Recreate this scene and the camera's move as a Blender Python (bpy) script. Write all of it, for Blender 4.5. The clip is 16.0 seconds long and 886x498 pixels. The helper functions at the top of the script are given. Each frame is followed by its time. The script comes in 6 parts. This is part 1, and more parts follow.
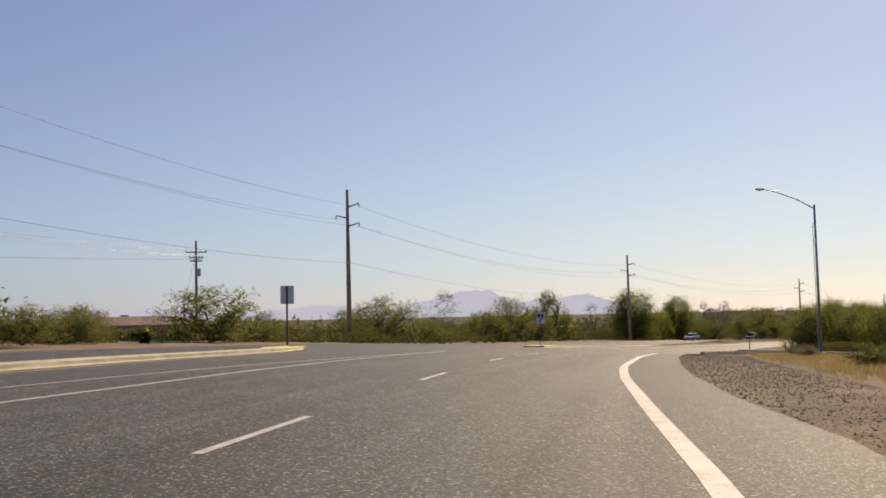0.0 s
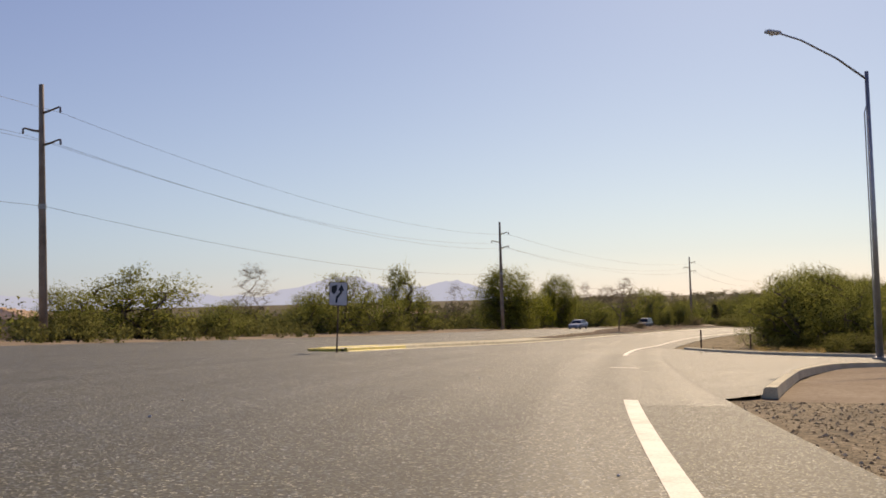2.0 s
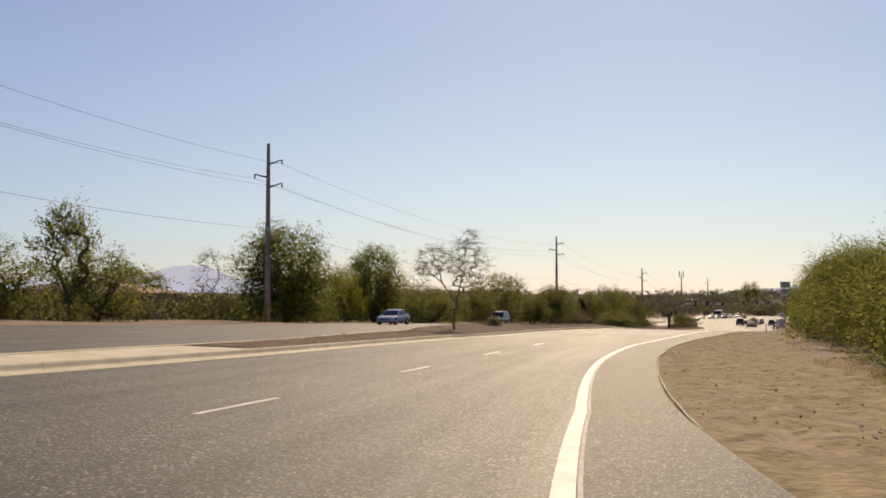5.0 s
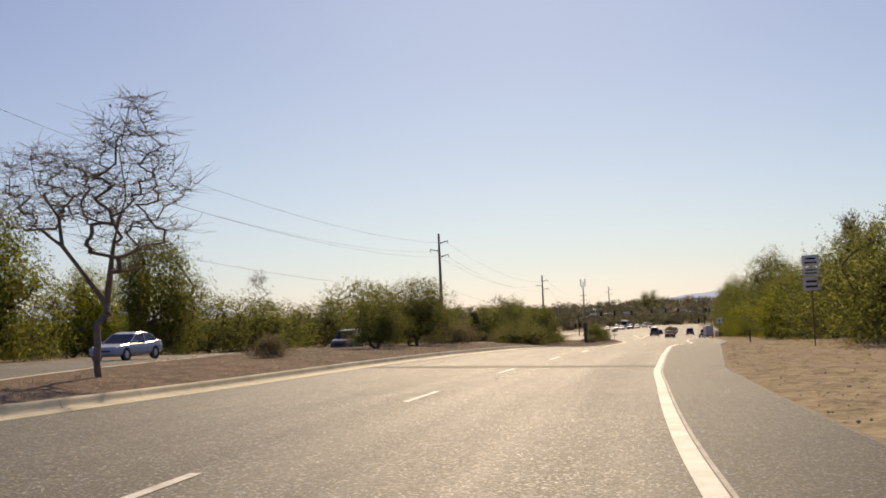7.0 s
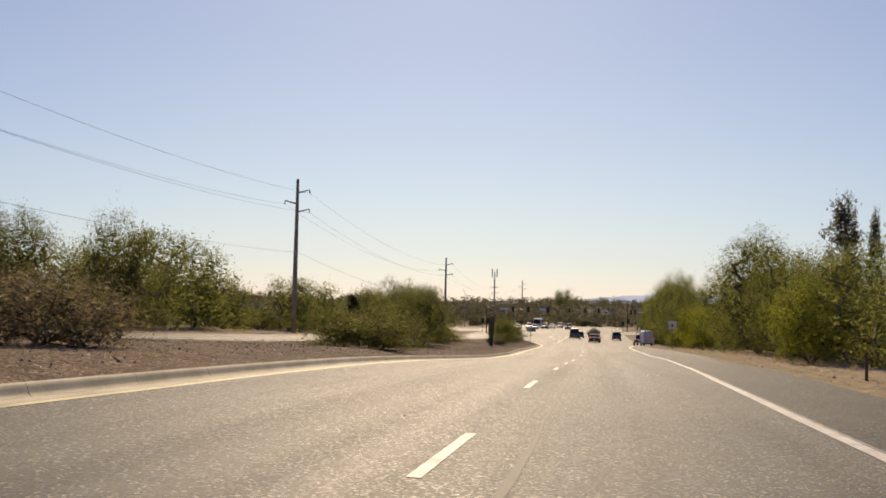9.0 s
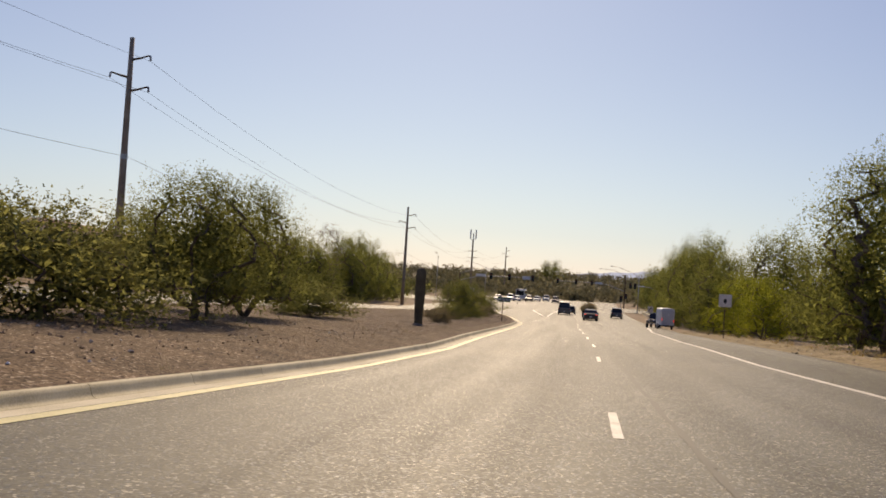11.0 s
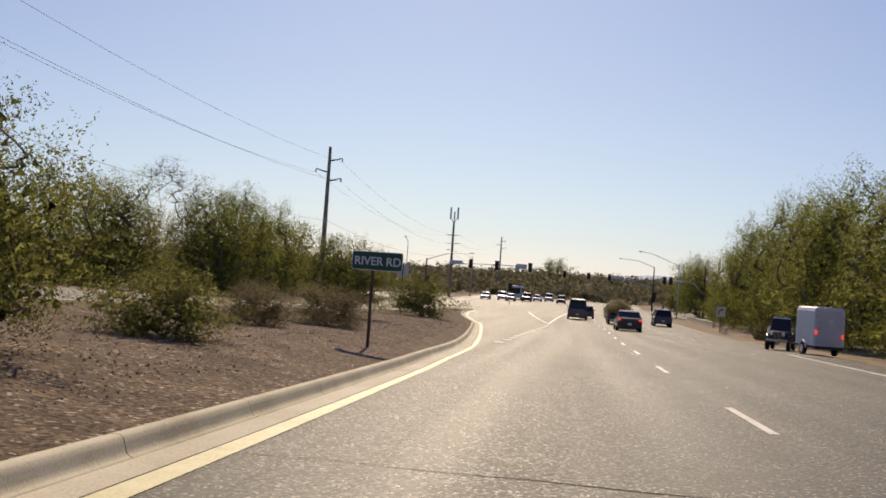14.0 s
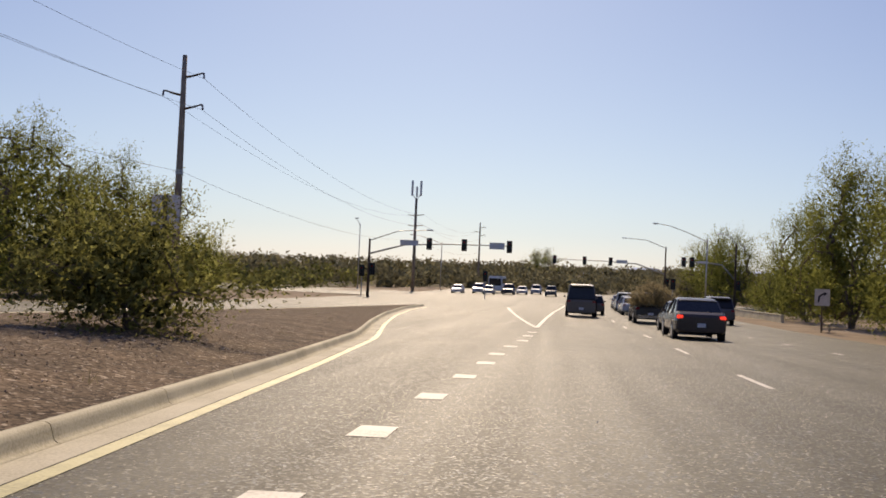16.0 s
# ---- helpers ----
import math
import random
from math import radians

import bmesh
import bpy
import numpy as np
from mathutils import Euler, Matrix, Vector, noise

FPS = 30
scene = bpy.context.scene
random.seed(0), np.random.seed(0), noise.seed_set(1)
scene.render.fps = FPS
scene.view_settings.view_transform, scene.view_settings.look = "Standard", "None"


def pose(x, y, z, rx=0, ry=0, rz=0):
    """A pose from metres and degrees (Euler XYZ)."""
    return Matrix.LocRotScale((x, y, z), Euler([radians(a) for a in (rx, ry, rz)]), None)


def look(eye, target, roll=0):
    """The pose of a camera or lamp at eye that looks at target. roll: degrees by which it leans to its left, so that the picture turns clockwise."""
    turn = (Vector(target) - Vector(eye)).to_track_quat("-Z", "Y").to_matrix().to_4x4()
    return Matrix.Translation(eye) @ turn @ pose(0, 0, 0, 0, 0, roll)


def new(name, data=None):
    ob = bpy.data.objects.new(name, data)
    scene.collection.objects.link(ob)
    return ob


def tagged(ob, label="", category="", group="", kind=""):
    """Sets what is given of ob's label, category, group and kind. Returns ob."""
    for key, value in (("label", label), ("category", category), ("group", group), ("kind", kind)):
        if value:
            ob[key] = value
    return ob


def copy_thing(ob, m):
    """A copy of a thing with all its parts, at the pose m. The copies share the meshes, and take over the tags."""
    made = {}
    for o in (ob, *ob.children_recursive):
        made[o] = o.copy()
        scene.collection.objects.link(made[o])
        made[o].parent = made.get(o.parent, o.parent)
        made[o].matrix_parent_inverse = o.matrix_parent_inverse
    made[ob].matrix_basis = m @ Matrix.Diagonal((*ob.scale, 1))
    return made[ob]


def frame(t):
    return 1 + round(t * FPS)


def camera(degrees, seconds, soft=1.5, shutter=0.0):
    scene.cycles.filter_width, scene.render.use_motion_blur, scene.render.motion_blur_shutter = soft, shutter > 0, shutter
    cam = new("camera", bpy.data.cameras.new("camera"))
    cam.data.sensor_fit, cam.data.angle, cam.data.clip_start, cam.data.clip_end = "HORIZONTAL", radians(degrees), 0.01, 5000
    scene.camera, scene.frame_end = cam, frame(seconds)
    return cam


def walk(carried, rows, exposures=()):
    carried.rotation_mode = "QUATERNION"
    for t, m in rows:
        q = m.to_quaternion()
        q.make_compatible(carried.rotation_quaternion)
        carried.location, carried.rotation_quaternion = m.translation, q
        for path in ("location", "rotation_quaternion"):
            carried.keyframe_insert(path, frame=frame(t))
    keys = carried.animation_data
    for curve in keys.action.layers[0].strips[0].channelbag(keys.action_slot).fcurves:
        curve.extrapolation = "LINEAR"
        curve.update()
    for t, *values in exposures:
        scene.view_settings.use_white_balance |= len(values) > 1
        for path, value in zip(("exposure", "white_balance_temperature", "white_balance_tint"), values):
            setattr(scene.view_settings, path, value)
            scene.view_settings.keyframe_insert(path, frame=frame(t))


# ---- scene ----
cam = camera(46.5, 16.0, soft=1.7)
EXPO, TINT = 0.0, 22
KELVINS = ((0.0, 9200), (2.0, 9200), (5.5, 9300), (10.0, 9300), (12.5, 9200), (13.2, 8900), (14.0, 8500), (16.0, 8500))
SKY_STRENGTH, SUN_STRENGTH = 0.102, 3.8
PATH = [
    (0, (0.000, 0.000, 1.150), (-0.005, 9.977, 1.826), -1.34),
    (0.5, (1.531, 11.672, 1.066), (1.898, 21.642, 1.753), -3.58),
    (1, (3.162, 23.097, 1.001), (3.838, 33.060, 1.539), -2.56),
    (1.5, (5.029, 33.940, 0.847), (6.002, 43.883, 1.284), -1.89),
    (2, (7.279, 44.497, 0.527), (8.520, 54.406, 1.045), -1.63),
    (2.5, (9.910, 54.957, 0.281), (11.384, 64.835, 0.774), -1.14),
    (3, (12.711, 65.204, -0.028), (14.420, 75.044, 0.470), -0.66),
    (3.5, (15.806, 75.482, -0.325), (17.802, 85.270, 0.135), -0.36),
    (4, (19.260, 85.756, -0.659), (21.581, 95.474, -0.248), 0.03),
    (4.5, (23.010, 96.018, -1.026), (25.537, 105.685, -0.633), 0.19),
    (5, (26.956, 106.274, -1.418), (29.569, 115.916, -0.970), 0.02),
    (5.5, (31.039, 116.506, -1.816), (33.784, 126.108, -1.299), -0.74),
    (6, (35.218, 126.641, -2.211), (38.207, 136.158, -1.513), -2.18),
    (6.5, (39.745, 136.754, -2.380), (43.046, 146.181, -1.884), -3.15),
    (7, (44.787, 147.134, -2.586), (48.377, 156.445, -1.949), -2.40),
    (7.5, (50.098, 157.460, -2.802), (53.928, 166.677, -2.181), -1.76),
    (8, (55.690, 167.703, -3.081), (59.698, 176.844, -2.470), -1.80),
    (8.5, (61.524, 177.999, -3.367), (65.721, 187.055, -2.749), -0.61),
    (9, (67.585, 188.001, -3.500), (71.924, 196.995, -2.964), 1.33),
    (9.5, (73.658, 197.771, -3.694), (78.122, 206.707, -3.221), 4.21),
    (10, (79.690, 207.474, -3.934), (84.028, 216.471, -3.438), 5.47),
    (10.5, (85.709, 217.070, -4.310), (90.123, 226.036, -3.949), 4.02),
    (11, (91.790, 226.618, -4.768), (96.246, 235.567, -4.518), 3.71),
    (11.5, (97.896, 236.141, -5.240), (102.364, 245.084, -4.981), 4.28),
    (12, (104.003, 245.654, -5.670), (108.460, 254.599, -5.313), 5.15),
    (12.5, (110.066, 255.182, -5.996), (114.500, 264.137, -5.615), 4.35),
    (13, (116.038, 264.744, -6.221), (120.462, 273.706, -5.878), 4.39),
    (13.5, (121.971, 274.076, -6.501), (126.370, 283.051, -6.176), 4.44),
    (14, (127.888, 283.340, -6.812), (132.310, 292.305, -6.534), 4.05),
    (14.5, (133.617, 292.471, -7.107), (138.045, 301.432, -6.791), 3.81),
    (15, (139.228, 301.429, -7.401), (143.672, 310.381, -7.073), 3.42),
    (15.5, (144.760, 309.937, -7.650), (149.246, 318.871, -7.387), 3.00),
    (16, (150.130, 318.436, -7.953), (154.673, 327.340, -7.686), 2.45),
]
walk(cam, [(t, look(eye, target, roll)) for t, eye, target, roll in PATH], exposures=[(t, EXPO, k, TINT) for t, k in KELVINS])

# ---- world, sun ----
SUN_YAW, SUN_UP = 26.0, 36.0
world = bpy.data.worlds.new("sky")
scene.world = world
world.use_nodes = True
wn = world.node_tree.nodes
sky = wn.new("ShaderNodeTexSky")
sky.sky_type, sky.sun_disc = "NISHITA", False
sky.sun_elevation, sky.sun_rotation = radians(SUN_UP), radians(SUN_YAW)
sky.air_density, sky.dust_density, sky.ozone_density, sky.altitude = 1.0, 0.5, 7.0, 300
wn["Background"].inputs["Strength"].default_value = SKY_STRENGTH
haze = wn.new("ShaderNodeHueSaturation")
haze.inputs["Saturation"].default_value = 0.70
split, join = wn.new("ShaderNodeSeparateColor"), wn.new("ShaderNodeCombineColor")
join_sky = world.node_tree.links.new
join_sky(sky.outputs["Color"], haze.inputs["Color"])
join_sky(haze.outputs["Color"], split.inputs["Color"])
# a clear dry sky: its blue deepens away from the sun more than the model's does
for channel, middle, depth, gain in (("Red", 6.7, 1.19, 0.690), ("Green", 7.0, 1.10, 0.83), ("Blue", 10.0, 0.76, 0.985)):
    share, power, scale = (wn.new("ShaderNodeMath") for _ in range(3))
    share.operation, power.operation, scale.operation = "DIVIDE", "POWER", "MULTIPLY"
    share.inputs[1].default_value, power.inputs[1].default_value, scale.inputs[1].default_value = middle, depth, middle * gain
    join_sky(split.outputs[channel], share.inputs[0])
    join_sky(share.outputs[0], power.inputs[0])
    join_sky(power.outputs[0], scale.inputs[0])
    join_sky(scale.outputs[0], join.inputs[channel])
join_sky(join.outputs["Color"], wn["Background"].inputs["Color"])
sun = new("sun", bpy.data.lights.new("sun", "SUN"))
sun.data.energy, sun.data.angle, sun.data.color = SUN_STRENGTH, radians(0.6), (1.0, 0.96, 0.81)
sun_from = Vector((math.sin(radians(SUN_YAW)) * math.cos(radians(SUN_UP)), math.cos(radians(SUN_YAW)) * math.cos(radians(SUN_UP)), math.sin(radians(SUN_UP))))
sun.matrix_world = look(sun_from * 400, (0, 0, 0))

# ---- materials ----


def mat(name, rough=0.8, metal=0.0, base=(0.5, 0.5, 0.5), dark=None, light=None, scale=3.0, fine=60.0, bump=0.1, spec=0.5, per_piece=0.0, bump_far=0.02):
    """A surface with stains at one scale and grain at another; per_piece shifts the value of each object."""
    m = bpy.data.materials.new(name)
    m.use_nodes = True
    nt = m.node_tree
    bs = nt.nodes["Principled BSDF"]
    bs.inputs["Roughness"].default_value, bs.inputs["Metallic"].default_value = rough, metal
    bs.inputs["Specular IOR Level"].default_value = spec
    dark = dark or tuple(c * 0.75 for c in base)
    light = light or tuple(min(1, c * 1.2) for c in base)
    co = nt.nodes.new("ShaderNodeTexCoord")
    big = nt.nodes.new("ShaderNodeTexNoise")
    big.inputs["Scale"].default_value, big.inputs["Detail"].default_value = scale, 5
    small = nt.nodes.new("ShaderNodeTexNoise")
    small.inputs["Scale"].default_value, small.inputs["Detail"].default_value = fine, 2
    mixv = nt.nodes.new("ShaderNodeMath")
    mixv.operation = "MULTIPLY_ADD"
    mixv.inputs[1].default_value = 0.45
    half = nt.nodes.new("ShaderNodeMath")
    half.operation = "MULTIPLY"
    half.inputs[1].default_value = 0.55
    ramp = nt.nodes.new("ShaderNodeValToRGB")
    e = ramp.color_ramp.elements
    e[0].position, e[0].color = 0.32, (*dark, 1)
    e[1].position, e[1].color = 0.68, (*light, 1)
    mid = e.new(0.5)
    mid.color = (*base, 1)
    ln = nt.links.new
    ln(co.outputs["Object"], big.inputs["Vector"])
    ln(co.outputs["Object"], small.inputs["Vector"])
    ln(big.outputs["Fac"], half.inputs[0])
    ln(small.outputs["Fac"], mixv.inputs[0])
    ln(half.outputs[0], mixv.inputs[2])
    ln(mixv.outputs[0], ramp.inputs["Fac"])
    out = ramp.outputs["Color"]
    if per_piece:
        info = nt.nodes.new("ShaderNodeObjectInfo")
        hsv = nt.nodes.new("ShaderNodeHueSaturation")
        rng = nt.nodes.new("ShaderNodeMapRange")
        rng.inputs["To Min"].default_value, rng.inputs["To Max"].default_value = 1 - per_piece, 1 + per_piece
        ln(info.outputs["Random"], rng.inputs["Value"])
        ln(rng.outputs["Result"], hsv.inputs["Value"])
        ln(out, hsv.inputs["Color"])
        out = hsv.outputs["Color"]
    ln(out, bs.inputs["Base Color"])
    if bump:
        bp = nt.nodes.new("ShaderNodeBump")
        bp.inputs["Strength"].default_value, bp.inputs["Distance"].default_value = bump, bump_far
        ln(mixv.outputs[0], bp.inputs["Height"])
        ln(bp.outputs["Normal"], bs.inputs["Normal"])
    return m


def asphalt_mat(name="asphalt", chip=44, low=0.66, high=1.24, tint=1.0, spec=0.37):
    """Worn asphalt: pale stone chips in a grey-brown binder, wheel wear and faint stains along the way."""
    m = bpy.data.materials.new(name)
    m.use_nodes = True
    nt = m.node_tree
    ln = nt.links.new
    bs = nt.nodes["Principled BSDF"]
    co = nt.nodes.new("ShaderNodeTexCoord")
    vor = nt.nodes.new("ShaderNodeTexVoronoi")
    vor.inputs["Scale"].default_value = chip
    rgb = nt.nodes.new("ShaderNodeSeparateColor")
    chips = nt.nodes.new("ShaderNodeValToRGB")
    chips.color_ramp.interpolation = "CONSTANT"
    e = chips.color_ramp.elements
    e[0].position, e[0].color = 0.0, (0.028, 0.0262, 0.0150, 1)
    e[1].position, e[1].color = 0.955, (0.45, 0.422, 0.325, 1)
    for p, c in ((0.36, (0.056, 0.0535, 0.0315, 1)), (0.66, (0.089, 0.085, 0.0515, 1)), (0.90, (0.155, 0.148, 0.098, 1))):
        x = e.new(p)
        x.color = c
    big = nt.nodes.new("ShaderNodeTexNoise")
    big.inputs["Scale"].default_value, big.inputs["Detail"].default_value = 0.22, 6
    uv = nt.nodes.new("ShaderNodeUVMap")
    sep = nt.nodes.new("ShaderNodeSeparateXYZ")
    streak_map = nt.nodes.new("ShaderNodeCombineXYZ")
    thin = nt.nodes.new("ShaderNodeMath")
    thin.operation = "MULTIPLY"
    thin.inputs[1].default_value = 0.02
    streak = nt.nodes.new("ShaderNodeTexNoise")
    streak.inputs["Scale"].default_value, streak.inputs["Detail"].default_value = 1.1, 4
    ln(uv.outputs["UV"], sep.inputs[0])
    ln(sep.outputs["X"], thin.inputs[0])
    ln(thin.outputs[0], streak_map.inputs["X"])
    ln(sep.outputs["Y"], streak_map.inputs["Y"])
    ln(streak_map.outputs[0], streak.inputs["Vector"])
    add = nt.nodes.new("ShaderNodeMath")
    add.operation = "ADD"
    ln(big.outputs["Fac"], add.inputs[0])
    ln(streak.outputs["Fac"], add.inputs[1])
    tone = nt.nodes.new("ShaderNodeMapRange")
    tone.inputs["From Min"].default_value, tone.inputs["From Max"].default_value = 0.7, 1.3
    tone.inputs["To Min"].default_value, tone.inputs["To Max"].default_value = low, high
    ln(add.outputs[0], tone.inputs["Value"])
    hsv = nt.nodes.new("ShaderNodeHueSaturation")
    hsv.inputs["Saturation"].default_value = tint
    ln(co.outputs["Object"], vor.inputs["Vector"])
    ln(co.outputs["Object"], big.inputs["Vector"])
    ln(vor.outputs["Color"], rgb.inputs["Color"])
    ln(rgb.outputs["Red"], chips.inputs["Fac"])
    ln(chips.outputs["Color"], hsv.inputs["Color"])
    ln(tone.outputs["Result"], hsv.inputs["Value"])
    ln(hsv.outputs["Color"], bs.inputs["Base Color"])
    shine = nt.nodes.new("ShaderNodeMapRange")
    shine.inputs["From Min"].default_value, shine.inputs["From Max"].default_value = 0.0, 0.25
    shine.inputs["To Min"].default_value, shine.inputs["To Max"].default_value = 0.28, 0.70
    ln(rgb.outputs["Blue"], shine.inputs["Value"])
    polish = nt.nodes.new("ShaderNodeMapRange")
    polish.inputs["From Min"].default_value, polish.inputs["From Max"].default_value = 0.35, 0.65
    polish.inputs["To Min"].default_value, polish.inputs["To Max"].default_value = 1.04, 0.93
    ln(streak.outputs["Fac"], polish.inputs["Value"])
    worn = nt.nodes.new("ShaderNodeMath")
    worn.operation = "MULTIPLY"
    ln(shine.outputs["Result"], worn.inputs[0])
    ln(polish.outputs["Result"], worn.inputs[1])
    ln(worn.outputs[0], bs.inputs["Roughness"])
    bs.inputs["Specular IOR Level"].default_value = spec
    bp = nt.nodes.new("ShaderNodeBump")
    bp.inputs["Strength"].default_value, bp.inputs["Distance"].default_value = 0.45, 0.008
    ln(rgb.outputs["Green"], bp.inputs["Height"])
    ln(bp.outputs["Normal"], bs.inputs["Normal"])
    return m


def gravel_mat(name, chip, tones, low=0.7, high=1.3, spread=0.7, lump=0.6):
    """Soil strewn with fine gravel: every chip has its own tone, with paler and darker patches."""
    m = bpy.data.materials.new(name)
    m.use_nodes = True
    nt = m.node_tree
    ln = nt.links.new
    bs = nt.nodes["Principled BSDF"]
    bs.inputs["Roughness"].default_value, bs.inputs["Specular IOR Level"].default_value = 0.95, 0.15
    co = nt.nodes.new("ShaderNodeTexCoord")
    vor = nt.nodes.new("ShaderNodeTexVoronoi")
    vor.inputs["Scale"].default_value = chip
    rgb = nt.nodes.new("ShaderNodeSeparateColor")
    ramp = nt.nodes.new("ShaderNodeValToRGB")
    ramp.color_ramp.interpolation = "CONSTANT"
    e = ramp.color_ramp.elements
    e[0].position, e[0].color = 0.0, (*tones[0][1], 1)
    e[1].position, e[1].color = tones[-1][0], (*tones[-1][1], 1)
    for p, c in tones[1:-1]:
        e.new(p).color = (*c, 1)
    big = nt.nodes.new("ShaderNodeTexNoise")
    big.inputs["Scale"].default_value, big.inputs["Detail"].default_value, big.inputs["Roughness"].default_value = spread, 9, 0.68
    tone = nt.nodes.new("ShaderNodeMapRange")
    tone.inputs["From Min"].default_value, tone.inputs["From Max"].default_value = 0.32, 0.68
    tone.inputs["To Min"].default_value, tone.inputs["To Max"].default_value = low, high
    hsv = nt.nodes.new("ShaderNodeHueSaturation")
    ln(co.outputs["Object"], vor.inputs["Vector"])
    ln(co.outputs["Object"], big.inputs["Vector"])
    ln(vor.outputs["Color"], rgb.inputs["Color"])
    ln(rgb.outputs["Red"], ramp.inputs["Fac"])
    ln(big.outputs["Fac"], tone.inputs["Value"])
    ln(ramp.outputs["Color"], hsv.inputs["Color"])
    ln(tone.outputs["Result"], hsv.inputs["Value"])
    ln(hsv.outputs["Color"], bs.inputs["Base Color"])
    high_chip = nt.nodes.new("ShaderNodeMath")
    high_chip.operation = "MULTIPLY_ADD"
    high_chip.inputs[1].default_value = 0.35
    ln(rgb.outputs["Green"], high_chip.inputs[0])
    ln(big.outputs["Fac"], high_chip.inputs[2])
    bp = nt.nodes.new("ShaderNodeBump")
    bp.inputs["Strength"].default_value, bp.inputs["Distance"].default_value = lump, 0.05
    ln(high_chip.outputs[0], bp.inputs["Height"])
    ln(bp.outputs["Normal"], bs.inputs["Normal"])
    return m


def stone_mat(name, dark, middle, pale):
    """Rough loose stones, each with its own tone."""
    m = bpy.data.materials.new(name)
    m.use_nodes = True
    nt = m.node_tree
    bs = nt.nodes["Principled BSDF"]
    bs.inputs["Roughness"].default_value, bs.inputs["Specular IOR Level"].default_value = 0.9, 0.12
    geo, co, grain, mix = (nt.nodes.new(k) for k in ("ShaderNodeNewGeometry", "ShaderNodeTexCoord", "ShaderNodeTexNoise", "ShaderNodeHueSaturation"))
    ramp = nt.nodes.new("ShaderNodeValToRGB")
    e = ramp.color_ramp.elements
    e[0].position, e[0].color = 0.0, (*dark, 1)
    e[1].position, e[1].color = 1.0, (*pale, 1)
    e.new(0.72).color = (*middle, 1)
    grain.inputs["Scale"].default_value = 60
    soft = nt.nodes.new("ShaderNodeMapRange")
    soft.inputs["To Min"].default_value, soft.inputs["To Max"].default_value = 0.6, 1.4
    ln = nt.links.new
    ln(geo.outputs["Random Per Island"], ramp.inputs["Fac"])
    ln(co.outputs["Object"], grain.inputs["Vector"])
    ln(grain.outputs["Fac"], soft.inputs["Value"])
    ln(ramp.outputs["Color"], mix.inputs["Color"])
    ln(soft.outputs["Result"], mix.inputs["Value"])
    ln(mix.outputs["Color"], bs.inputs["Base Color"])
    return m


def leaf_mat(name, a, b, thru=0.4):
    """Leaves that let light through; every leaf has its own tone."""
    m = bpy.data.materials.new(name)
    m.use_nodes = True
    nt = m.node_tree
    nt.nodes.remove(nt.nodes["Principled BSDF"])
    geo = nt.nodes.new("ShaderNodeNewGeometry")
    ramp = nt.nodes.new("ShaderNodeValToRGB")
    e = ramp.color_ramp.elements
    e[0].color, e[1].color = (*a, 1), (*b, 1)
    dif, tra, mix = nt.nodes.new("ShaderNodeBsdfDiffuse"), nt.nodes.new("ShaderNodeBsdfTranslucent"), nt.nodes.new("ShaderNodeMixShader")
    mix.inputs[0].default_value = thru
    ln = nt.links.new
    ln(geo.outputs["Random Per Island"], ramp.inputs["Fac"])
    ln(ramp.outputs["Color"], dif.inputs["Color"])
    ln(ramp.outputs["Color"], tra.inputs["Color"])
    ln(dif.outputs[0], mix.inputs[1])
    ln(tra.outputs[0], mix.inputs[2])
    ln(mix.outputs[0], nt.nodes["Material Output"].inputs["Surface"])
    return m


def glow_mat(name, color, strength):
    m = bpy.data.materials.new(name)
    m.use_nodes = True
    bs = m.node_tree.nodes["Principled BSDF"]
    bs.inputs["Base Color"].default_value = (*color, 1)
    bs.inputs["Emission Color"].default_value = (*color, 1)
    bs.inputs["Emission Strength"].default_value = strength
    return m


M_ASPHALT = asphalt_mat()
M_PATCH = mat("patched_asphalt", 0.72, base=(0.045, 0.038, 0.028), dark=(0.028, 0.024, 0.018), light=(0.07, 0.06, 0.045), scale=1.2, fine=38, bump=0.4, spec=0.25)
M_SIDEPAVE = asphalt_mat("shoulder_asphalt", 50, 0.50, 0.86, 1.25, 0.24)
M_FADED = mat("faded_white_paint", 0.7, base=(0.34, 0.32, 0.27), dark=(0.14, 0.12, 0.095), light=(0.48, 0.45, 0.38), scale=2.0, fine=24, bump=0.2)
M_TAR = mat("tar", 0.85, spec=0.15, base=(0.02, 0.018, 0.016), scale=2, fine=40)
M_GROUND = mat("desert_soil", 0.95, base=(0.27, 0.20, 0.13), dark=(0.17, 0.12, 0.075), light=(0.38, 0.30, 0.21), scale=0.35, fine=7, bump=0.6, bump_far=0.12, spec=0.2)
M_MEDIAN = gravel_mat("median_gravel_soil", 24, ((0.0, (0.048, 0.030, 0.017)), (0.20, (0.118, 0.078, 0.046)), (0.52, (0.165, 0.113, 0.070)), (0.80, (0.232, 0.166, 0.106)), (0.955, (0.46, 0.37, 0.27))), 0.58, 1.42, 0.9)
M_STONE = stone_mat("gravel_stone", (0.15, 0.098, 0.062), (0.34, 0.235, 0.155), (0.68, 0.58, 0.45))
M_CLOD = stone_mat("tan_clod", (0.26, 0.195, 0.115), (0.42, 0.325, 0.20), (0.60, 0.49, 0.33))
M_SAND = mat("shoulder_sand", 0.95, base=(0.29, 0.225, 0.126), dark=(0.135, 0.100, 0.054), light=(0.43, 0.345, 0.205), scale=1.6, fine=7, bump=0.9, bump_far=0.1, spec=0.2)
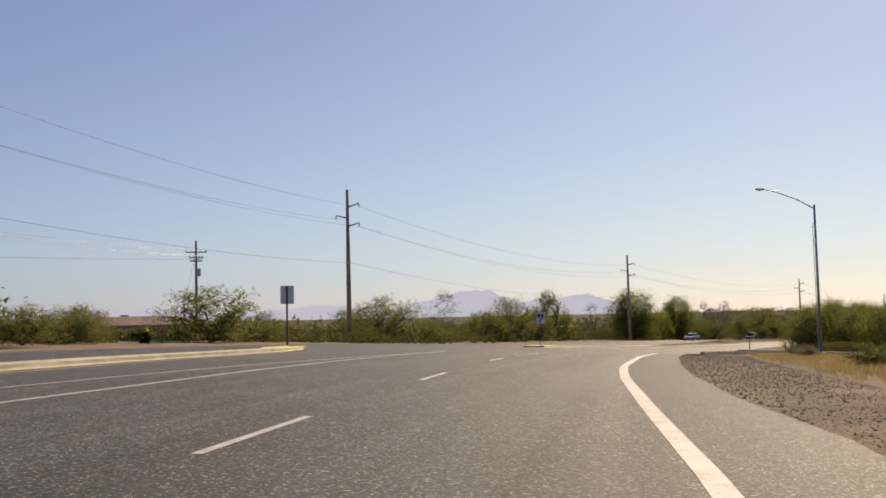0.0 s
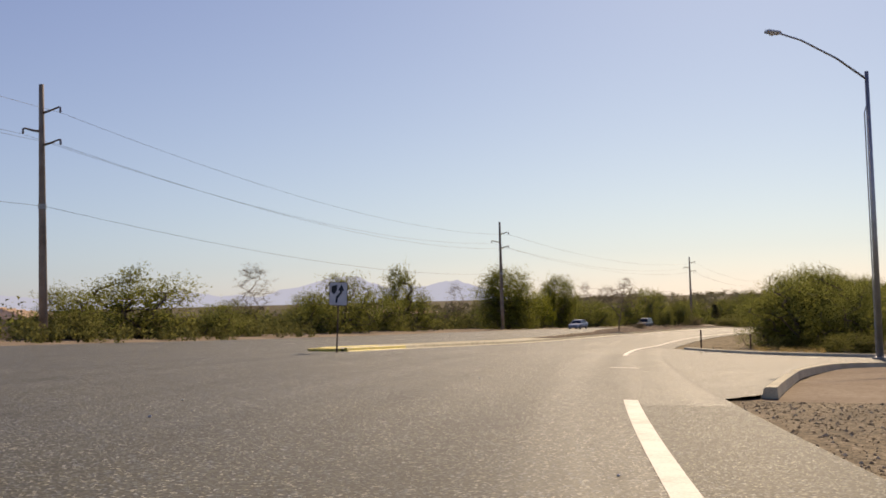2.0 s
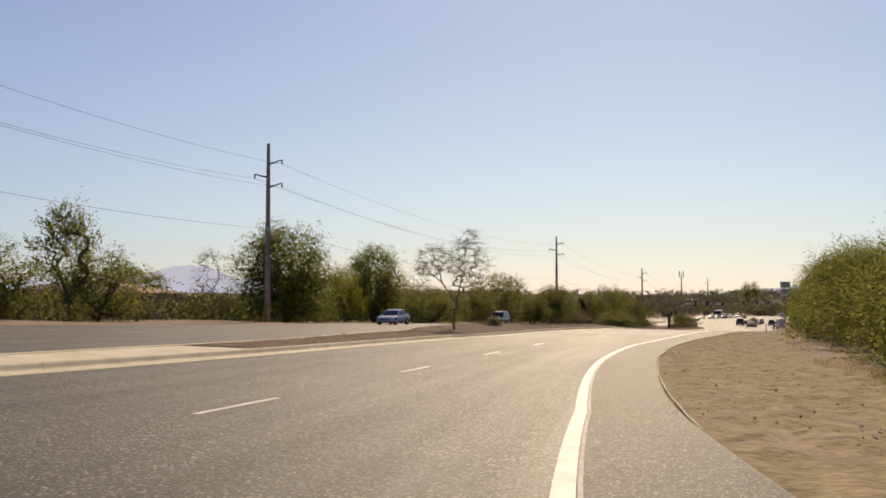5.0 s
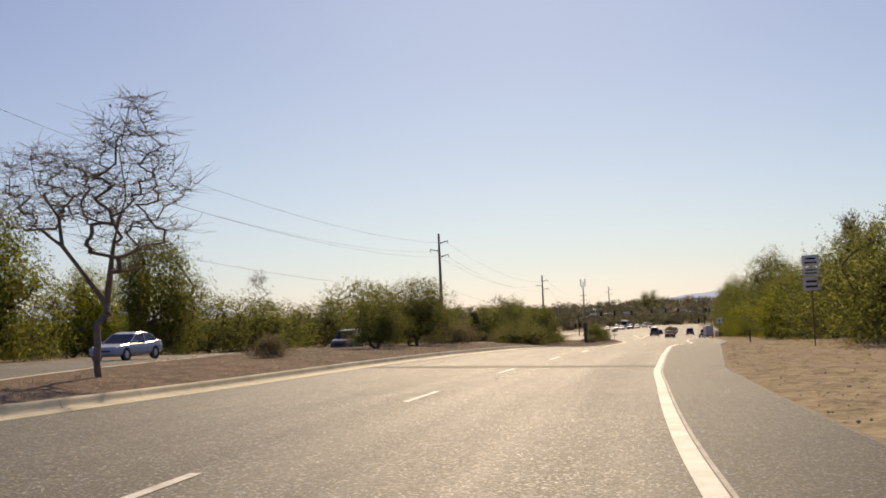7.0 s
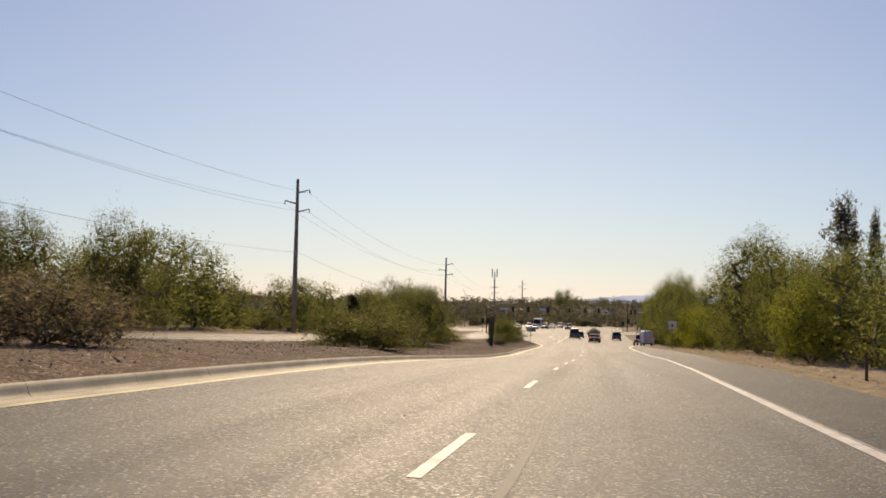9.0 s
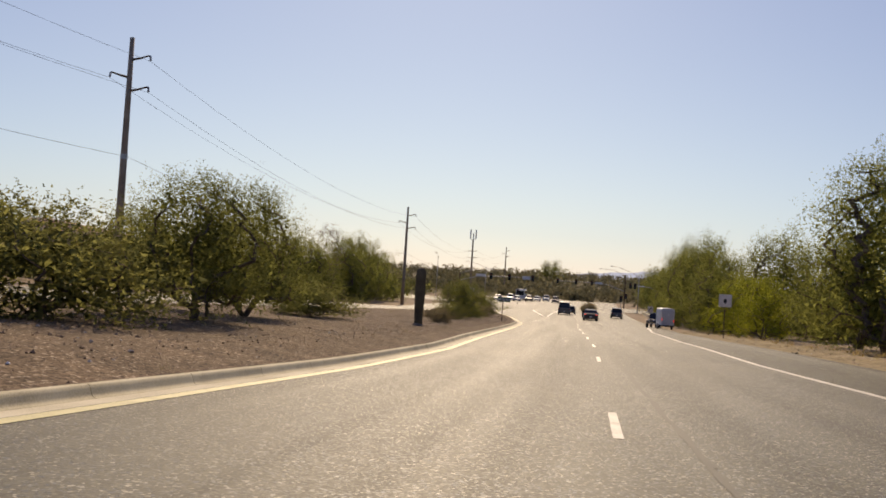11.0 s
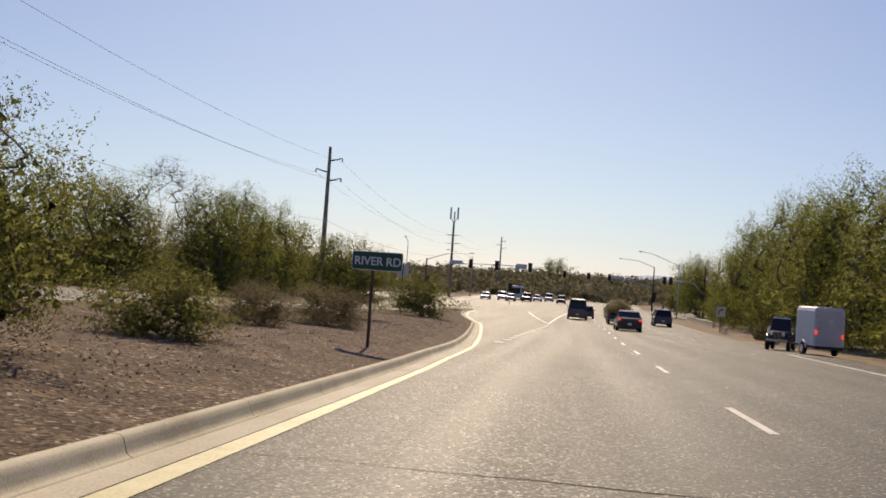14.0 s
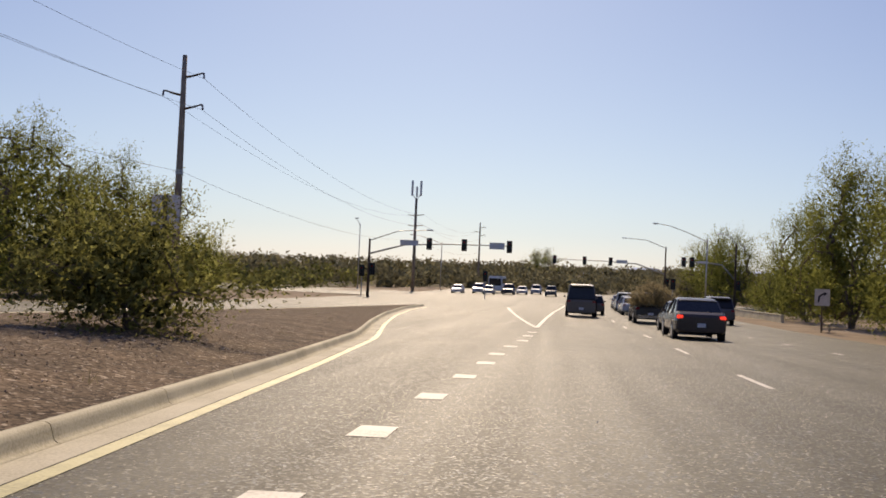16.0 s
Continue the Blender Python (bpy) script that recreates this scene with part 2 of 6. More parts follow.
M_SHOULDER = gravel_mat("gravel_bed", 26, ((0.0, (0.11, 0.083, 0.048)), (0.28, (0.21, 0.163, 0.098)), (0.60, (0.29, 0.23, 0.145)), (0.88, (0.42, 0.345, 0.24))), 0.7, 1.3)
M_CONCRETE = mat("kerb_concrete", 0.85, base=(0.55, 0.495, 0.335), dark=(0.37, 0.315, 0.20), light=(0.66, 0.60, 0.435), scale=1.2, fine=45, bump=0.2, per_piece=0.06)
M_WHITE = mat("white_road_paint", 0.6, base=(0.58, 0.55, 0.47), dark=(0.30, 0.27, 0.215), light=(0.68, 0.65, 0.57), scale=2.2, fine=35, bump=0.2)
M_YELLOW = mat("yellow_road_paint", 0.6, base=(0.57, 0.52, 0.25), dark=(0.36, 0.325, 0.165), light=(0.66, 0.61, 0.34), scale=2.0, fine=35, bump=0.2)
M_KERB_PAINT = mat("yellow_kerb_paint", 0.55, base=(0.66, 0.52, 0.08), dark=(0.42, 0.34, 0.12), light=(0.76, 0.64, 0.16), scale=1.6, fine=30, bump=0.2)
M_WOOD = mat("weathered_pole_wood", 0.85, base=(0.30, 0.23, 0.165), dark=(0.18, 0.13, 0.09), light=(0.42, 0.34, 0.26), scale=1.0, fine=30, bump=0.3)
M_STEEL = mat("galvanised_steel", 0.45, 0.85, base=(0.42, 0.42, 0.41), scale=3, fine=40, bump=0.05)
M_RUST = mat("weathering_steel", 0.8, 0.2, base=(0.12, 0.075, 0.05), scale=3, fine=40, bump=0.1)
M_WIRE = mat("wire", 0.5, 0.6, base=(0.16, 0.16, 0.17), bump=0)
M_CERAMIC = mat("insulator", 0.3, base=(0.25, 0.25, 0.27), bump=0)
M_SIGNBACK = mat("sign_back_aluminium", 0.6, 0.1, base=(0.72, 0.71, 0.68), dark=(0.60, 0.58, 0.55), light=(0.78, 0.77, 0.74), scale=2, fine=18, bump=0.03)
M_SIGNWHITE = mat("sign_white", 0.5, base=(0.72, 0.70, 0.68), bump=0.0)
M_SIGNGREEN = mat("sign_green", 0.5, base=(0.012, 0.09, 0.045), bump=0.0)
M_BLACK = mat("black_enamel", 0.5, base=(0.02, 0.02, 0.02), bump=0.0)
M_TEXT = mat("reflective_white_letters", 0.5, base=(0.75, 0.76, 0.75), bump=0.0)
M_BARK = mat("bark", 0.95, base=(0.14, 0.10, 0.07), dark=(0.08, 0.055, 0.04), light=(0.22, 0.17, 0.12), scale=3, fine=25, bump=0.4)
M_BARKPALE = mat("pale_bare_bark", 0.95, base=(0.20, 0.15, 0.11), dark=(0.12, 0.088, 0.062), light=(0.28, 0.22, 0.165), scale=3, fine=25, bump=0.4)
M_LEAF = {
    "mesquite": leaf_mat("mesquite_leaf", (0.215, 0.230, 0.062), (0.305, 0.318, 0.092), 0.70),
    "med": leaf_mat("small_mesquite_leaf", (0.190, 0.200, 0.058), (0.270, 0.278, 0.086), 0.67),
    "palo": leaf_mat("palo_verde_leaf", (0.265, 0.285, 0.034), (0.395, 0.412, 0.064), 0.72),
    "pepper": leaf_mat("pepper_leaf", (0.216, 0.232, 0.052), (0.338, 0.352, 0.092), 0.66),
    "bush": leaf_mat("creosote_leaf", (0.205, 0.206, 0.066), (0.295, 0.292, 0.100), 0.67),
    "dry": leaf_mat("dry_leaf", (0.226, 0.185, 0.105), (0.345, 0.290, 0.175), 0.6),
    "dark": leaf_mat("dark_needles", (0.132, 0.125, 0.06), (0.207, 0.195, 0.095), 0.45),
    "tall": leaf_mat("grey_green_leaf", (0.207, 0.20, 0.13), (0.338, 0.32, 0.22), 0.5),
    # far scrub is paler: distance haze is mixed into its leaf colour
    "far": leaf_mat("far_scrub_leaf", (0.225, 0.205, 0.115), (0.345, 0.315, 0.18), 0.55),
}
M_STRAW = leaf_mat("dry_grass", (0.34, 0.24, 0.09), (0.62, 0.48, 0.22), 0.4)
M_CACTUS = mat("cactus_skin", 0.7, base=(0.13, 0.10, 0.05), dark=(0.08, 0.06, 0.03), light=(0.19, 0.15, 0.08), scale=2, fine=30, bump=0.3)
M_STUCCO = mat("tan_stucco", 0.9, base=(0.40, 0.29, 0.19), scale=0.8, fine=30, bump=0.2)
M_TILE = mat("clay_roof_tile", 0.9, spec=0.1, base=(0.74, 0.55, 0.38), dark=(0.54, 0.36, 0.23), light=(0.84, 0.68, 0.50), scale=2, fine=20, bump=0.2)
M_GLASS = mat("car_glass", 0.10, base=(0.022, 0.022, 0.022), bump=0.0, spec=0.45)
M_TYRE = mat("tyre_rubber", 0.85, base=(0.02, 0.02, 0.02), bump=0.05)
M_RIM = mat("alloy_rim", 0.3, 0.9, base=(0.5, 0.5, 0.5), bump=0.0)
M_RED = mat("red_lens", 0.25, base=(0.35, 0.02, 0.015), bump=0.0)
M_LAMPON = glow_mat("lit_tail_lamp", (1.0, 0.07, 0.04), 0.9)
M_LENS = mat("clear_lens", 0.15, base=(0.7, 0.7, 0.68), bump=0.0)
M_CHROME = mat("chrome", 0.15, 1.0, base=(0.7, 0.7, 0.7), bump=0.0)
# Distance haze is painted in: the range glows in one flat pale blue.
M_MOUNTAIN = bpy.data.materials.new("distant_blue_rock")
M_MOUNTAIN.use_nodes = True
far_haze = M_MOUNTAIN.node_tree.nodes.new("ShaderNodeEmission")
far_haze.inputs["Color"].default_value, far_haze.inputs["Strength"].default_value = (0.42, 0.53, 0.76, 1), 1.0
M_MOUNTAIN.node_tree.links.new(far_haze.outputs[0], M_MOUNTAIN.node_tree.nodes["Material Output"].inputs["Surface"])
M_SCRUB = mat("scrub_covered_soil", 0.95, base=(0.13, 0.11, 0.06), dark=(0.07, 0.065, 0.03), light=(0.22, 0.18, 0.11), scale=0.12, fine=1.2, bump=0.6, bump_far=0.3, spec=0.1)


def paint(name, color, rough=0.25, metal=0.0):
    m = mat(name, rough, metal, base=color, dark=tuple(c * 0.9 for c in color), light=tuple(min(1, c * 1.08) for c in color), scale=1, fine=8, bump=0.0)
    m.node_tree.nodes["Principled BSDF"].inputs["Coat Weight"].default_value = 0.08
    return m


# ---- mesh helpers ----


def part(name, bm, material, parent=None, label="", smooth=False):
    """Links a bmesh as one mesh object, under a thing or a part if one is given."""
    me = bpy.data.meshes.new(name)
    bm.to_mesh(me)
    bm.free()
    me.materials.append(material)
    if smooth:
        me.polygons.foreach_set("use_smooth", [True] * len(me.polygons))
    ob = new(name, me)
    if parent:
        ob.parent = parent
    if label:
        ob["label"] = label
    return ob


def mesh_of(name, verts, faces, material, parent=None, smooth=False):
    me = bpy.data.meshes.new(name)
    me.from_pydata(verts, [], faces)
    me.materials.append(material)
    if smooth:
        me.polygons.foreach_set("use_smooth", [True] * len(me.polygons))
    ob = new(name, me)
    if parent:
        ob.parent = parent
    return ob


def empty(name, m, label, category, group="", kind=""):
    ob = new(name)
    ob.matrix_basis = m
    return tagged(ob, label, category, group, kind)


def box(bm, c, size, bevel=0.0, turn=None):
    r = bmesh.ops.create_cube(bm, size=1)
    vs = r["verts"]
    bmesh.ops.scale(bm, vec=size, verts=vs)
    if bevel:
        es = list({e for v in vs for e in v.link_edges})
        vs = bmesh.ops.bevel(bm, geom=es, offset=bevel, segments=2, affect="EDGES")["verts"]
    if turn:
        bmesh.ops.rotate(bm, matrix=Euler([radians(a) for a in turn]).to_matrix(), verts=vs)
    bmesh.ops.translate(bm, vec=c, verts=vs)
    return bm


def boxed(c, size, bevel=0.0, turn=None):
    return box(bmesh.new(), c, size, bevel, turn)


def tube(points, radii, sides=8, bm=None, caps=True):
    """A round bar through the points, with a radius at each."""
    bm = bm or bmesh.new()
    pts = [Vector(p) for p in points]
    rings = []
    side = None
    for i, p in enumerate(pts):
        way = (pts[min(i + 1, len(pts) - 1)] - pts[max(i - 1, 0)]).normalized()
        if side is None:
            side = way.orthogonal().normalized()
        side = (side - way * side.dot(way)).normalized()
        up = way.cross(side)
        r = radii[i] if isinstance(radii, (list, tuple)) else radii
        rings.append([bm.verts.new(p + r * (math.cos(a) * side + math.sin(a) * up)) for a in (2 * math.pi * k / sides for k in range(sides))])
    for a, b in zip(rings, rings[1:]):
        for k in range(sides):
            bm.faces.new((a[k], a[(k + 1) % sides], b[(k + 1) % sides], b[k]))
    if caps:
        bm.faces.new(rings[0][::-1])
        bm.faces.new(rings[-1])
    return bm


def plate(w, h, thick, radius=0.05):
    """A sign blank with round corners, standing in the xz plane, its base at z = 0."""
    bm = bmesh.new()
    outline = []
    for cx, cz, a0 in ((w / 2 - radius, radius, -90), (w / 2 - radius, h - radius, 0), (-w / 2 + radius, h - radius, 90), (-w / 2 + radius, radius, 180)):
        for k in range(5):
            a = radians(a0 + 22.5 * k)
            outline.append((cx + radius * math.cos(a), cz + radius * math.sin(a)))
    front = [bm.verts.new((x, -thick / 2, z)) for x, z in outline]
    back = [bm.verts.new((x, thick / 2, z)) for x, z in outline]
    bm.faces.new(front)
    bm.faces.new(back[::-1])
    n = len(outline)
    for k in range(n):
        bm.faces.new((front[(k + 1) % n], front[k], back[k], back[(k + 1) % n]))
    return bm


def flat_shape(outline, thick, y=0.0):
    """A flat cut-out in the xz plane from its outline."""
    bm = bmesh.new()
    a = [bm.verts.new((x, y, z)) for x, z in outline]
    b = [bm.verts.new((x, y + thick, z)) for x, z in outline]
    bm.faces.new(a)
    bm.faces.new(b[::-1])
    n = len(outline)
    for k in range(n):
        bm.faces.new((a[(k + 1) % n], a[k], b[k], b[(k + 1) % n]))
    return bm


# ---- the road's own coordinates: s along the lane line, d to its right ----
NODES = [(-16.3, -60), (-8.9, -20), (-2.4, 16.9), (-0.2, 28.9), (2.3, 40.9), (4.9, 52.9), (13.0, 82), (24.5, 114), (40.0, 145.8), (45.96, 156.4), (52.3, 166.9), (58.8, 177.2), (65.6, 187.3),
         (72.5, 197.4), (79.3, 207.4), (86.2, 217.4), (93.1, 227.5), (129.9, 282), (136.4, 291.9), (143, 302), (149.8, 312), (161.5, 329.8), (190, 373.5), (230, 432), (300, 532), (400, 670)]


def spline(points, n=24):
    p = np.array(points, float)
    q = np.vstack([2 * p[0] - p[1], p, 2 * p[-1] - p[-2]])
    out = []
    for i in range(1, len(q) - 2):
        a, b, c, e = q[i - 1 : i + 3]
        l0, l1, l2 = (np.linalg.norm(v) for v in (b - a, c - b, e - c))
        m1 = ((b - a) / l0 * l1 + (c - b) / l1 * l0) / (l0 + l1) * l1
        m2 = ((c - b) / l1 * l2 + (e - c) / l2 * l1) / (l1 + l2) * l1
        for k in range(n):
            u = k / n
            out.append((2 * u**3 - 3 * u**2 + 1) * b + (u**3 - 2 * u**2 + u) * m1 + (3 * u**2 - 2 * u**3) * c + (u**3 - u**2) * m2)
    out.append(p[-1])
    return np.array(out)


LINE = spline(NODES)
ALONG = np.r_[0, np.cumsum(np.hypot(*np.diff(LINE, axis=0).T))]
HEIGHTS = ((0, 61.9, 85, 107, 129, 151, 173, 195, 218, 241, 265, 288, 310, 333, 356, 378, 399, 419, 445, 473, 520, 560, 620, 750, 950, 1200),
           (0.15, -0.1, -0.25, -0.7, -1.28, -1.91, -2.67, -3.4, -3.9, -4.4, -4.85, -5.35, -6.1, -6.9, -7.55, -8.15, -8.74, -9.25, -9.8, -10.25, -10.6, -10.7, -10.5, -9, -5, -1))


def smooth_table(table, half=9.0):
    xs = np.arange(-400, 2400, 3.0)
    ys = np.interp(xs, *table)
    k = np.hanning(int(half) + 2)[1:-1]
    return xs, np.convolve(np.pad(ys, len(k), mode="edge"), k / k.sum(), mode="same")[len(k) : -len(k)]


PROFILE = smooth_table(HEIGHTS)


def centre(s):
    """Place and unit tangent of the lane line; it runs on straight past both ends."""
    if s <= 0 or s >= ALONG[-1]:
        a, b = (LINE[0], LINE[1]) if s <= 0 else (LINE[-2], LINE[-1])
        v = (b - a) / np.linalg.norm(b - a)
        return (LINE[0] + v * s, v) if s <= 0 else (LINE[-1] + v * (s - ALONG[-1]), v)
    p = np.array([np.interp(s, ALONG, LINE[:, 0]), np.interp(s, ALONG, LINE[:, 1])])
    a = np.array([np.interp(s - 2, ALONG, LINE[:, 0]), np.interp(s - 2, ALONG, LINE[:, 1])])
    b = np.array([np.interp(s + 2, ALONG, LINE[:, 0]), np.interp(s + 2, ALONG, LINE[:, 1])])
    return p, (b - a) / np.linalg.norm(b - a)


def table(*pairs):
    xs, ys = [p[0] for p in pairs], [p[1] for p in pairs]
    return lambda s: float(np.interp(s, xs, ys))


yellow_at = table((150, -6.6), (190, -5.78), (203, -5.44), (207, -5.41), (216, -5.52), (229, -5.58), (242, -5.64), (255, -5.75), (268, -5.49), (277, -5.18), (281, -5.11), (290, -5.24), (294, -5.38), (300, -5.63), (307, -5.81), (312, -5.86), (320, -5.7), (333, -5.32), (346, -4.98), (359, -5.13), (365, -5.1), (372, -5.08), (385, -4.97), (398, -4.93), (407, -5.19), (411, -5.39), (424, -6.32), (437, -7.28), (442, -7.7), (449, -8.25), (461, -9.9), (475, -11.6), (490, -12.9), (548, -14.2))


LIFT = ((170, 190, 203, 216, 229, 242, 255, 268, 281, 294, 307, 320, 333, 346, 359, 372, 385, 398, 411, 424, 437, 462, 560), (0.0, -0.024, 0.021, 0.066, 0.115, 0.106, 0.118, 0.169, 0.216, 0.215, 0.176, 0.107, 0.064, 0.088, 0.145, 0.159, 0.167, 0.187, 0.157, 0.11, 0.077, 0.053, 0), (0.0, -0.0035, -0.0011, 0.0017, 0.0013, -0.0015, -0.0088, -0.0133, -0.0107, -0.0068, -0.0007, 0.0091, 0.0191, 0.0247, 0.0237, 0.0217, 0.0193, 0.0173, 0.0137, 0.01, 0.0066, 0.0, 0))


def level(s, d):
    """Height of the ground: the long slope, the banked curve and the bank on the far side."""
    bank = np.interp(s, [0, 150, 200, 260, 310], [0.035, 0.035, 0.03, 0.018, 0.0])
    pivot = np.interp(s, [60, 150, 200, 290, 400], [4.6, 4.8, 4.3, 0.2, -3])
    rise = np.interp(s, [280, 340, 420, 480], [0, 0.045, 0.04, 0])
    far = max(0.0, abs(d) - 120) * 0.004
    far += np.interp(s, LIFT[0], LIFT[1]) + np.interp(s, LIFT[0], LIFT[2]) * max(-7, min(8, d))
    return float(np.interp(s, *PROFILE)) - bank * max(-45, min(45, d - pivot)) + rise * max(0, min(45, yellow_at(s) - 1.2 - d)) + far


def at(s, d, up=0.0):
    p, v = centre(s)
    if abs(d) <= 250:
        x, y = p[0] + d * v[1], p[1] - d * v[0]
    else:
        k = math.copysign(250, d)
        x, y = p[0] + k * v[1] + (d - k) * 0.87, p[1] - k * v[0] - (d - k) * 0.5
    return Vector((x, y, level(s, d) + up))


def stand(s, d, up=0.0, turn=0.0):
    """A pose on the ground there: local y runs along the road, local x to its right; turn in degrees to the left."""
    v = centre(s)[1]
    return Matrix.Translation(at(s, d, up)) @ Matrix.Rotation(math.atan2(-v[0], v[1]) + radians(turn), 4, "Z")


edge_at = table((0, 6.6), (70, 6.0), (78, 5.55), (86, 5.18), (95, 4.95), (110, 5.05), (125, 5.3), (154, 5.3), (190, 5.04), (203, 4.58), (210, 4.41), (216, 4.37), (229, 4.33), (242, 4.39), (250, 4.34), (255, 4.35), (268, 4.23), (281, 4.22), (294, 4.47), (307, 4.94), (320, 5.35), (333, 5.7), (345, 5.2), (370, 5.2), (395, 5.9), (413, 7), (430, 8))
pave_at = table((0, 8.2), (74, 7.7), (80, 7.1), (90, 6.8), (100, 6.72), (120, 6.9), (176, 7.2), (193, 6.55), (215, 6.25), (255, 6.5), (290, 7.4), (310, 8.5), (345, 9.4), (400, 8.6), (430, 10.4), (470, 10.8), (520, 11.0), (620, 11.0))
opp_near = table((150, -8.6), (206, -9.2), (216, -9.6), (241, -12.5), (250, -15.0), (262, -17.2), (290, -18.6), (330, -20.5), (372, -18.6), (400, -17.8), (430, -17.2), (455, -18.2), (480, -17.2), (492, -15.6), (503, -14.0))
opp_far = table((0, -17), (95, -17.5), (121, -20.5), (149, -24), (185, -28), (235, -29.5), (276, -29), (330, -29.5), (380, -27.5), (560, -27.5))


def ribbon(name, s0, s1, left, right, up, material, step=2.0, across=1, parent=None, skirt=0.0, uv=False):
    """A strip laid along the road between two offsets."""
    f = lambda g, s: g(s) if callable(g) else g
    n = max(1, round((s1 - s0) / step))
    verts, faces, uvs = [], [], []
    cols = across + 1 + (2 if skirt else 0)
    for i in range(n + 1):
        s = s0 + (s1 - s0) * i / n
        a, b = f(left, s), f(right, s)
        ds = [a + (b - a) * k / across for k in range(across + 1)]
        row = [at(s, d, up(s, d) if callable(up) else up) for d in ds]
        if skirt:
            low = (up(s, ds[0]) if callable(up) else up) - skirt
            row = [at(s, ds[0] - 0.02, low), *row, at(s, ds[-1] + 0.02, low)]
            ds = [ds[0], *ds, ds[-1]]
        verts += row
        uvs += [(s, d) for d in ds]
    for i in range(n):
        for k in range(cols - 1):
            j = i * cols + k
            faces.append((j, j + 1, j + 1 + cols, j + cols))
    ob = mesh_of(name, verts, faces, material, parent)
    if uv:
        layer = ob.data.uv_layers.new(name="UVMap")
        for loop in ob.data.loops:
            layer.data[loop.index].uv = uvs[loop.vertex_index]
    return ob


# ---- ground, road ----
def build_ground():
    cols = [-4200, -2600, -1500, -900, -600, -420, -300, -220, -160, -120, -95, -75, -62, -52, -44, -38, -34, -31, -28, -24, -19, -14, -9, -4, 0, 4, 6.2, 7.2, 8.2, 9.4, 10.6, 12, 14, 16, 19, 23, 28, 34, 42, 52, 64, 80, 105, 140, 190, 250, 330, 450, 700, 1100, 1800, 2800, 4200]
    rows = [-3500, -2200, -1300, -700, -350, -180] + [-100 + 4 * i for i in range(211)] + [760, 790, 830, 880, 950, 1040, 1150, 1300, 1500, 1800, 2200, 2800, 3400, 4100]
    verts, faces = [], []
    for s in rows:
        for d in cols:
            p = at(s, d, -0.07)
            if d > pave_at(s) + 1.2 or d < opp_far(s) - 1.0:
                off = min(1.0, (d - pave_at(s)) / 8 if d > 0 else (opp_far(s) - d) / 8)
                p.z += off * (0.28 * noise.noise(p * 0.11) + 0.10 * noise.noise(p * 0.5))
            verts.append(p)
    n = len(cols)
    for i in range(len(rows) - 1):
        for k in range(n - 1):
            faces.append((i * n + k, i * n + k + 1, (i + 1) * n + k + 1, (i + 1) * n + k))
    ob = mesh_of("ground", verts, faces, M_GROUND, smooth=True)
    ob.data.materials.append(M_SCRUB)
    for f in ob.data.polygons:
        s, d = rows[f.index // (n - 1)], cols[f.index % (n - 1)]
        f.material_index = 1 if (d < -44 or d >= 28 or s > 640 or s < -120) else 0
    return tagged(ob, "dry tan desert soil with scattered gravel beside the road", "ground", kind="structure")


build_ground()
road = ribbon("road", -250, 640, opp_far, pave_at, 0.0, M_ASPHALT, 2.0, 44, skirt=0.09, uv=True)
tagged(road, "worn grey-brown asphalt road curving downhill", "road", kind="structure")


def side_street():
    near = table((6.5, 125), (8, 127.5), (8.6, 131), (10.4, 138), (12.7, 143.5), (16, 146.5), (120, 148))
    far = table((6.5, 179), (7.8, 175), (9.5, 167), (10.9, 163), (12.7, 159.5), (16, 158), (120, 159))
    ds = [6.0, 7, 8, 8.6, 9.5, 10.4, 11.5, 12.7, 14, 16, 20, 30, 45, 65, 90, 120]
    verts, faces, n = [], [], 11
    for d in ds:
        a, b = near(d), far(d)
        verts += [at(a + (b - a) * k / (n - 1), d, 0.006 if d > 6.5 else -0.03) for k in range(n)]
    for i in range(len(ds) - 1):
        for k in range(n - 1):
            faces.append((i * n + k, (i + 1) * n + k, (i + 1) * n + k + 1, i * n + k + 1))
    st = mesh_of("road", verts, faces, M_ASPHALT)
    st.data.uv_layers.new(name="UVMap")
    tagged(st, "paved side street joining the main road", "road", kind="structure")
    return near, far


STREET_NEAR, STREET_FAR = side_street()


def cross_street(s0, s1, d0, d1):
    st = ribbon("road", s0, s1, d0, d1, 0.004, M_ASPHALT, 4.0, 20, uv=True)
    tagged(st, "paved cross street at the signal crossing", "road", kind="structure")


cross_street(548, 588, -140, -27.6)
cross_street(548, 588, 10.9, 140)

# ---- shoulder, median, kerbs ----


def rutted(s, d):
    """Loose sand with two tyre tracks, small clods and hollows."""
    e = d - pave_at(s)
    tracks = sum(-0.045 * math.exp(-(((e - c + 0.4 * math.sin(s * 0.05)) / 0.16) ** 2)) for c in (1.3, 2.9))
    rough = 0.10 * noise.noise(Vector((s * 0.8, d * 1.2, 1))) + 0.07 * noise.noise(Vector((s * 2.4, d * 2.8, 5)))
    return -0.04 + min(1.0, max(0.0, e) / 0.5) * (tracks + rough) + 0.02 * min(1.0, max(0.0, e - 0.3))


tagged(ribbon("shoulder", 180, 420, lambda s: pave_at(s) - 0.05, lambda s: 13.0 + 1.5 * math.sin(s * 0.07), rutted, M_SAND, 0.6, 22), "pale sandy dirt shoulder with tyre tracks", "dirt shoulder", kind="structure")
tagged(ribbon("shoulder", -60, 126, lambda s: pave_at(s) - 0.05, lambda s: 11.2 + 0.6 * math.sin(s * 0.13), -0.045, M_SHOULDER, 3.0, 4), "crushed gravel shoulder along the asphalt", "gravel shoulder", kind="structure")
kerb_back = lambda s: yellow_at(s) - 0.72


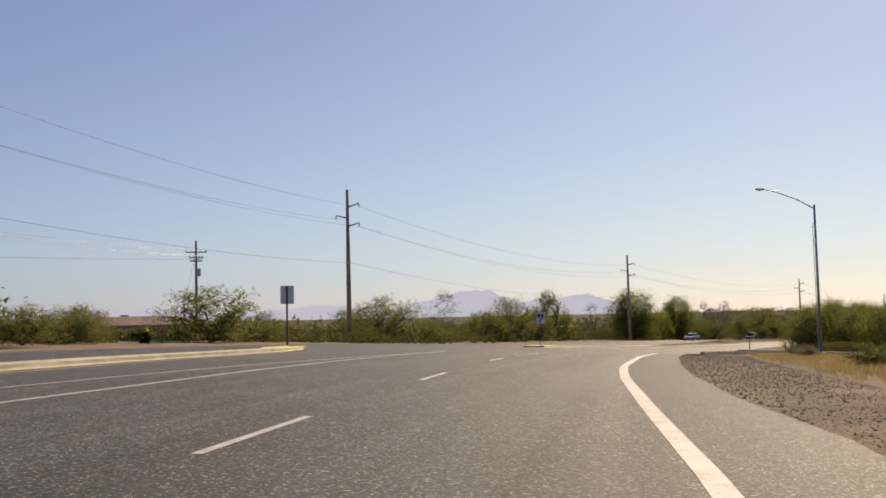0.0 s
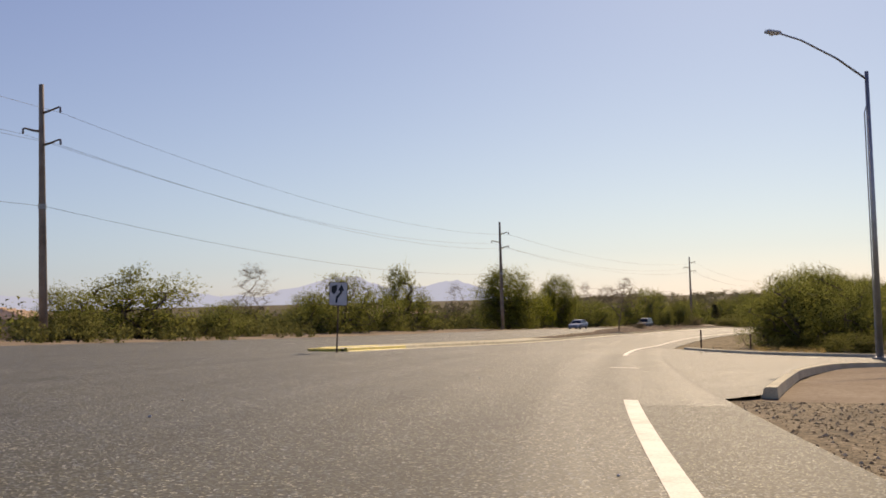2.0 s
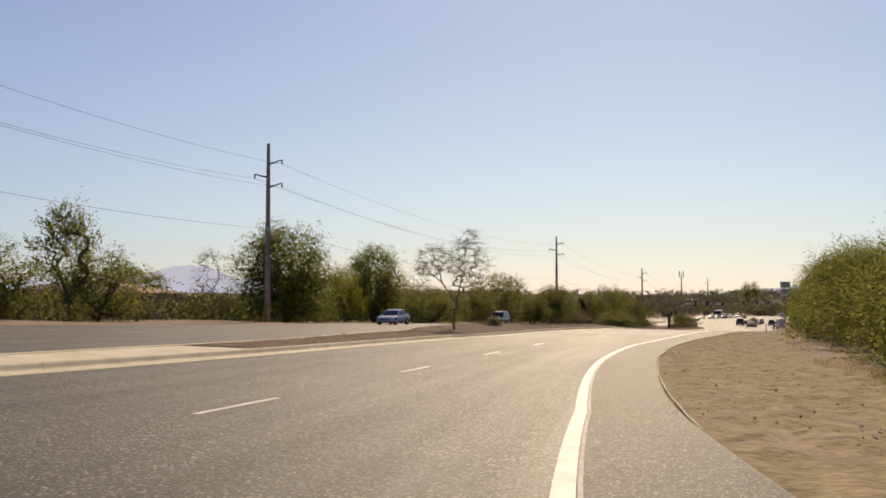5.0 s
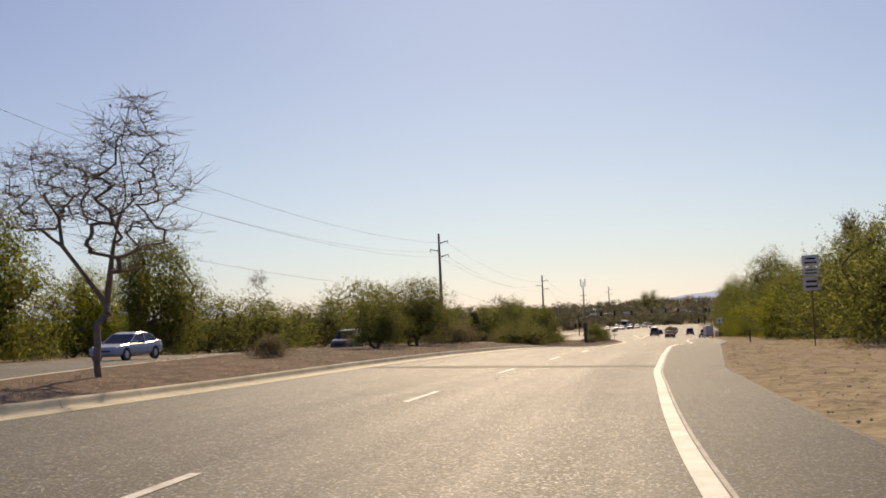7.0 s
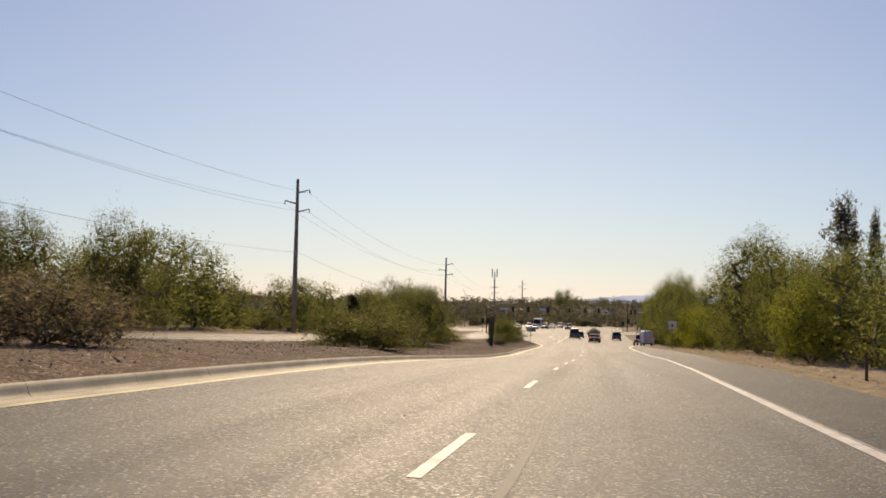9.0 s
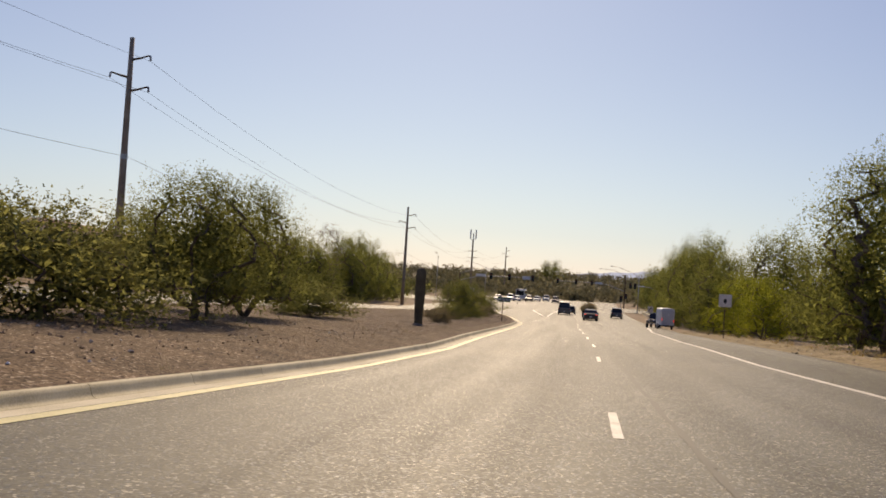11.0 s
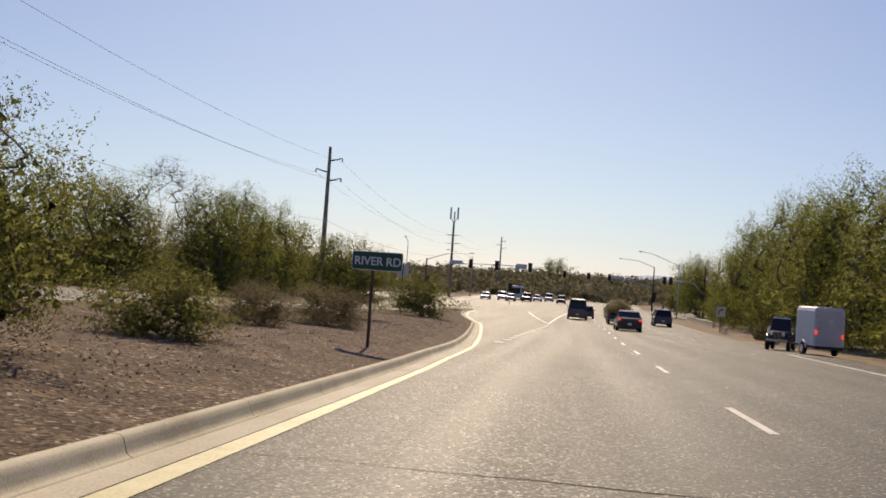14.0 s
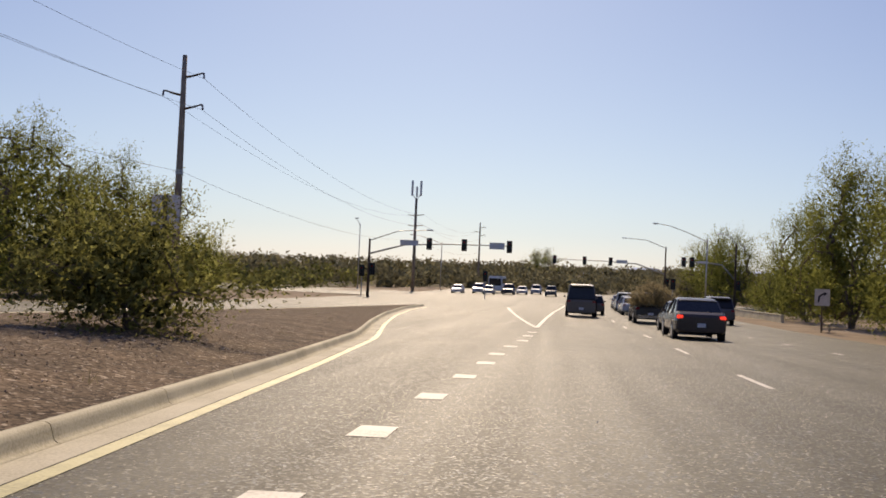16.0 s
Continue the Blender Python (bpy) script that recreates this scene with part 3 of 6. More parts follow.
def mound(s, d):
    """The median's soil stands a little proud of its kerbs."""
    inner = min(max(0.0, kerb_back(s) - d) / 2.2, max(0.0, d - opp_near(s)) / 3.5, 1.0)
    ends = min(1.0, max(0.0, s - 225) / 25, max(0.0, 500 - s) / 40)
    return 0.15 + 0.23 * ends * (3 * inner**2 - 2 * inner**3) + 0.03 * noise.noise(Vector((s * 0.4, d * 0.7, 3)))


tagged(ribbon("median", 205, 502, opp_near, kerb_back, mound, M_MEDIAN, 2.0, 14, skirt=0.25), "raised median of reddish-brown gravelly soil", "median", kind="structure")
tagged(ribbon("median", 153, 205, opp_near, kerb_back, 0.125, M_CONCRETE, 3.0, 2, skirt=0.2), "narrow raised concrete median strip", "median", kind="structure")
near_med = table((-60, -8.4), (85, -8.7), (99, -9.8), (107, -10.9), (114, -12.5))
tagged(ribbon("median", -60, 113, lambda s: near_med(s) - 0.95, near_med, 0.13, M_CONCRETE, 3.0, 1, skirt=0.2), "narrow raised concrete median strip", "median", kind="structure")


def kerb_piece(s0, s1, line, side, h=0.17, gap=0.008):
    """One cast length of kerb with a rounded nose; side: +1 faces right."""
    prof = [(-0.03, -0.05), (-0.03, 0.008), (-0.06, 0.014), (-0.085, 0.03), (-0.10, 0.06), (-0.112, 0.11), (-0.128, h - 0.02), (-0.155, h), (-0.19, h + 0.004), (-0.24, h), (-0.27, h - 0.03), (-0.28, -0.06)]
    bm = bmesh.new()
    rings = []
    for i in range(3):
        s = s0 + gap + (s1 - s0 - 2 * gap) * i / 2
        rings.append([bm.verts.new(at(s, line(s) + side * x, z)) for x, z in prof])
    for a, b in zip(rings, rings[1:]):
        for k in range(len(prof) - 1):
            bm.faces.new((a[k], a[k + 1], b[k + 1], b[k]) if side > 0 else (a[k + 1], a[k], b[k], b[k + 1]))
    for f in bm.faces:
        f.smooth = True
    for ring in (rings[0][::-1], rings[-1]):
        bm.faces.new([bm.verts.new(v.co) for v in ring])
    return bm


def kerb_run(name, s0, s1, line, side, label, material=None, piece=3.0):
    root = empty(name, Matrix.Identity(4), label, "kerb", kind="structure")
    n = max(1, round((s1 - s0) / piece))
    for i in range(n):
        part("kerb_stone", kerb_piece(s0 + (s1 - s0) * i / n, s0 + (s1 - s0) * (i + 1) / n, line, side), material or M_CONCRETE, root)
    return root


kerb_line = lambda s: yellow_at(s) - 0.46
kerb_run("kerb", 163, 502, kerb_line, 1, "pale concrete kerb along the median")
kerb_run("kerb", 153, 163, kerb_line, 1, "yellow-painted concrete kerb at the median nose", M_KERB_PAINT)
kerb_run("kerb", 163, 502, opp_near, -1, "pale concrete kerb along the far side of the median", piece=6.0)
kerb_run("kerb", 153, 163, opp_near, -1, "yellow-painted concrete kerb at the median nose", M_KERB_PAINT)
kerb_run("kerb", -60, 106, lambda s: near_med(s) + 0.1, 1, "pale concrete kerb of the narrow median", piece=6.0)
kerb_run("kerb", 106, 113.5, lambda s: near_med(s) + 0.1, 1, "yellow-painted concrete kerb at the median nose", M_KERB_PAINT)
kerb_run("kerb", 106, 113.5, lambda s: near_med(s) - 1.05, -1, "yellow-painted concrete kerb at the median nose", M_KERB_PAINT)
tagged(ribbon("gutter", 156, 500, lambda s: yellow_at(s) - 0.53, lambda s: yellow_at(s) - 0.17, 0.006, mat("gutter_concrete", 0.85, base=(0.56, 0.51, 0.37), dark=(0.38, 0.335, 0.225), light=(0.68, 0.62, 0.47), scale=0.7, fine=40, bump=0.2), 3.0, 1), "stained concrete gutter beside the kerb", "gutter", kind="structure")


def nose(s, d, w, label):
    """A bull nose that closes a median."""
    bm = bmesh.new()
    rim = [(w / 2 * math.cos(radians(a)), -w / 2 * 0.9 * math.sin(radians(a))) for a in range(0, 181, 15)]
    low = [bm.verts.new((x, y, -0.06)) for x, y in rim]
    mid = [bm.verts.new((x * 0.96, y * 0.96, 0.12)) for x, y in rim]
    top = [bm.verts.new((x * 0.86, y * 0.86, 0.15)) for x, y in rim]
    for a, b in ((low, mid), (mid, top)):
        for k in range(len(rim) - 1):
            bm.faces.new((a[k + 1], a[k], b[k], b[k + 1]))
    bm.faces.new(top[::-1])
    ob = part("kerb", bm, M_KERB_PAINT)
    ob.matrix_basis = stand(s, d)
    tagged(ob, label, "kerb", kind="structure")


nose(153, -8.2, 1.6, "yellow-painted rounded median nose")
back = part("kerb", boxed((0, 0, 0.05), (1.2, 0.9, 0.2), 0.05), M_KERB_PAINT)
back.matrix_basis = stand(113.9, -13.0)
tagged(back, "yellow-painted rounded median nose", "kerb", kind="structure")


def return_kerb(pairs, label):
    root = empty("kerb", Matrix.Identity(4), label, "kerb", kind="structure")
    prof = [(-0.04, -0.06), (0.0, 0.02), (0.02, 0.12), (0.06, 0.15), (0.26, 0.15), (0.28, -0.06)]
    pts = spline([(s, d) for s, d in pairs], 4)
    for a, b in zip(pts, pts[1:]):
        bm = bmesh.new()
        pa, pb = at(*a), at(*b)
        way = (pb - pa).normalized()
        out = Vector((way.y, -way.x, 0))
        rings = [[bm.verts.new(p + out * x + Vector((0, 0, z))) for x, z in prof] for p in (pa + way * 0.008, pb - way * 0.008)]
        for k in range(len(prof) - 1):
            bm.faces.new((rings[0][k], rings[0][k + 1], rings[1][k + 1], rings[1][k]))
        bm.faces.new(rings[0][::-1])
        bm.faces.new(rings[1])
        bmesh.ops.recalc_face_normals(bm, faces=bm.faces)
        part("kerb_stone", bm, M_CONCRETE, root)


return_kerb([(127, 7.75), (131, 8.65), (138, 10.4), (143.5, 12.8), (146.3, 17), (147, 26), (147.5, 40)], "curved concrete kerb return at the side street")
return_kerb([(158.6, 40), (158.2, 26), (158.2, 17), (159.7, 12.7), (163, 10.9), (167, 9.5), (174, 7.9)], "curved concrete kerb return of the gravel corner")
tagged(ribbon("corner", 160, 182, lambda s: np.interp(s, [160, 163, 167, 174, 200], [12.9, 11.2, 9.8, 8.1, 6.7]), 20, 0.0, M_SAND, 2.0, 8), "bare dirt corner with dry leaf litter", "ground", kind="structure")

# ---- road markings ----


def marking(label):
    return empty("road_marking", Matrix.Identity(4), label, "road marking", kind="structure")


UPM = 0.006
side = ribbon("road", -60, 124, lambda s: edge_at(s) + 0.05, lambda s: pave_at(s) - 0.02, 0.004, M_SIDEPAVE, 2.0, 2)
tagged(side, "smooth dark paved shoulder outside the edge line", "road shoulder", kind="structure")
side = ribbon("road", 178, 426, lambda s: edge_at(s) + 0.05, lambda s: pave_at(s) - 0.02, 0.004, M_SIDEPAVE, 2.0, 2)
tagged(side, "smooth dark paved shoulder outside the edge line", "road shoulder", kind="structure")
lane = marking("worn white broken lane line")
lane_at = table((60, 1.7), (71, 1.35), (86, 0.85), (100, 0.05), (115, -0.2), (190, 0.13), (203, 0.2), (216, 0.09), (229, -0.12), (242, -0.32), (255, -0.25), (268, -0.17), (277, -0.07), (281, -0.06), (294, -0.09), (303, -0.11), (307, -0.13), (320, -0.12), (333, -0), (346, 0.09), (355, 0.13), (359, 0.09), (372, -0.01), (385, -0.03), (398, 0.02), (411, 0.01), (417, 0.02), (424, 0.08), (430, 0.17), (437, 0.29), (460, 0.65), (540, 0.65))
for s1 in (38, 50.5, 62.6, 74.8, 87.2, 102.2, 115, 189.4, 201.7, 214.1, 226.9, 239.7, 252.0, 264.2, 276.1, 288.4, 301.2, 313.3, 325.2, 345.3, 357.4, 369.4, 381.5, 393.1, 405.4, 417.5, 428.5, 439.8, 451.3, 463.4, 475.4, 487, 499, 511):
    ribbon("dash", s1 - (3.8 if s1 < 180 else 3.35), s1, lambda s: lane_at(s) - 0.06, lambda s: lane_at(s) + 0.06, UPM, M_WHITE, 1.1, parent=lane)
edge = marking("thick white edge line, worn along its border")
ribbon("line", -60, 125, lambda s: edge_at(s) - 0.12, lambda s: edge_at(s) + 0.12, UPM, M_WHITE, 1.5, parent=edge)
ribbon("line", 154, 428, lambda s: edge_at(s) - 0.11, lambda s: edge_at(s) + 0.09, UPM, M_WHITE, 2.0, parent=edge)
ribbon("old_line", 154, 300, lambda s: edge_at(s) + 0.105, lambda s: edge_at(s) + 0.15, UPM, M_FADED, 2.0, parent=edge)
turn = marking("white turn lane lines")
turn_at = table((-60, -3.6), (80, -3.65), (90, -4.0), (101, -4.6), (116, -5.4))
ribbon("line", -60, 116, turn_at, lambda s: turn_at(s) + 0.14, UPM, M_WHITE, 2.0, parent=turn)
ribbon("line", 20, 109, lambda s: turn_at(s) - 0.1 - 0.055 * (109 - s), lambda s: turn_at(s) - 0.055 * (109 - s), UPM, M_WHITE, 2.0, parent=turn)
med = marking("faded yellow line beside the median gutter")
ribbon("line", 152, 500, lambda s: yellow_at(s) - 0.155, lambda s: yellow_at(s) + float(np.interp(s, [260, 345, 382, 395], [0.03, 0.10, 0.09, 0.01])), UPM, M_YELLOW, 2.0, parent=med)
ribbon("line", 163, 206, lambda s: opp_near(s) - 0.75, lambda s: opp_near(s) - 0.6, UPM, M_YELLOW, 2.0, parent=med)
ribbon("line", -60, 106, lambda s: near_med(s) + 0.5, lambda s: near_med(s) + 0.62, UPM, M_YELLOW, 2.0, parent=med)
ribbon("joint", 156, 500, lambda s: yellow_at(s) - 0.195, lambda s: yellow_at(s) - 0.165, 0.004, M_TAR, 2.0, parent=med)
dots = marking("short white dotted line opening the turn lane")
for s, d in ((417.7, -5.10), (421.5, -5.0), (425.2, -4.94), (428.7, -4.88), (432.4, -4.77), (436.1, -4.66), (439.95, -4.56), (443.5, -4.52), (447.6, -4.36), (451.8, -4.14), (456, -4.05), (460, -3.95)):
    ribbon("dash", s - 0.40, s + 0.40, d - 0.18, d + 0.18, UPM, M_WHITE, 0.4, parent=dots)
gore = marking("white painted gore lines between turn lanes")
ribbon("line", 466.5, 513, lambda s: -3.95 - (s - 466.5) * 0.08, lambda s: -3.75 - (s - 466.5) * 0.08, UPM, M_WHITE, 2.0, parent=gore)
ribbon("line", 466.5, 540, lambda s: -3.95 + (s - 466.5) * 0.017, lambda s: -3.75 + (s - 466.5) * 0.017, UPM, M_WHITE, 2.0, parent=gore)
far_lane = marking("white broken lane line of the outer lanes")
for i in range(12):
    ribbon("dash", 424 + 7 * i, 425.2 + 7 * i, 5.6, 5.72, UPM, M_WHITE, 0.8, parent=far_lane)
opp_lane = marking("white broken lane line of the opposite roadway")
for i in range(24):
    s0 = 170 + 12.19 * i
    d = (opp_near(s0) + opp_far(s0)) / 2
    ribbon("dash", s0, s0 + 3, d, d + 0.12, UPM, M_WHITE, 1.5, parent=opp_lane)
stop = marking("white stop line at the signal crossing")
ribbon("line", 541, 541.5, -3.5, 10.5, UPM, M_WHITE, 0.5, 6, parent=stop)

# sealed trench across the road, and thinner tar lines
patch = empty("road_patch", Matrix.Identity(4), "dark resealed trench across the asphalt", "road patch", kind="structure")


def trench(s0, s1, d0, d1):
    """A strip across the road with uneven edges."""
    verts, faces, n = [], [], 60
    for i in range(n + 1):
        d = d0 + (d1 - d0) * i / n
        wob = lambda k: 0.09 * noise.noise(Vector((d * 0.9, k, 0))) + 0.04 * noise.noise(Vector((d * 4.5, k, 7)))
        verts += [at(s0(d) + wob(1), d, 0.004), at((s0(d) + s1(d)) / 2, d, 0.004), at(s1(d) + wob(2), d, 0.004)]
        if i:
            j = 3 * i
            faces += [(j - 3, j - 2, j + 1, j), (j - 2, j - 1, j + 2, j + 1)]
    return mesh_of("patch", verts, faces, M_PATCH, patch)


trench(lambda d: 252.55 + (0.35 if d > -1.5 else 0), lambda d: 254.25 + 0.05 * d, -6.1, 6.4)
rng = random.Random(5)
M_WORN = mat("worn_joint", 0.65, base=(0.058, 0.053, 0.037), scale=2, fine=40, bump=0.3, spec=0.34)


def tar_line(s0, d0, s1, d1, w=0.05, label="thin tar-sealed crack in the asphalt"):
    n = max(4, int(math.hypot(s1 - s0, d1 - d0) / 0.8))
    verts, faces = [], []
    ox = oy = 0.0
    wild = 0.015 if "joint" in label else 0.10
    for i in range(n + 1):
        u = i / n
        ox, oy = ox * 0.8 + rng.uniform(-wild, wild), oy * 0.8 + rng.uniform(-wild, wild)
        s, d = s0 + (s1 - s0) * u + ox, d0 + (d1 - d0) * u + oy
        ww = w * rng.uniform(0.4, 1.2)
        if abs(s1 - s0) > abs(d1 - d0):
            verts += [at(s, d - ww, 0.0045), at(s, d + ww, 0.0045)]
        else:
            verts += [at(s - ww, d, 0.0045), at(s + ww, d, 0.0045)]
        if i:
            j = 2 * i
            faces.append((j - 2, j - 1, j + 1, j))
    tagged(mesh_of("road_crack", verts, faces, M_WORN if "joint" in label else M_TAR), label, "road crack", kind="structure")


tar_line(222, -5.6, 222.6, -1, 0.03)
tar_line(238.2, -5.9, 238.6, 4.2, 0.016)
tar_line(254.1, -6.0, 254.3, 0.5, 0.045)
tar_line(254.3, 0.5, 254.6, 6.3, 0.06)
# narrow darker strips along the asphalt's outer edge
for k in range(8):
    tar_line(188 + 14 * k, pave_at(188 + 14 * k) + 0.02, 202 + 14 * k, pave_at(202 + 14 * k) + 0.02, 0.022, "crumbling brown edge joint of the asphalt")
for k in range(10):
    tar_line(266 + 9 * k, 0.62 + 0.006 * k, 275 + 9 * k, 0.62 + 0.006 * k, 0.05, "long worn paving joint beside the lane line")
tar_line(385.6, -5.0, 384.8, 1.5, 0.012)
tar_line(294.7, -5.6, 294.9, -0.6, 0.020)
ribbon("dash", 139.2, 139.45, 5.0, 5.9, UPM, M_WHITE, 0.2, parent=stop)
tar_line(142, 5.5, 150, 9.5, 0.010)

# ---- poles and wires ----


def power_pole(s, d, h, label, lean=0.0, drop=0.0):
    """A tall wooden line pole with three staggered steel arms."""
    root = empty("power_pole", stand(s, d, 0, 0) @ Matrix.Rotation(radians(lean), 4, "Y"), label, "utility pole", "line of power poles")
    part("pole", tube([(0, 0, -0.6), (0, 0, h * 0.3), (0, 0, h * 0.7), (0, 0, h)], [0.30, 0.27, 0.21, 0.16], 12), M_WOOD, root, smooth=True)
    part("ground_wire", tube([(0.29, -0.1, 0), (0.22, -0.08, h * 0.7)], 0.012, 5), M_WIRE, root)
    tips = []
    for z, side in ((h - 1.55 - drop, 1), (h - 2.8 - drop, -1), (h - 3.75 - drop, 1)):
        arm = part("crossarm", tube([(side * 0.12, 0, z), (side * 0.7, 0, z + 0.12), (side * 1.35, 0, z + 0.32)], [0.09, 0.075, 0.055], 8), M_RUST, root, "dark steel bracket arm")
        part("insulator", tube([(side * 1.38, 0, z + 0.34), (side * 1.42, 0, z + 0.24), (side * 1.44, 0, z + 0.16), (side * 1.45, 0, z + 0.0), (side * 1.46, 0, z - 0.08)], [0.05, 0.09, 0.06, 0.09, 0.03], 8), M_CERAMIC, arm, "grey insulator")
        tips.append(root.matrix_basis @ Vector((side * 1.46, 0, z - 0.08)))
    low = root.matrix_basis @ Vector((0.25, 0, h * 0.52))
    part("clamp", tube([(0.0, 0, h * 0.51), (0, 0, h * 0.53)], 0.27, 10), M_STEEL, root)
    return tips + [low]


def wire(a, b, sag, r=0.014):
    n = 18
    pts = [a.lerp(b, i / n) - Vector((0, 0, 4 * sag * (i / n) * (1 - i / n))) for i in range(n + 1)]
    ob = part("power_line", tube(pts, r, 5), M_WIRE)
    tagged(ob, "thin sagging overhead wire between poles", "wire", "overhead wires")


POLES = [(168.9, -33.7, 17.3), (261.1, -33.8, 16.9), (379.4, -32.6, 17.5), (488.1, -29.3, 17.0), (592.6, -29.3, 17.8), (702, -30, 17.0), (64, -33.5, 17.2)]
tips = [power_pole(s, d, h, "tall weathered wooden power pole with three bracket arms", 0.0, 0.4 if s < 300 else 0.0) for s, d, h in POLES[:4]]
tips.append(power_pole(*POLES[5], "distant wooden power pole with three bracket arms"))
behind = power_pole(*POLES[6], "tall weathered wooden power pole with three bracket arms")


def antenna_pole(s, d, h):
    root = empty("antenna_pole", stand(s, d), "wooden pole topped with a forked panel antenna", "utility pole")
    part("pole", tube([(0, 0, -0.5), (0, 0, h * 0.5), (0, 0, h - 2)], [0.30, 0.25, 0.2], 12), M_WOOD, root, smooth=True)
    for x in (-0.75, 0.75):
        panel = part("antenna_panel", boxed((x, 0, h - 0.3), (0.34, 0.3, 2.6), 0.05), M_SIGNBACK, root, "grey panel antenna")
        part("bracket", tube([(0, 0, h - 2.3), (x, 0, h - 1.3)], 0.07, 6), M_STEEL, panel)
    part("antenna_panel", boxed((0, 0.3, h - 0.9), (0.3, 0.25, 1.9), 0.05), M_SIGNBACK, root, "grey panel antenna")
    for z in (h * 0.72, h * 0.62):
        part("crossarm", tube([(-1.3, 0, z + 0.1), (0, 0, z), (1.4, 0, z + 0.2)], 0.06, 6), M_RUST, root)
    return [Vector(root.matrix_basis @ Vector(v)) for v in ((1.4, 0, h * 0.72 + 0.2), (-1.3, 0, h * 0.72), (1.4, 0, h * 0.62 + 0.2), (0.2, 0, h * 0.5))]


tips.insert(4, antenna_pole(*POLES[4]))
chain = [behind] + tips
for a, b in zip(chain, chain[1:]):
    for k in range(4):
        wire(a[k], b[k], 2.1 if k < 3 else 1.6, 0.011 if k < 3 else 0.013)


def line_pole(s, d, h):
    """A smaller distribution pole with crossarms and a transformer."""
    root = empty("power_pole", stand(s, d, 0, 35), "dark wooden pole with crossarms and insulators", "utility pole")
    part("pole", tube([(0, 0, -0.5), (0, 0, h * 0.5), (0, 0, h)], [0.2, 0.17, 0.13], 10), M_WOOD, root, smooth=True)
    ends = []
    for z, w in ((h - 1.35, 1.25), (h - 2.0, 0.85), (h - 2.4, 0.7)):
        arm = part("crossarm", boxed((0, 0.14, z), (2 * w, 0.1, 0.13), 0.02), M_WOOD, root)
        for x in (-w + 0.1, -w * 0.4, w * 0.4, w - 0.1):
            part("insulator", tube([(x, 0.14, z + 0.06), (x, 0.14, z + 0.14), (x, 0.14, z + 0.22)], [0.03, 0.07, 0.04], 7), M_CERAMIC, arm)
        ends.append(root.matrix_basis @ Vector((w - 0.1, 0.14, z + 0.2)))
        ends.append(root.matrix_basis @ Vector((-w + 0.1, 0.14, z + 0.2)))
    part("transformer", tube([(0.35, 0, h - 4.2), (0.35, 0, h - 4.15), (0.35, 0, h - 3.3), (0.35, 0, h - 3.25)], [0.1, 0.2, 0.2, 0.1], 10), M_STEEL, root, "grey transformer can")
    part("guy_wire", tube([(0, 0, h - 1.5), (-2.5, -1.0, 0)], 0.015, 5), M_WIRE, root)
    return ends


LINE_S = 167.2
ends = line_pole(LINE_S, -52.6, 12.0)
for k, (ds, dd) in enumerate(((-75, -5), (-75, -6.5), (-75, -4), (-75, -6), (-60, -55), (60, 60))):
    target = at(LINE_S + ds, -52.6 + dd, 11.2)
    if k < 5:
        wire(ends[k], target, 1.2, 0.013)
for ds, dd in ((-75, -5.7), (-60, -55)):
    far_pole = tube([(0, 0, -0.5), (0, 0, 11.6)], [0.2, 0.14], 8)
    ob = part("pole", far_pole, M_WOOD)
    ob.matrix_basis = stand(LINE_S + ds, -52.6 + dd)
    ob.name = "power_pole"
    tagged(ob, "plain dark wooden pole carrying wires", "utility pole")


def street_lamp(s, d, h, turn, reach, rise, label, r=0.12, material=None, feet=True):
    """A steel lamp column with a long curved arm and a flat luminaire."""
    root = empty("street_lamp", stand(s, d, 0, turn), label, "street lamp", "street lamps")
    m = material or M_STEEL
    part("column", tube([(0, 0, 0), (0, 0, h * 0.5), (0, 0, h)], [r, r * 0.85, r * 0.65], 12), m, root, smooth=True)
    if feet:
        part("base_plate", boxed((0, 0, 0.06), (0.5, 0.5, 0.12), 0.03), m, root)
    arm = part("arm", tube([(0, 0, h - 0.35), (-reach * 0.35, 0, h + rise * 0.35), (-reach * 0.75, 0, h + rise * 0.85), (-reach, 0, h + rise)], [0.05, 0.045, 0.04, 0.035], 8), m, root, smooth=True)
    head = part("luminaire", boxed((-reach - 0.3, 0, h + rise), (0.75, 0.32, 0.14), 0.05), M_SIGNBACK, root, "grey cobra-head luminaire")
    part("lens", tube([(-reach - 0.35, 0, h + rise - 0.06), (-reach - 0.35, 0, h + rise - 0.12), (-reach - 0.35, 0, h + rise - 0.15)], [0.13, 0.11, 0.03], 10), M_LENS, head)
    return root


lamp = street_lamp(154.6, 16.0, 12.4, 40, 5.2, 1.15, "tall steel street lamp with a long arm over the corner", 0.13)
part("conduit", tube([(-0.25, 0, 0.2), (-0.25, 0, 10.6), (-0.1, 0, 10.9)], 0.03, 6), M_STEEL, lamp)

# ---- signs ----


def sign_post(root, h, square=True):
    if square:
        return part("post", boxed((0, 0.03, h / 2 - 0.15), (0.06, 0.06, h + 0.3), 0.006), M_RUST, root, "brown steel sign post")
    return part("post", tube([(0, 0.03, -0.3), (0, 0.03, h)], 0.04, 10), M_STEEL, root, "galvanised sign post")


def bars(root, rows, w, y=-0.012):
    """Unreadable lines of lettering as plain bars: rows of (z, height, share of the width)."""
    for z, hgt, share in rows:
        part("lettering", boxed((0, y, z), (w * share, 0.004, hgt)), M_BLACK, root)


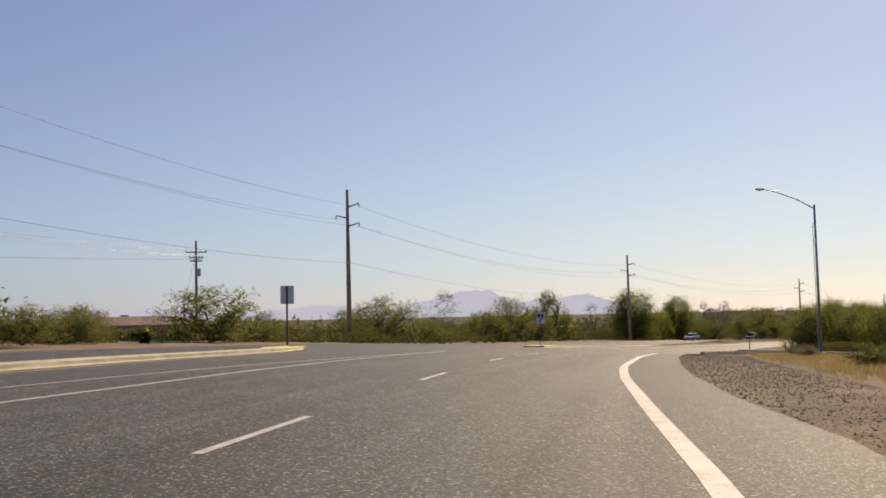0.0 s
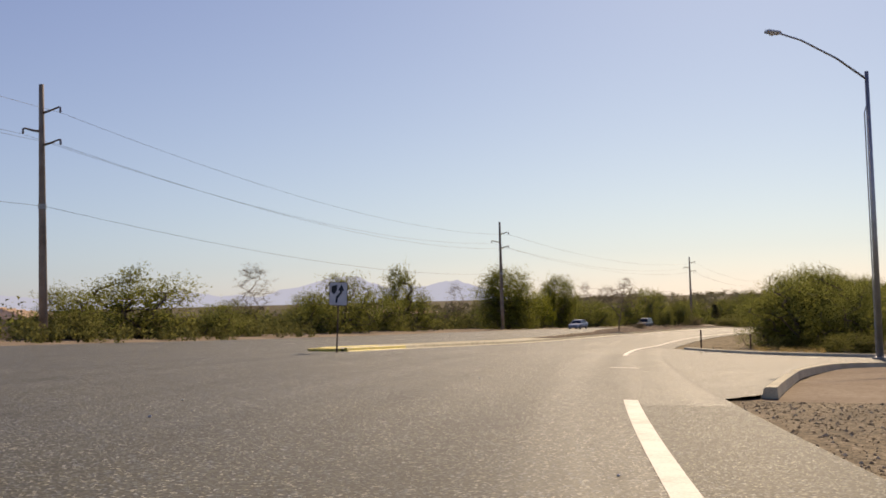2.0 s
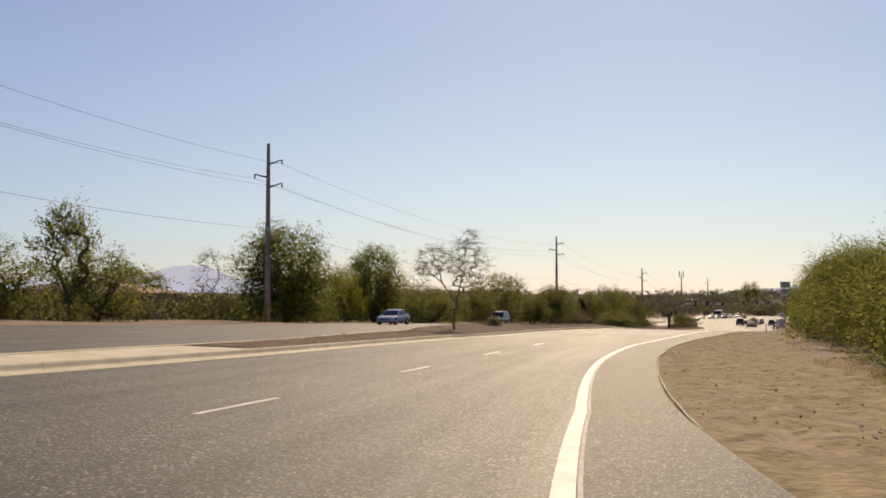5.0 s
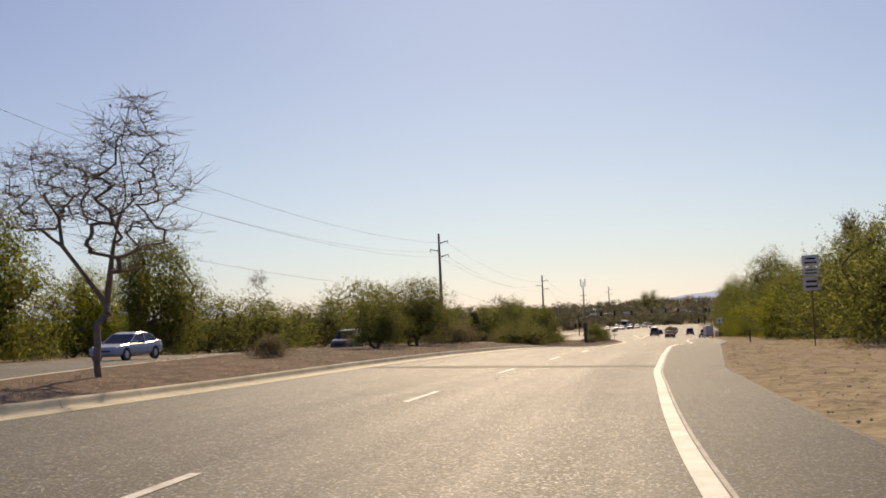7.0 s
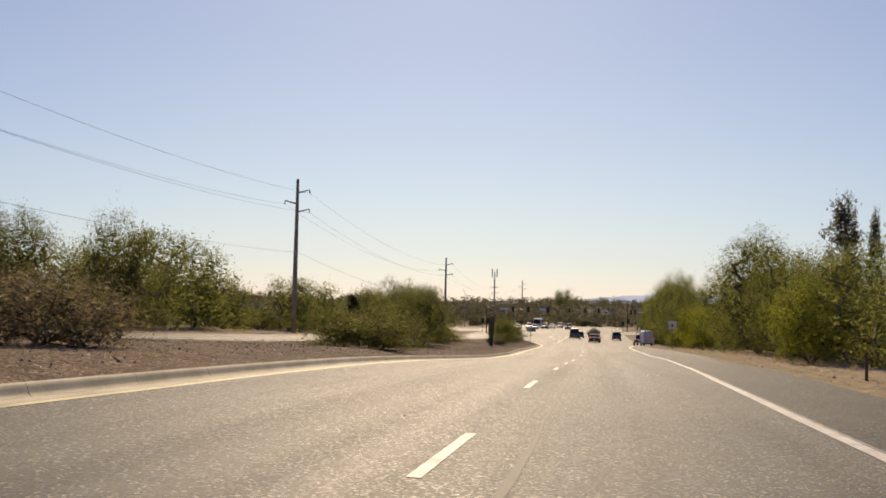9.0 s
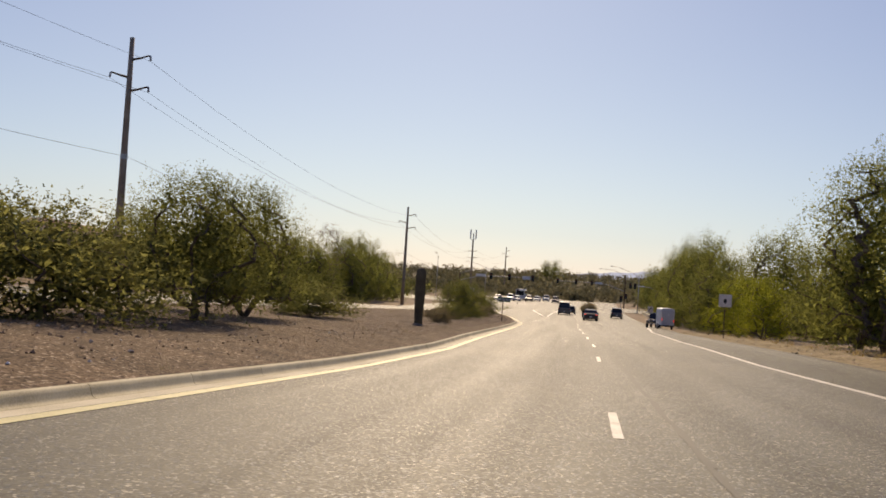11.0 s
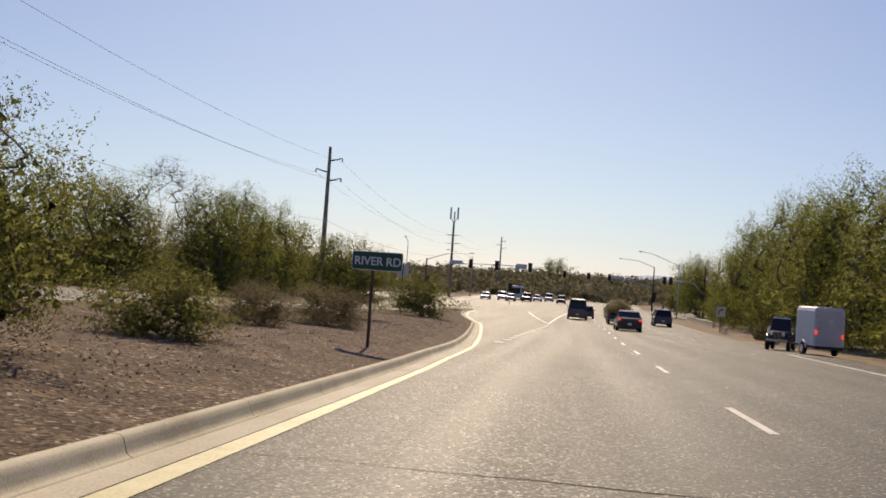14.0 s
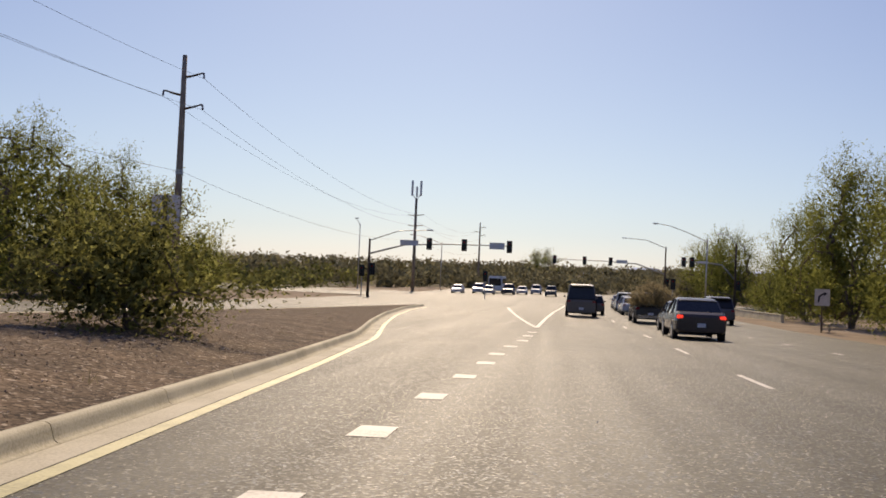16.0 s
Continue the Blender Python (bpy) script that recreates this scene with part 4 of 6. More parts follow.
keep = empty("traffic_sign", stand(150.7, -6.9, 0, 6) @ Matrix.Rotation(radians(3), 4, "Y"), "white sign with black bent arrow on leaning brown post", "road sign")
sign_post(keep, 3.0)
pl = part("panel", plate(0.76, 0.98, 0.006), M_SIGNWHITE, keep)
pl.location = (0, -0.01, 2.05)
part("island_symbol", flat_shape([(-0.3, 0.82), (-0.06, 0.88), (-0.06, 0.66), (-0.18, 0.46), (-0.30, 0.56)], 0.003, -0.008), M_BLACK, pl)
part("arrow", flat_shape([(-0.12, 0.10), (-0.03, 0.10), (-0.02, 0.30), (0.16, 0.52), (0.17, 0.62), (0.27, 0.62), (0.13, 0.90), (-0.02, 0.64), (0.07, 0.63), (0.07, 0.56), (-0.10, 0.36)], 0.003, -0.008), M_BLACK, pl)
part("trim", plate(0.80, 1.02, 0.004), M_RUST, pl, "brown edge behind the panel").location = (0, 0.006, -0.02)

river = empty("street_name_sign", stand(399.75, -6.6, 0.22, -6), "green street name sign reading RIVER RD on a steel post", "road sign")
sign_post(river, 2.08)
rp = part("panel", plate(1.12, 0.38, 0.008, 0.04), M_SIGNGREEN, river)
rp.location = (0.10, -0.02, 1.70)
part("border", plate(1.15, 0.41, 0.004, 0.05), M_TEXT, rp, "thin pale border").location = (0, 0.005, -0.015)


def lettering(root, words, size, x, y, z, material, name="lettering"):
    cu = bpy.data.curves.new(name, "FONT")
    cu.body, cu.size, cu.align_x, cu.extrude, cu.offset = words, size, "CENTER", 0.002, size * 0.018
    tmp = new(name, cu)
    bpy.context.view_layer.update()
    me = bpy.data.meshes.new_from_object(tmp.evaluated_get(bpy.context.evaluated_depsgraph_get()))
    bpy.data.objects.remove(tmp)
    me.materials.clear()
    me.materials.append(material)
    ob = new(name, me)
    ob.parent = root
    ob.matrix_basis = pose(x, y, z, 90, 0, 0)
    return ob


lettering(rp, "RIVER", 0.255, -0.19, -0.009, 0.10, M_TEXT)
lettering(rp, "RD", 0.255, 0.37, -0.009, 0.10, M_TEXT)

rules = empty("road_sign", stand(280, 12.3, 0, 4), "tall white sign with three stacked panels of lettering", "road sign")
sign_post(rules, 4.9)
for z, hgt in ((3.1, 0.75), (3.95, 0.45), (4.5, 0.6)):
    pn = part("panel", plate(0.95, hgt, 0.006), M_SIGNWHITE, rules)
    pn.location = (0, -0.01, z)
    bars(pn, [(hgt * 0.3, hgt * 0.16, 0.7), (hgt * 0.68, hgt * 0.16, 0.6)], 0.95, -0.006)

guide = empty("road_sign", stand(390, 10.6, 0, 4), "square white sign with a dark symbol beside the trees", "road sign")
sign_post(guide, 3.2)
pn = part("panel", plate(0.95, 0.95, 0.006), M_SIGNWHITE, guide)
pn.location = (0, -0.01, 2.35)
part("symbol", flat_shape([(-0.12, 0.55), (-0.12, 0.38), (0.0, 0.22), (0.12, 0.38), (0.12, 0.55), (0.0, 0.62)], 0.003, -0.006), M_BLACK, pn)

far_guide = empty("road_sign", stand(483, 12.8, 0, 4), "white square sign with a dark bent arrow", "road sign")
sign_post(far_guide, 2.5)
pn = part("panel", plate(0.9, 1.0, 0.006), M_SIGNWHITE, far_guide)
pn.location = (0, -0.01, 1.55)
part("arrow", flat_shape([(-0.27, 0.2), (-0.17, 0.2), (-0.14, 0.52), (0.09, 0.70), (0.06, 0.58), (0.30, 0.73), (0.07, 0.86), (0.09, 0.78), (-0.24, 0.58)], 0.003, -0.006), M_BLACK, pn)


def back_sign(s, d, w, h, z, label, turn=0, posts=(0,)):
    """A sign seen from behind: bare metal with stiffeners."""
    root = empty("road_sign", stand(s, d, 0.1, turn), label, "road sign")
    for x in posts:
        part("post", boxed((x, 0.05, (z + h) / 2 - 0.1), (0.09, 0.09, z + h + 0.2), 0.01), M_RUST, root)
    pn = part("panel", plate(w, h, 0.01), M_SIGNBACK, root)
    pn.location = (0, 0.12, z)
    for k in (0.25, 0.75):
        part("stiffener", boxed((0, -0.02, h * k), (w * 0.9, 0.025, 0.06)), M_SIGNBACK, pn)


back_sign(114.3, -13.6, 0.74, 0.98, 2.3, "unpainted back of a road sign on a brown post", 8)
back_sign(445.5, -13.5, 0.74, 0.90, 2.55, "brown-grey back of a large road sign behind a bush", 6)
for s, d, h in ((176.5, 8.9, 1.25), (182, 12.0, 1.0), (300, 9.8, 0.9)):
    ob = part("marker_post", boxed((0, 0, h / 2 - 0.1), (0.10, 0.03, h + 0.2), 0.008), M_RUST)
    ob.matrix_basis = stand(s, d)
    tagged(ob, "thin dark delineator post in the dirt", "marker post")


# ---- traffic signals ----


def signal_head(root, x, y, z, turn=0.0):
    head = part("signal_head", boxed((0, 0, 0), (0.36, 0.22, 1.05), 0.04), M_BLACK, root, "black three-lamp signal head")
    head.location, head.rotation_euler = (x, y, z), (0, 0, radians(turn))
    part("backplate", boxed((0, 0.02, 0), (0.62, 0.02, 1.35), 0.005), M_BLACK, head)
    for k, zz in enumerate((0.33, 0.0, -0.33)):
        part("visor", tube([(0, -0.11, zz), (0, -0.3, zz)], 0.14, 10, caps=False), M_BLACK, head)
        part("lens", tube([(0, -0.12, zz), (0, -0.125, zz)], 0.12, 10), (M_RED if k == 0 else M_BLACK), head)
    return head


def mast_signal(s, d, reach, heads, h, label, turn=0.0, lamp_reach=0.0, lamp_h=0.0, plates=(), droop=0.0):
    """A signal pole with a mast arm towards -x when reach is negative."""
    root = empty("traffic_signal", stand(s, d, 0, turn), label, "traffic signal", "signals at the crossing")
    top = max(h + 0.3, lamp_h)
    part("pole", tube([(0, 0, 0), (0, 0, top)], [0.17, 0.11], 12), M_RUST, root, smooth=True)
    side = math.copysign(1, reach)
    arm = part("mast_arm", tube([(0, 0, h - 0.9 - droop), (reach * 0.25, 0, h - 0.25), (reach * 0.55, 0, h), (reach, 0, h + 0.05)], [0.11, 0.09, 0.07, 0.05], 10), M_STEEL, root, smooth=True)
    for x in heads:
        signal_head(root, side * x, -0.16, h - 0.05)
    for x, w, hh in plates:
        pn = part("sign_plate", plate(w, hh, 0.01, 0.05), M_SIGNBACK, root, "dull back of an overhead sign")
        pn.location = (side * x, -0.12, h - hh / 2)
    if lamp_reach:
        part("lamp_arm", tube([(0, 0, top - 0.2), (lamp_reach * 0.5, 0, top + 1.0), (lamp_reach, 0, top + 1.2)], [0.06, 0.05, 0.04], 8), M_STEEL, root)
        part("luminaire", boxed((lamp_reach + math.copysign(0.3, lamp_reach), 0, top + 1.2), (0.8, 0.3, 0.14), 0.04), M_SIGNBACK, root, "grey luminaire")
    signal_head(root, 0.42, -0.1, 3.2)
    return root


mast_signal(535, -25.1, 16.3, (6.9, 10.9, 16.0), 6.35, "signal mast with three heads over the opposite lanes", 0, 6.6, 6.6, ((4.6, 2.1, 0.6), (14.6, 1.7, 0.75)), 0.5)
mast_signal(590, 12.5, -18.2, (8.8, 13.0, 17.9), 6.3, "far signal mast arm with three heads", 0, -6.4, 9.0, ((7.0, 1.8, 0.55),), 0.9)
mast_signal(565, 20.0, -7.2, (5.9, 7.0), 6.2, "near signal mast with a curved arm beside the road", 0, -1.9, 9.0, ((4.4, 1.4, 0.3),), 1.4)
street_lamp(549, 14.2, 8.7, 0, 6.0, 1.7, "tall lamp with a long curved arm near the crossing", 0.11)
street_lamp(590, -38.3, 11.0, 180, -0.9, 0.9, "lamp column beyond the crossing", 0.1)
street_lamp(610, -27, 9.0, 0, 5.5, 1.2, "lamp column with long arm beyond the crossing", 0.1)
for s, d in ((552, 10.5), (538, -26.5), (555, -13.5)):
    ob = empty("pedestrian_signal", stand(s, d), "short signal post at the crossing corner", "traffic signal", "signals at the crossing")
    part("post", tube([(0, 0, 0), (0, 0, 3.4)], 0.06, 8), M_STEEL, ob)
    signal_head(ob, 0, -0.12, 3.0)

# ---- vegetation ----
PROTO = {}


def blades(name, c, way, length, slim, material, rnd, parent, face=None):
    """One mesh of slim pointed leaves, each at a place, along a direction."""
    n = len(c)
    way = way / (np.linalg.norm(way, axis=1, keepdims=True) + 1e-9)
    side = np.cross(way, rnd.normal(size=(n, 3)))
    side /= np.linalg.norm(side, axis=1, keepdims=True) + 1e-9
    length = length.reshape(-1, 1)
    w = side * length * slim / 2
    verts = np.stack([c - w, c + w, c + way * length], 1).reshape(-1, 3)
    me = bpy.data.meshes.new(name)
    me.vertices.add(3 * n)
    me.vertices.foreach_set("co", verts.ravel())
    me.loops.add(3 * n)
    me.loops.foreach_set("vertex_index", np.arange(3 * n))
    me.polygons.add(n)
    me.polygons.foreach_set("loop_start", np.arange(0, 3 * n, 3))
    me.polygons.foreach_set("loop_total", np.full(n, 3))
    me.update(calc_edges=True)
    if face is not None:
        me.polygons.foreach_set("use_smooth", [True] * n)
        out = face + rnd.normal(size=(n, 3)) * 0.35
        out /= np.linalg.norm(out, axis=1, keepdims=True) + 1e-9
        me.normals_split_custom_set_from_vertices(np.repeat(out, 3, axis=0).tolist())
    me.materials.append(material)
    ob = new(name, me)
    if parent:
        ob.parent = parent
    return ob


def leaf_cloud(name, centres, spreads, counts, size, material, rnd, parent, droop=0.0, slim=0.58, flat=0.8, up_face=None):
    """Many small leaves strewn round the given places, as one mesh."""
    c = np.repeat(np.array(centres), counts, axis=0)
    sp = np.repeat(np.array(spreads), counts)[:, None]
    n = len(c)
    c = c + rnd.normal(size=(n, 3)) * sp * np.array([1, 1, flat])
    way = rnd.normal(size=(n, 3))
    way[:, 2] -= droop
    return blades(name, c, way, size * rnd.uniform(0.6, 1.4, n), slim, material, rnd, parent, None if up_face is None else np.tile(np.array(up_face), (n, 1)))


def sprays(name, bases, outs, reach, leaves, size, material, rnd, parent, droop, slim=0.5, fill=0, mid=None):
    """Feathery twigs: each starts at a base, bends away from it and carries leaves to its tip."""
    n = len(bases)
    ln = (reach * rnd.uniform(0.5, 1.3, n) * np.where(rnd.uniform(size=n) < 0.06, 1.6, 1.0))[:, None, None]
    u = np.linspace(0.06, 1.0, leaves)[None, :, None] + rnd.uniform(-0.05, 0.05, (n, leaves, 1))
    along = bases[:, None, :] + outs[:, None, :] * ln * u
    along[:, :, 2:] -= droop * 0.35 * ln * u**2
    thick = 0.20 * ln * (1.1 - u)
    c = (along + rnd.normal(size=(n, leaves, 3)) * thick).reshape(-1, 3)
    way = (outs[:, None, :] * 0.8 + rnd.normal(size=(n, leaves, 3)) * 0.75).reshape(-1, 3)
    way[:, 2] -= droop * 0.5
    length = size * rnd.uniform(0.6, 1.35, n * leaves) * (1.15 - 0.45 * np.tile(u[0, :, 0], n))
    face = np.repeat(outs, leaves, axis=0)
    wide = np.full(len(c), slim)
    tips = c
    if fill:
        k = rnd.integers(0, n, fill)
        inner = mid + (bases[k] - mid) * rnd.uniform(0.45, 0.95, (fill, 1)) + rnd.normal(size=(fill, 3)) * reach * 0.12
        inner[:, 2] = np.maximum(inner[:, 2], reach * 0.25)
        c = np.vstack([c, inner])
        way = np.vstack([way, rnd.normal(size=(fill, 3))])
        length = np.r_[length, reach * 0.25 * rnd.uniform(0.6, 1.3, fill)]
        face = np.vstack([face, outs[k]])
        wide = np.r_[wide, np.full(fill, 0.75)]
    return blades(name, c, way, length, wide[:, None], material, rnd, parent, face), tips


def limbs(bm, paths, sides=4):
    for pts, radii in paths:
        tube(pts, radii, sides, bm, caps=False)
    return bm


def proto_tree(kind, seed):
    """A plant of its nominal size: stems, limbs reaching to every clump, and a crown of leaves."""
    rnd = np.random.default_rng(seed)
    spec = {
        # height, width, stems, clumps, twigs a clump, leaves a twig, leaf size, twig reach, lowest, leaf, droop
        "mesquite": (6.0, 7.0, 4, 165, 10, 11, 0.116, 0.80, 0.05, "mesquite", 0.25),
        "bigtree": (11.0, 10.0, 4, 270, 10, 12, 0.150, 1.15, 0.05, "mesquite", 0.25),
        "medtree": (3.6, 4.7, 3, 190, 12, 15, 0.056, 0.50, 0.14, "med", 0.30),
        "thicket": (6.0, 7.0, 4, 110, 8, 9, 0.160, 0.85, 0.03, "mesquite", 0.25),
        "palo": (6.0, 7.0, 4, 190, 10, 14, 0.094, 0.80, 0.05, "palo", 0.2),
        "pepper": (10.0, 10.0, 3, 280, 10, 14, 0.185, 1.4, 0.04, "pepper", 1.5),
        "bush": (2.2, 4.0, 6, 96, 10, 10, 0.076, 0.45, 0.02, "bush", 0.0),
        "brush": (2.2, 4.0, 6, 115, 11, 12, 0.058, 0.45, 0.02, "dry", -0.1),
        "hedge": (1.8, 3.0, 5, 110, 9, 10, 0.12, 0.28, 0.02, "dark", 0.1),
        "juniper": (6.0, 2.6, 1, 130, 8, 9, 0.20, 0.45, 0.05, "dark", -0.4),
        "tall": (18.0, 6.0, 1, 130, 6, 9, 0.42, 1.2, 0.35, "tall", 0.2),
        "thin": (8.0, 6.0, 2, 90, 6, 9, 0.26, 1.0, 0.25, "mesquite", 0.2),
        "bare": (8.0, 5.0, 2, 170, 1, 2, 0.16, 0.30, 0.3, "dry", 0.0),
        "baretree": (8.5, 6.4, 1, 300, 1, 4, 0.09, 0.24, 0.30, "dry", 0.3),
    }[kind]
    H, W, stems, clumps, twigs, leaves, size, reach_out, low, leaf, droop = spec
    root = new({"bush": "shrub", "brush": "shrub", "hedge": "hedge", "baretree": "bare_tree", "bare": "bare_tree"}.get(kind, "tree"))
    nodes, rad, parent = [Vector((0, 0, 0))], [0], [-1]
    base_r = {"baretree": 0.085, "bare": 0.075, "pepper": 0.32, "tall": 0.3}.get(kind, 0.03 * H if H > 3 else 0.022 * H)
    for k in range(stems):
        ang = 2 * math.pi * (k + rnd.uniform(-0.3, 0.3)) / stems
        lean = 0.04 if stems == 1 else rnd.uniform(0.14, 0.32)
        p, last = Vector((0.12 * math.cos(ang), 0.12 * math.sin(ang), 0)) * (0 if stems == 1 else 1), 0
        top = {"juniper": 0.85, "tall": 0.9, "baretree": 0.27, "bare": 0.4}.get(kind, 0.5)
        for i in range(1, 6):
            q = Vector((math.cos(ang) * lean * W * i / 5 * (i / 5) ** 0.3, math.sin(ang) * lean * W * i / 5, H * top * i / 5)) + Vector(rnd.normal(size=3)) * 0.03 * W * (0.4 if stems == 1 else 1)
            nodes.append(q)
            parent.append(last)
            last = len(nodes) - 1
    if kind == "baretree":
        for tip, way in (((-1.75, 0.2, 6.4), (-0.85, 0, 3.8)), ((1.0, -0.2, 7.6), (0.45, 0, 3.9))):
            j = 5
            for q in (nodes[5].lerp(Vector(way), 0.5), Vector(way), Vector(way).lerp(Vector(tip), 0.33) + Vector((0.12, 0.1, 0)), Vector(way).lerp(Vector(tip), 0.66) - Vector((0.12, 0, 0)), Vector(tip)):
                nodes.append(q)
                parent.append(j)
                j = len(nodes) - 1
    centres, order = [], []
    shape_off = Vector(rnd.uniform(-50, 50, 3))
    while len(order) < clumps:
        a, u = rnd.uniform(0, 2 * math.pi), rnd.uniform(0, 1)
        z = low + (1 - low) * u
        if kind in ("mesquite", "bigtree", "medtree", "thicket", "palo", "bush", "brush", "hedge"):
            reach = math.sqrt(max(0.0, 1 - ((z - 0.32) / 0.70) ** 2)) if z > 0.32 else 0.80 + 0.2 * z / 0.32
        elif kind == "pepper":
            reach = math.sqrt(max(0.0, 1 - ((z - 0.45) / 0.57) ** 2)) ** 0.8 if z > 0.45 else 0.86 + 0.14 * z / 0.45
        elif kind == "juniper":
            reach = (1 - z) ** 0.6 * 0.9 + 0.12
        elif kind == "tall":
            reach = math.sin(math.pi * min(1, (z - low) / (1 - low) * 0.9 + 0.1)) ** 0.7
        else:
            reach = 0.35 + 0.65 * math.sin(math.pi * min(1, max(0, (z - 0.2) / 0.85)))
        lump = 0.88 + 0.42 * noise.noise(Vector((math.cos(a) * 1.6, math.sin(a) * 1.6, z * 3)) + shape_off)
        r = reach * lump * rnd.uniform(0.30 if kind in ("bare", "baretree", "tall", "thin") else 0.5, 1) * W / 2
        tall = H * z * (0.92 + 0.22 * noise.noise(Vector((math.cos(a) * 2, math.sin(a) * 2, 9)) + shape_off))
        spot = Vector((r * math.cos(a), r * math.sin(a), max(0.05 * H, tall)))
        if kind == "baretree":
            left = rnd.uniform() < 0.42
            v = Vector(rnd.normal(size=3))
            v *= rnd.uniform(0.2, 1) ** 0.5 / v.length
            spot = Vector((-1.55, 0.2, 5.6)) + Vector((v.x * 1.3, v.y * 1.0, v.z * 1.5)) if left else Vector((1.05, -0.2, 5.5)) + Vector((v.x * (1.5 - 0.6 * v.z), v.y * 1.1, v.z * 2.6))
        order.append(spot)
    order.sort(key=lambda p: p.length)
    paths = []
    arr = np.array([list(n) for n in nodes])
    up_pull = 0.35
    for p in order:
        diff = arr - np.array(p)
        cost = np.linalg.norm(diff, axis=1) + up_pull * np.maximum(0, diff[:, 2]) * 2
        cost[0] += 0.3 * H
        j = int(np.argmin(cost))
        mid = nodes[j].lerp(p, 0.5) + Vector(rnd.normal(size=3)) * 0.05 * (p - nodes[j]).length
        nodes += [mid, p]
        parent += [j, len(nodes) - 2]
        arr = np.vstack([arr, list(mid), list(p)])
        centres.append(p)
    load = [1] * len(nodes)
    for k in range(len(nodes) - 1, 0, -1):
        load[parent[k]] += load[k]
    total = load[0]
    bm = bmesh.new()
    for k in range(1, len(nodes)):
        if load[k] < 4 and kind not in ("bare", "baretree"):
            continue
        ra = base_r * (load[parent[k]] / total) ** 0.45 if parent[k] else base_r * (load[k] / total) ** 0.4
        rb = base_r * (load[k] / total) ** 0.45
        tube([nodes[parent[k]], nodes[k]], [max(ra, 0.008), max(rb, 0.006)], 6 if load[k] > 24 else 3, bm, caps=False)
    if kind in ("bare", "baretree"):
        for p in centres:
            for _ in range(8):
                v = Vector(rnd.normal(size=3)) * 0.34
                v.z = abs(v.z) * 0.9 - 0.12
                m = p + v * 0.5 + Vector(rnd.normal(size=3)) * 0.05
                tube([p, m, p + v], [0.006, 0.005, 0.003], 3, bm, caps=False)
    part("trunk", bm, M_BARKPALE if kind in ("bare", "baretree") else M_BARK, root, smooth=True)
    pts = np.repeat(np.array([list(c) for c in centres]), twigs, axis=0)
    mid = np.array([0, 0, H * (0.30 if kind not in ("tall", "juniper") else 0.5)])
    outs = (pts - mid) / np.array([W / 2, W / 2, H * 0.6])
    outs = outs / (np.linalg.norm(outs, axis=1, keepdims=True) + 1e-6) * 0.8 + rnd.normal(size=pts.shape) * 0.55 + np.array([0, 0, 0.45 if droop < 1 else -0.1])
    outs /= np.linalg.norm(outs, axis=1, keepdims=True)
    start = pts - outs * reach_out * 0.35 + rnd.normal(size=pts.shape) * reach_out * np.array([0.42, 0.42, 0.30])
    fill = {"mesquite": 2400, "bigtree": 4200, "medtree": 3500, "thicket": 1900, "palo": 2600, "pepper": 3600, "bush": 3200, "brush": 2800, "hedge": 1600, "juniper": 1200}.get(kind, 0)
    crown, c = sprays("crown", start, outs, reach_out, leaves, size, M_LEAF[leaf], rnd, root, droop, 0.45, fill, mid)
    wide = 2 * np.quantile(np.hypot(c[:, 0], c[:, 1]), 0.975)
    return root, float(np.quantile(c[:, 2], 0.9997)), float(wide)


WORDS = {
    "mesquite": ("olive-green mesquite tree with feathery foliage down to the ground", "tree"),
    "bigtree": ("tall broad olive-green mesquite tree with feathery crown", "tree"),
    "medtree": ("small olive-green mesquite tree with exposed trunk on the median", "tree"),
    "brush": ("brownish half-dry desert shrub on gravel", "shrub"),
    "thicket": ("olive-green mesquite tree beyond the far roadway", "tree"),
    "palo": ("bright yellow-green palo verde tree beside the shoulder", "tree"),
    "pepper": ("large drooping green pepper tree behind the road", "tree"),
    "bush": ("low rounded grey-green desert shrub on gravel", "shrub"),
    "hedge": ("dark clipped rounded hedge beside the far roadway", "hedge"),
    "juniper": ("dark narrow conifer standing above the hedges", "tree"),
    "tall": ("tall sparse grey-green tree above the roadside thicket", "tree"),
    "thin": ("open thin-leaved tree with a see-through crown", "tree"),
    "bare": ("leafless tree with pale spreading twigs", "tree"),
    "baretree": ("leafless tree with twisted twigs on the median", "tree"),
}
COUNT = {}
SEEDS = {"mesquite": 5, "bigtree": 4, "medtree": 3, "brush": 2, "thicket": 4, "bush": 3, "palo": 2, "pepper": 2}


def plant(kind, s, d, h, w, turn=None, words=""):
    k = COUNT.get(kind, 0)
    COUNT[kind] = k + 1
    key = (kind, k % SEEDS.get(kind, 1))
    up = mound(s, d) - 0.03 if kerb_back(s) > d > opp_near(s) and 205 < s < 502 else -0.05
    first = key not in PROTO
    if first:
        PROTO[key] = proto_tree(kind, 11 + 7 * len(PROTO))
    ob, H, W = PROTO[key]
    m = stand(s, d, up, (k * 77) % 360 if turn is None else turn)
    w *= {"thicket": 1.28, "bigtree": 1.16, "mesquite": 1.22, "medtree": 1.08, "bush": 1.45, "brush": 1.45}.get(kind, 1.0)
    h *= {"bush": 0.9, "brush": 0.9}.get(kind, 1.0)
    size = Matrix.Diagonal((w / W, w / W, h * 1.05 / H, 1))
    if first:
        ob.matrix_basis = m @ size
    else:
        ob = copy_thing(ob, m @ size @ Matrix.Diagonal((*(1 / v for v in ob.scale), 1)))
    label, cat = WORDS[kind]
    tagged(ob, words or label, cat, "roadside trees and shrubs")
    return ob


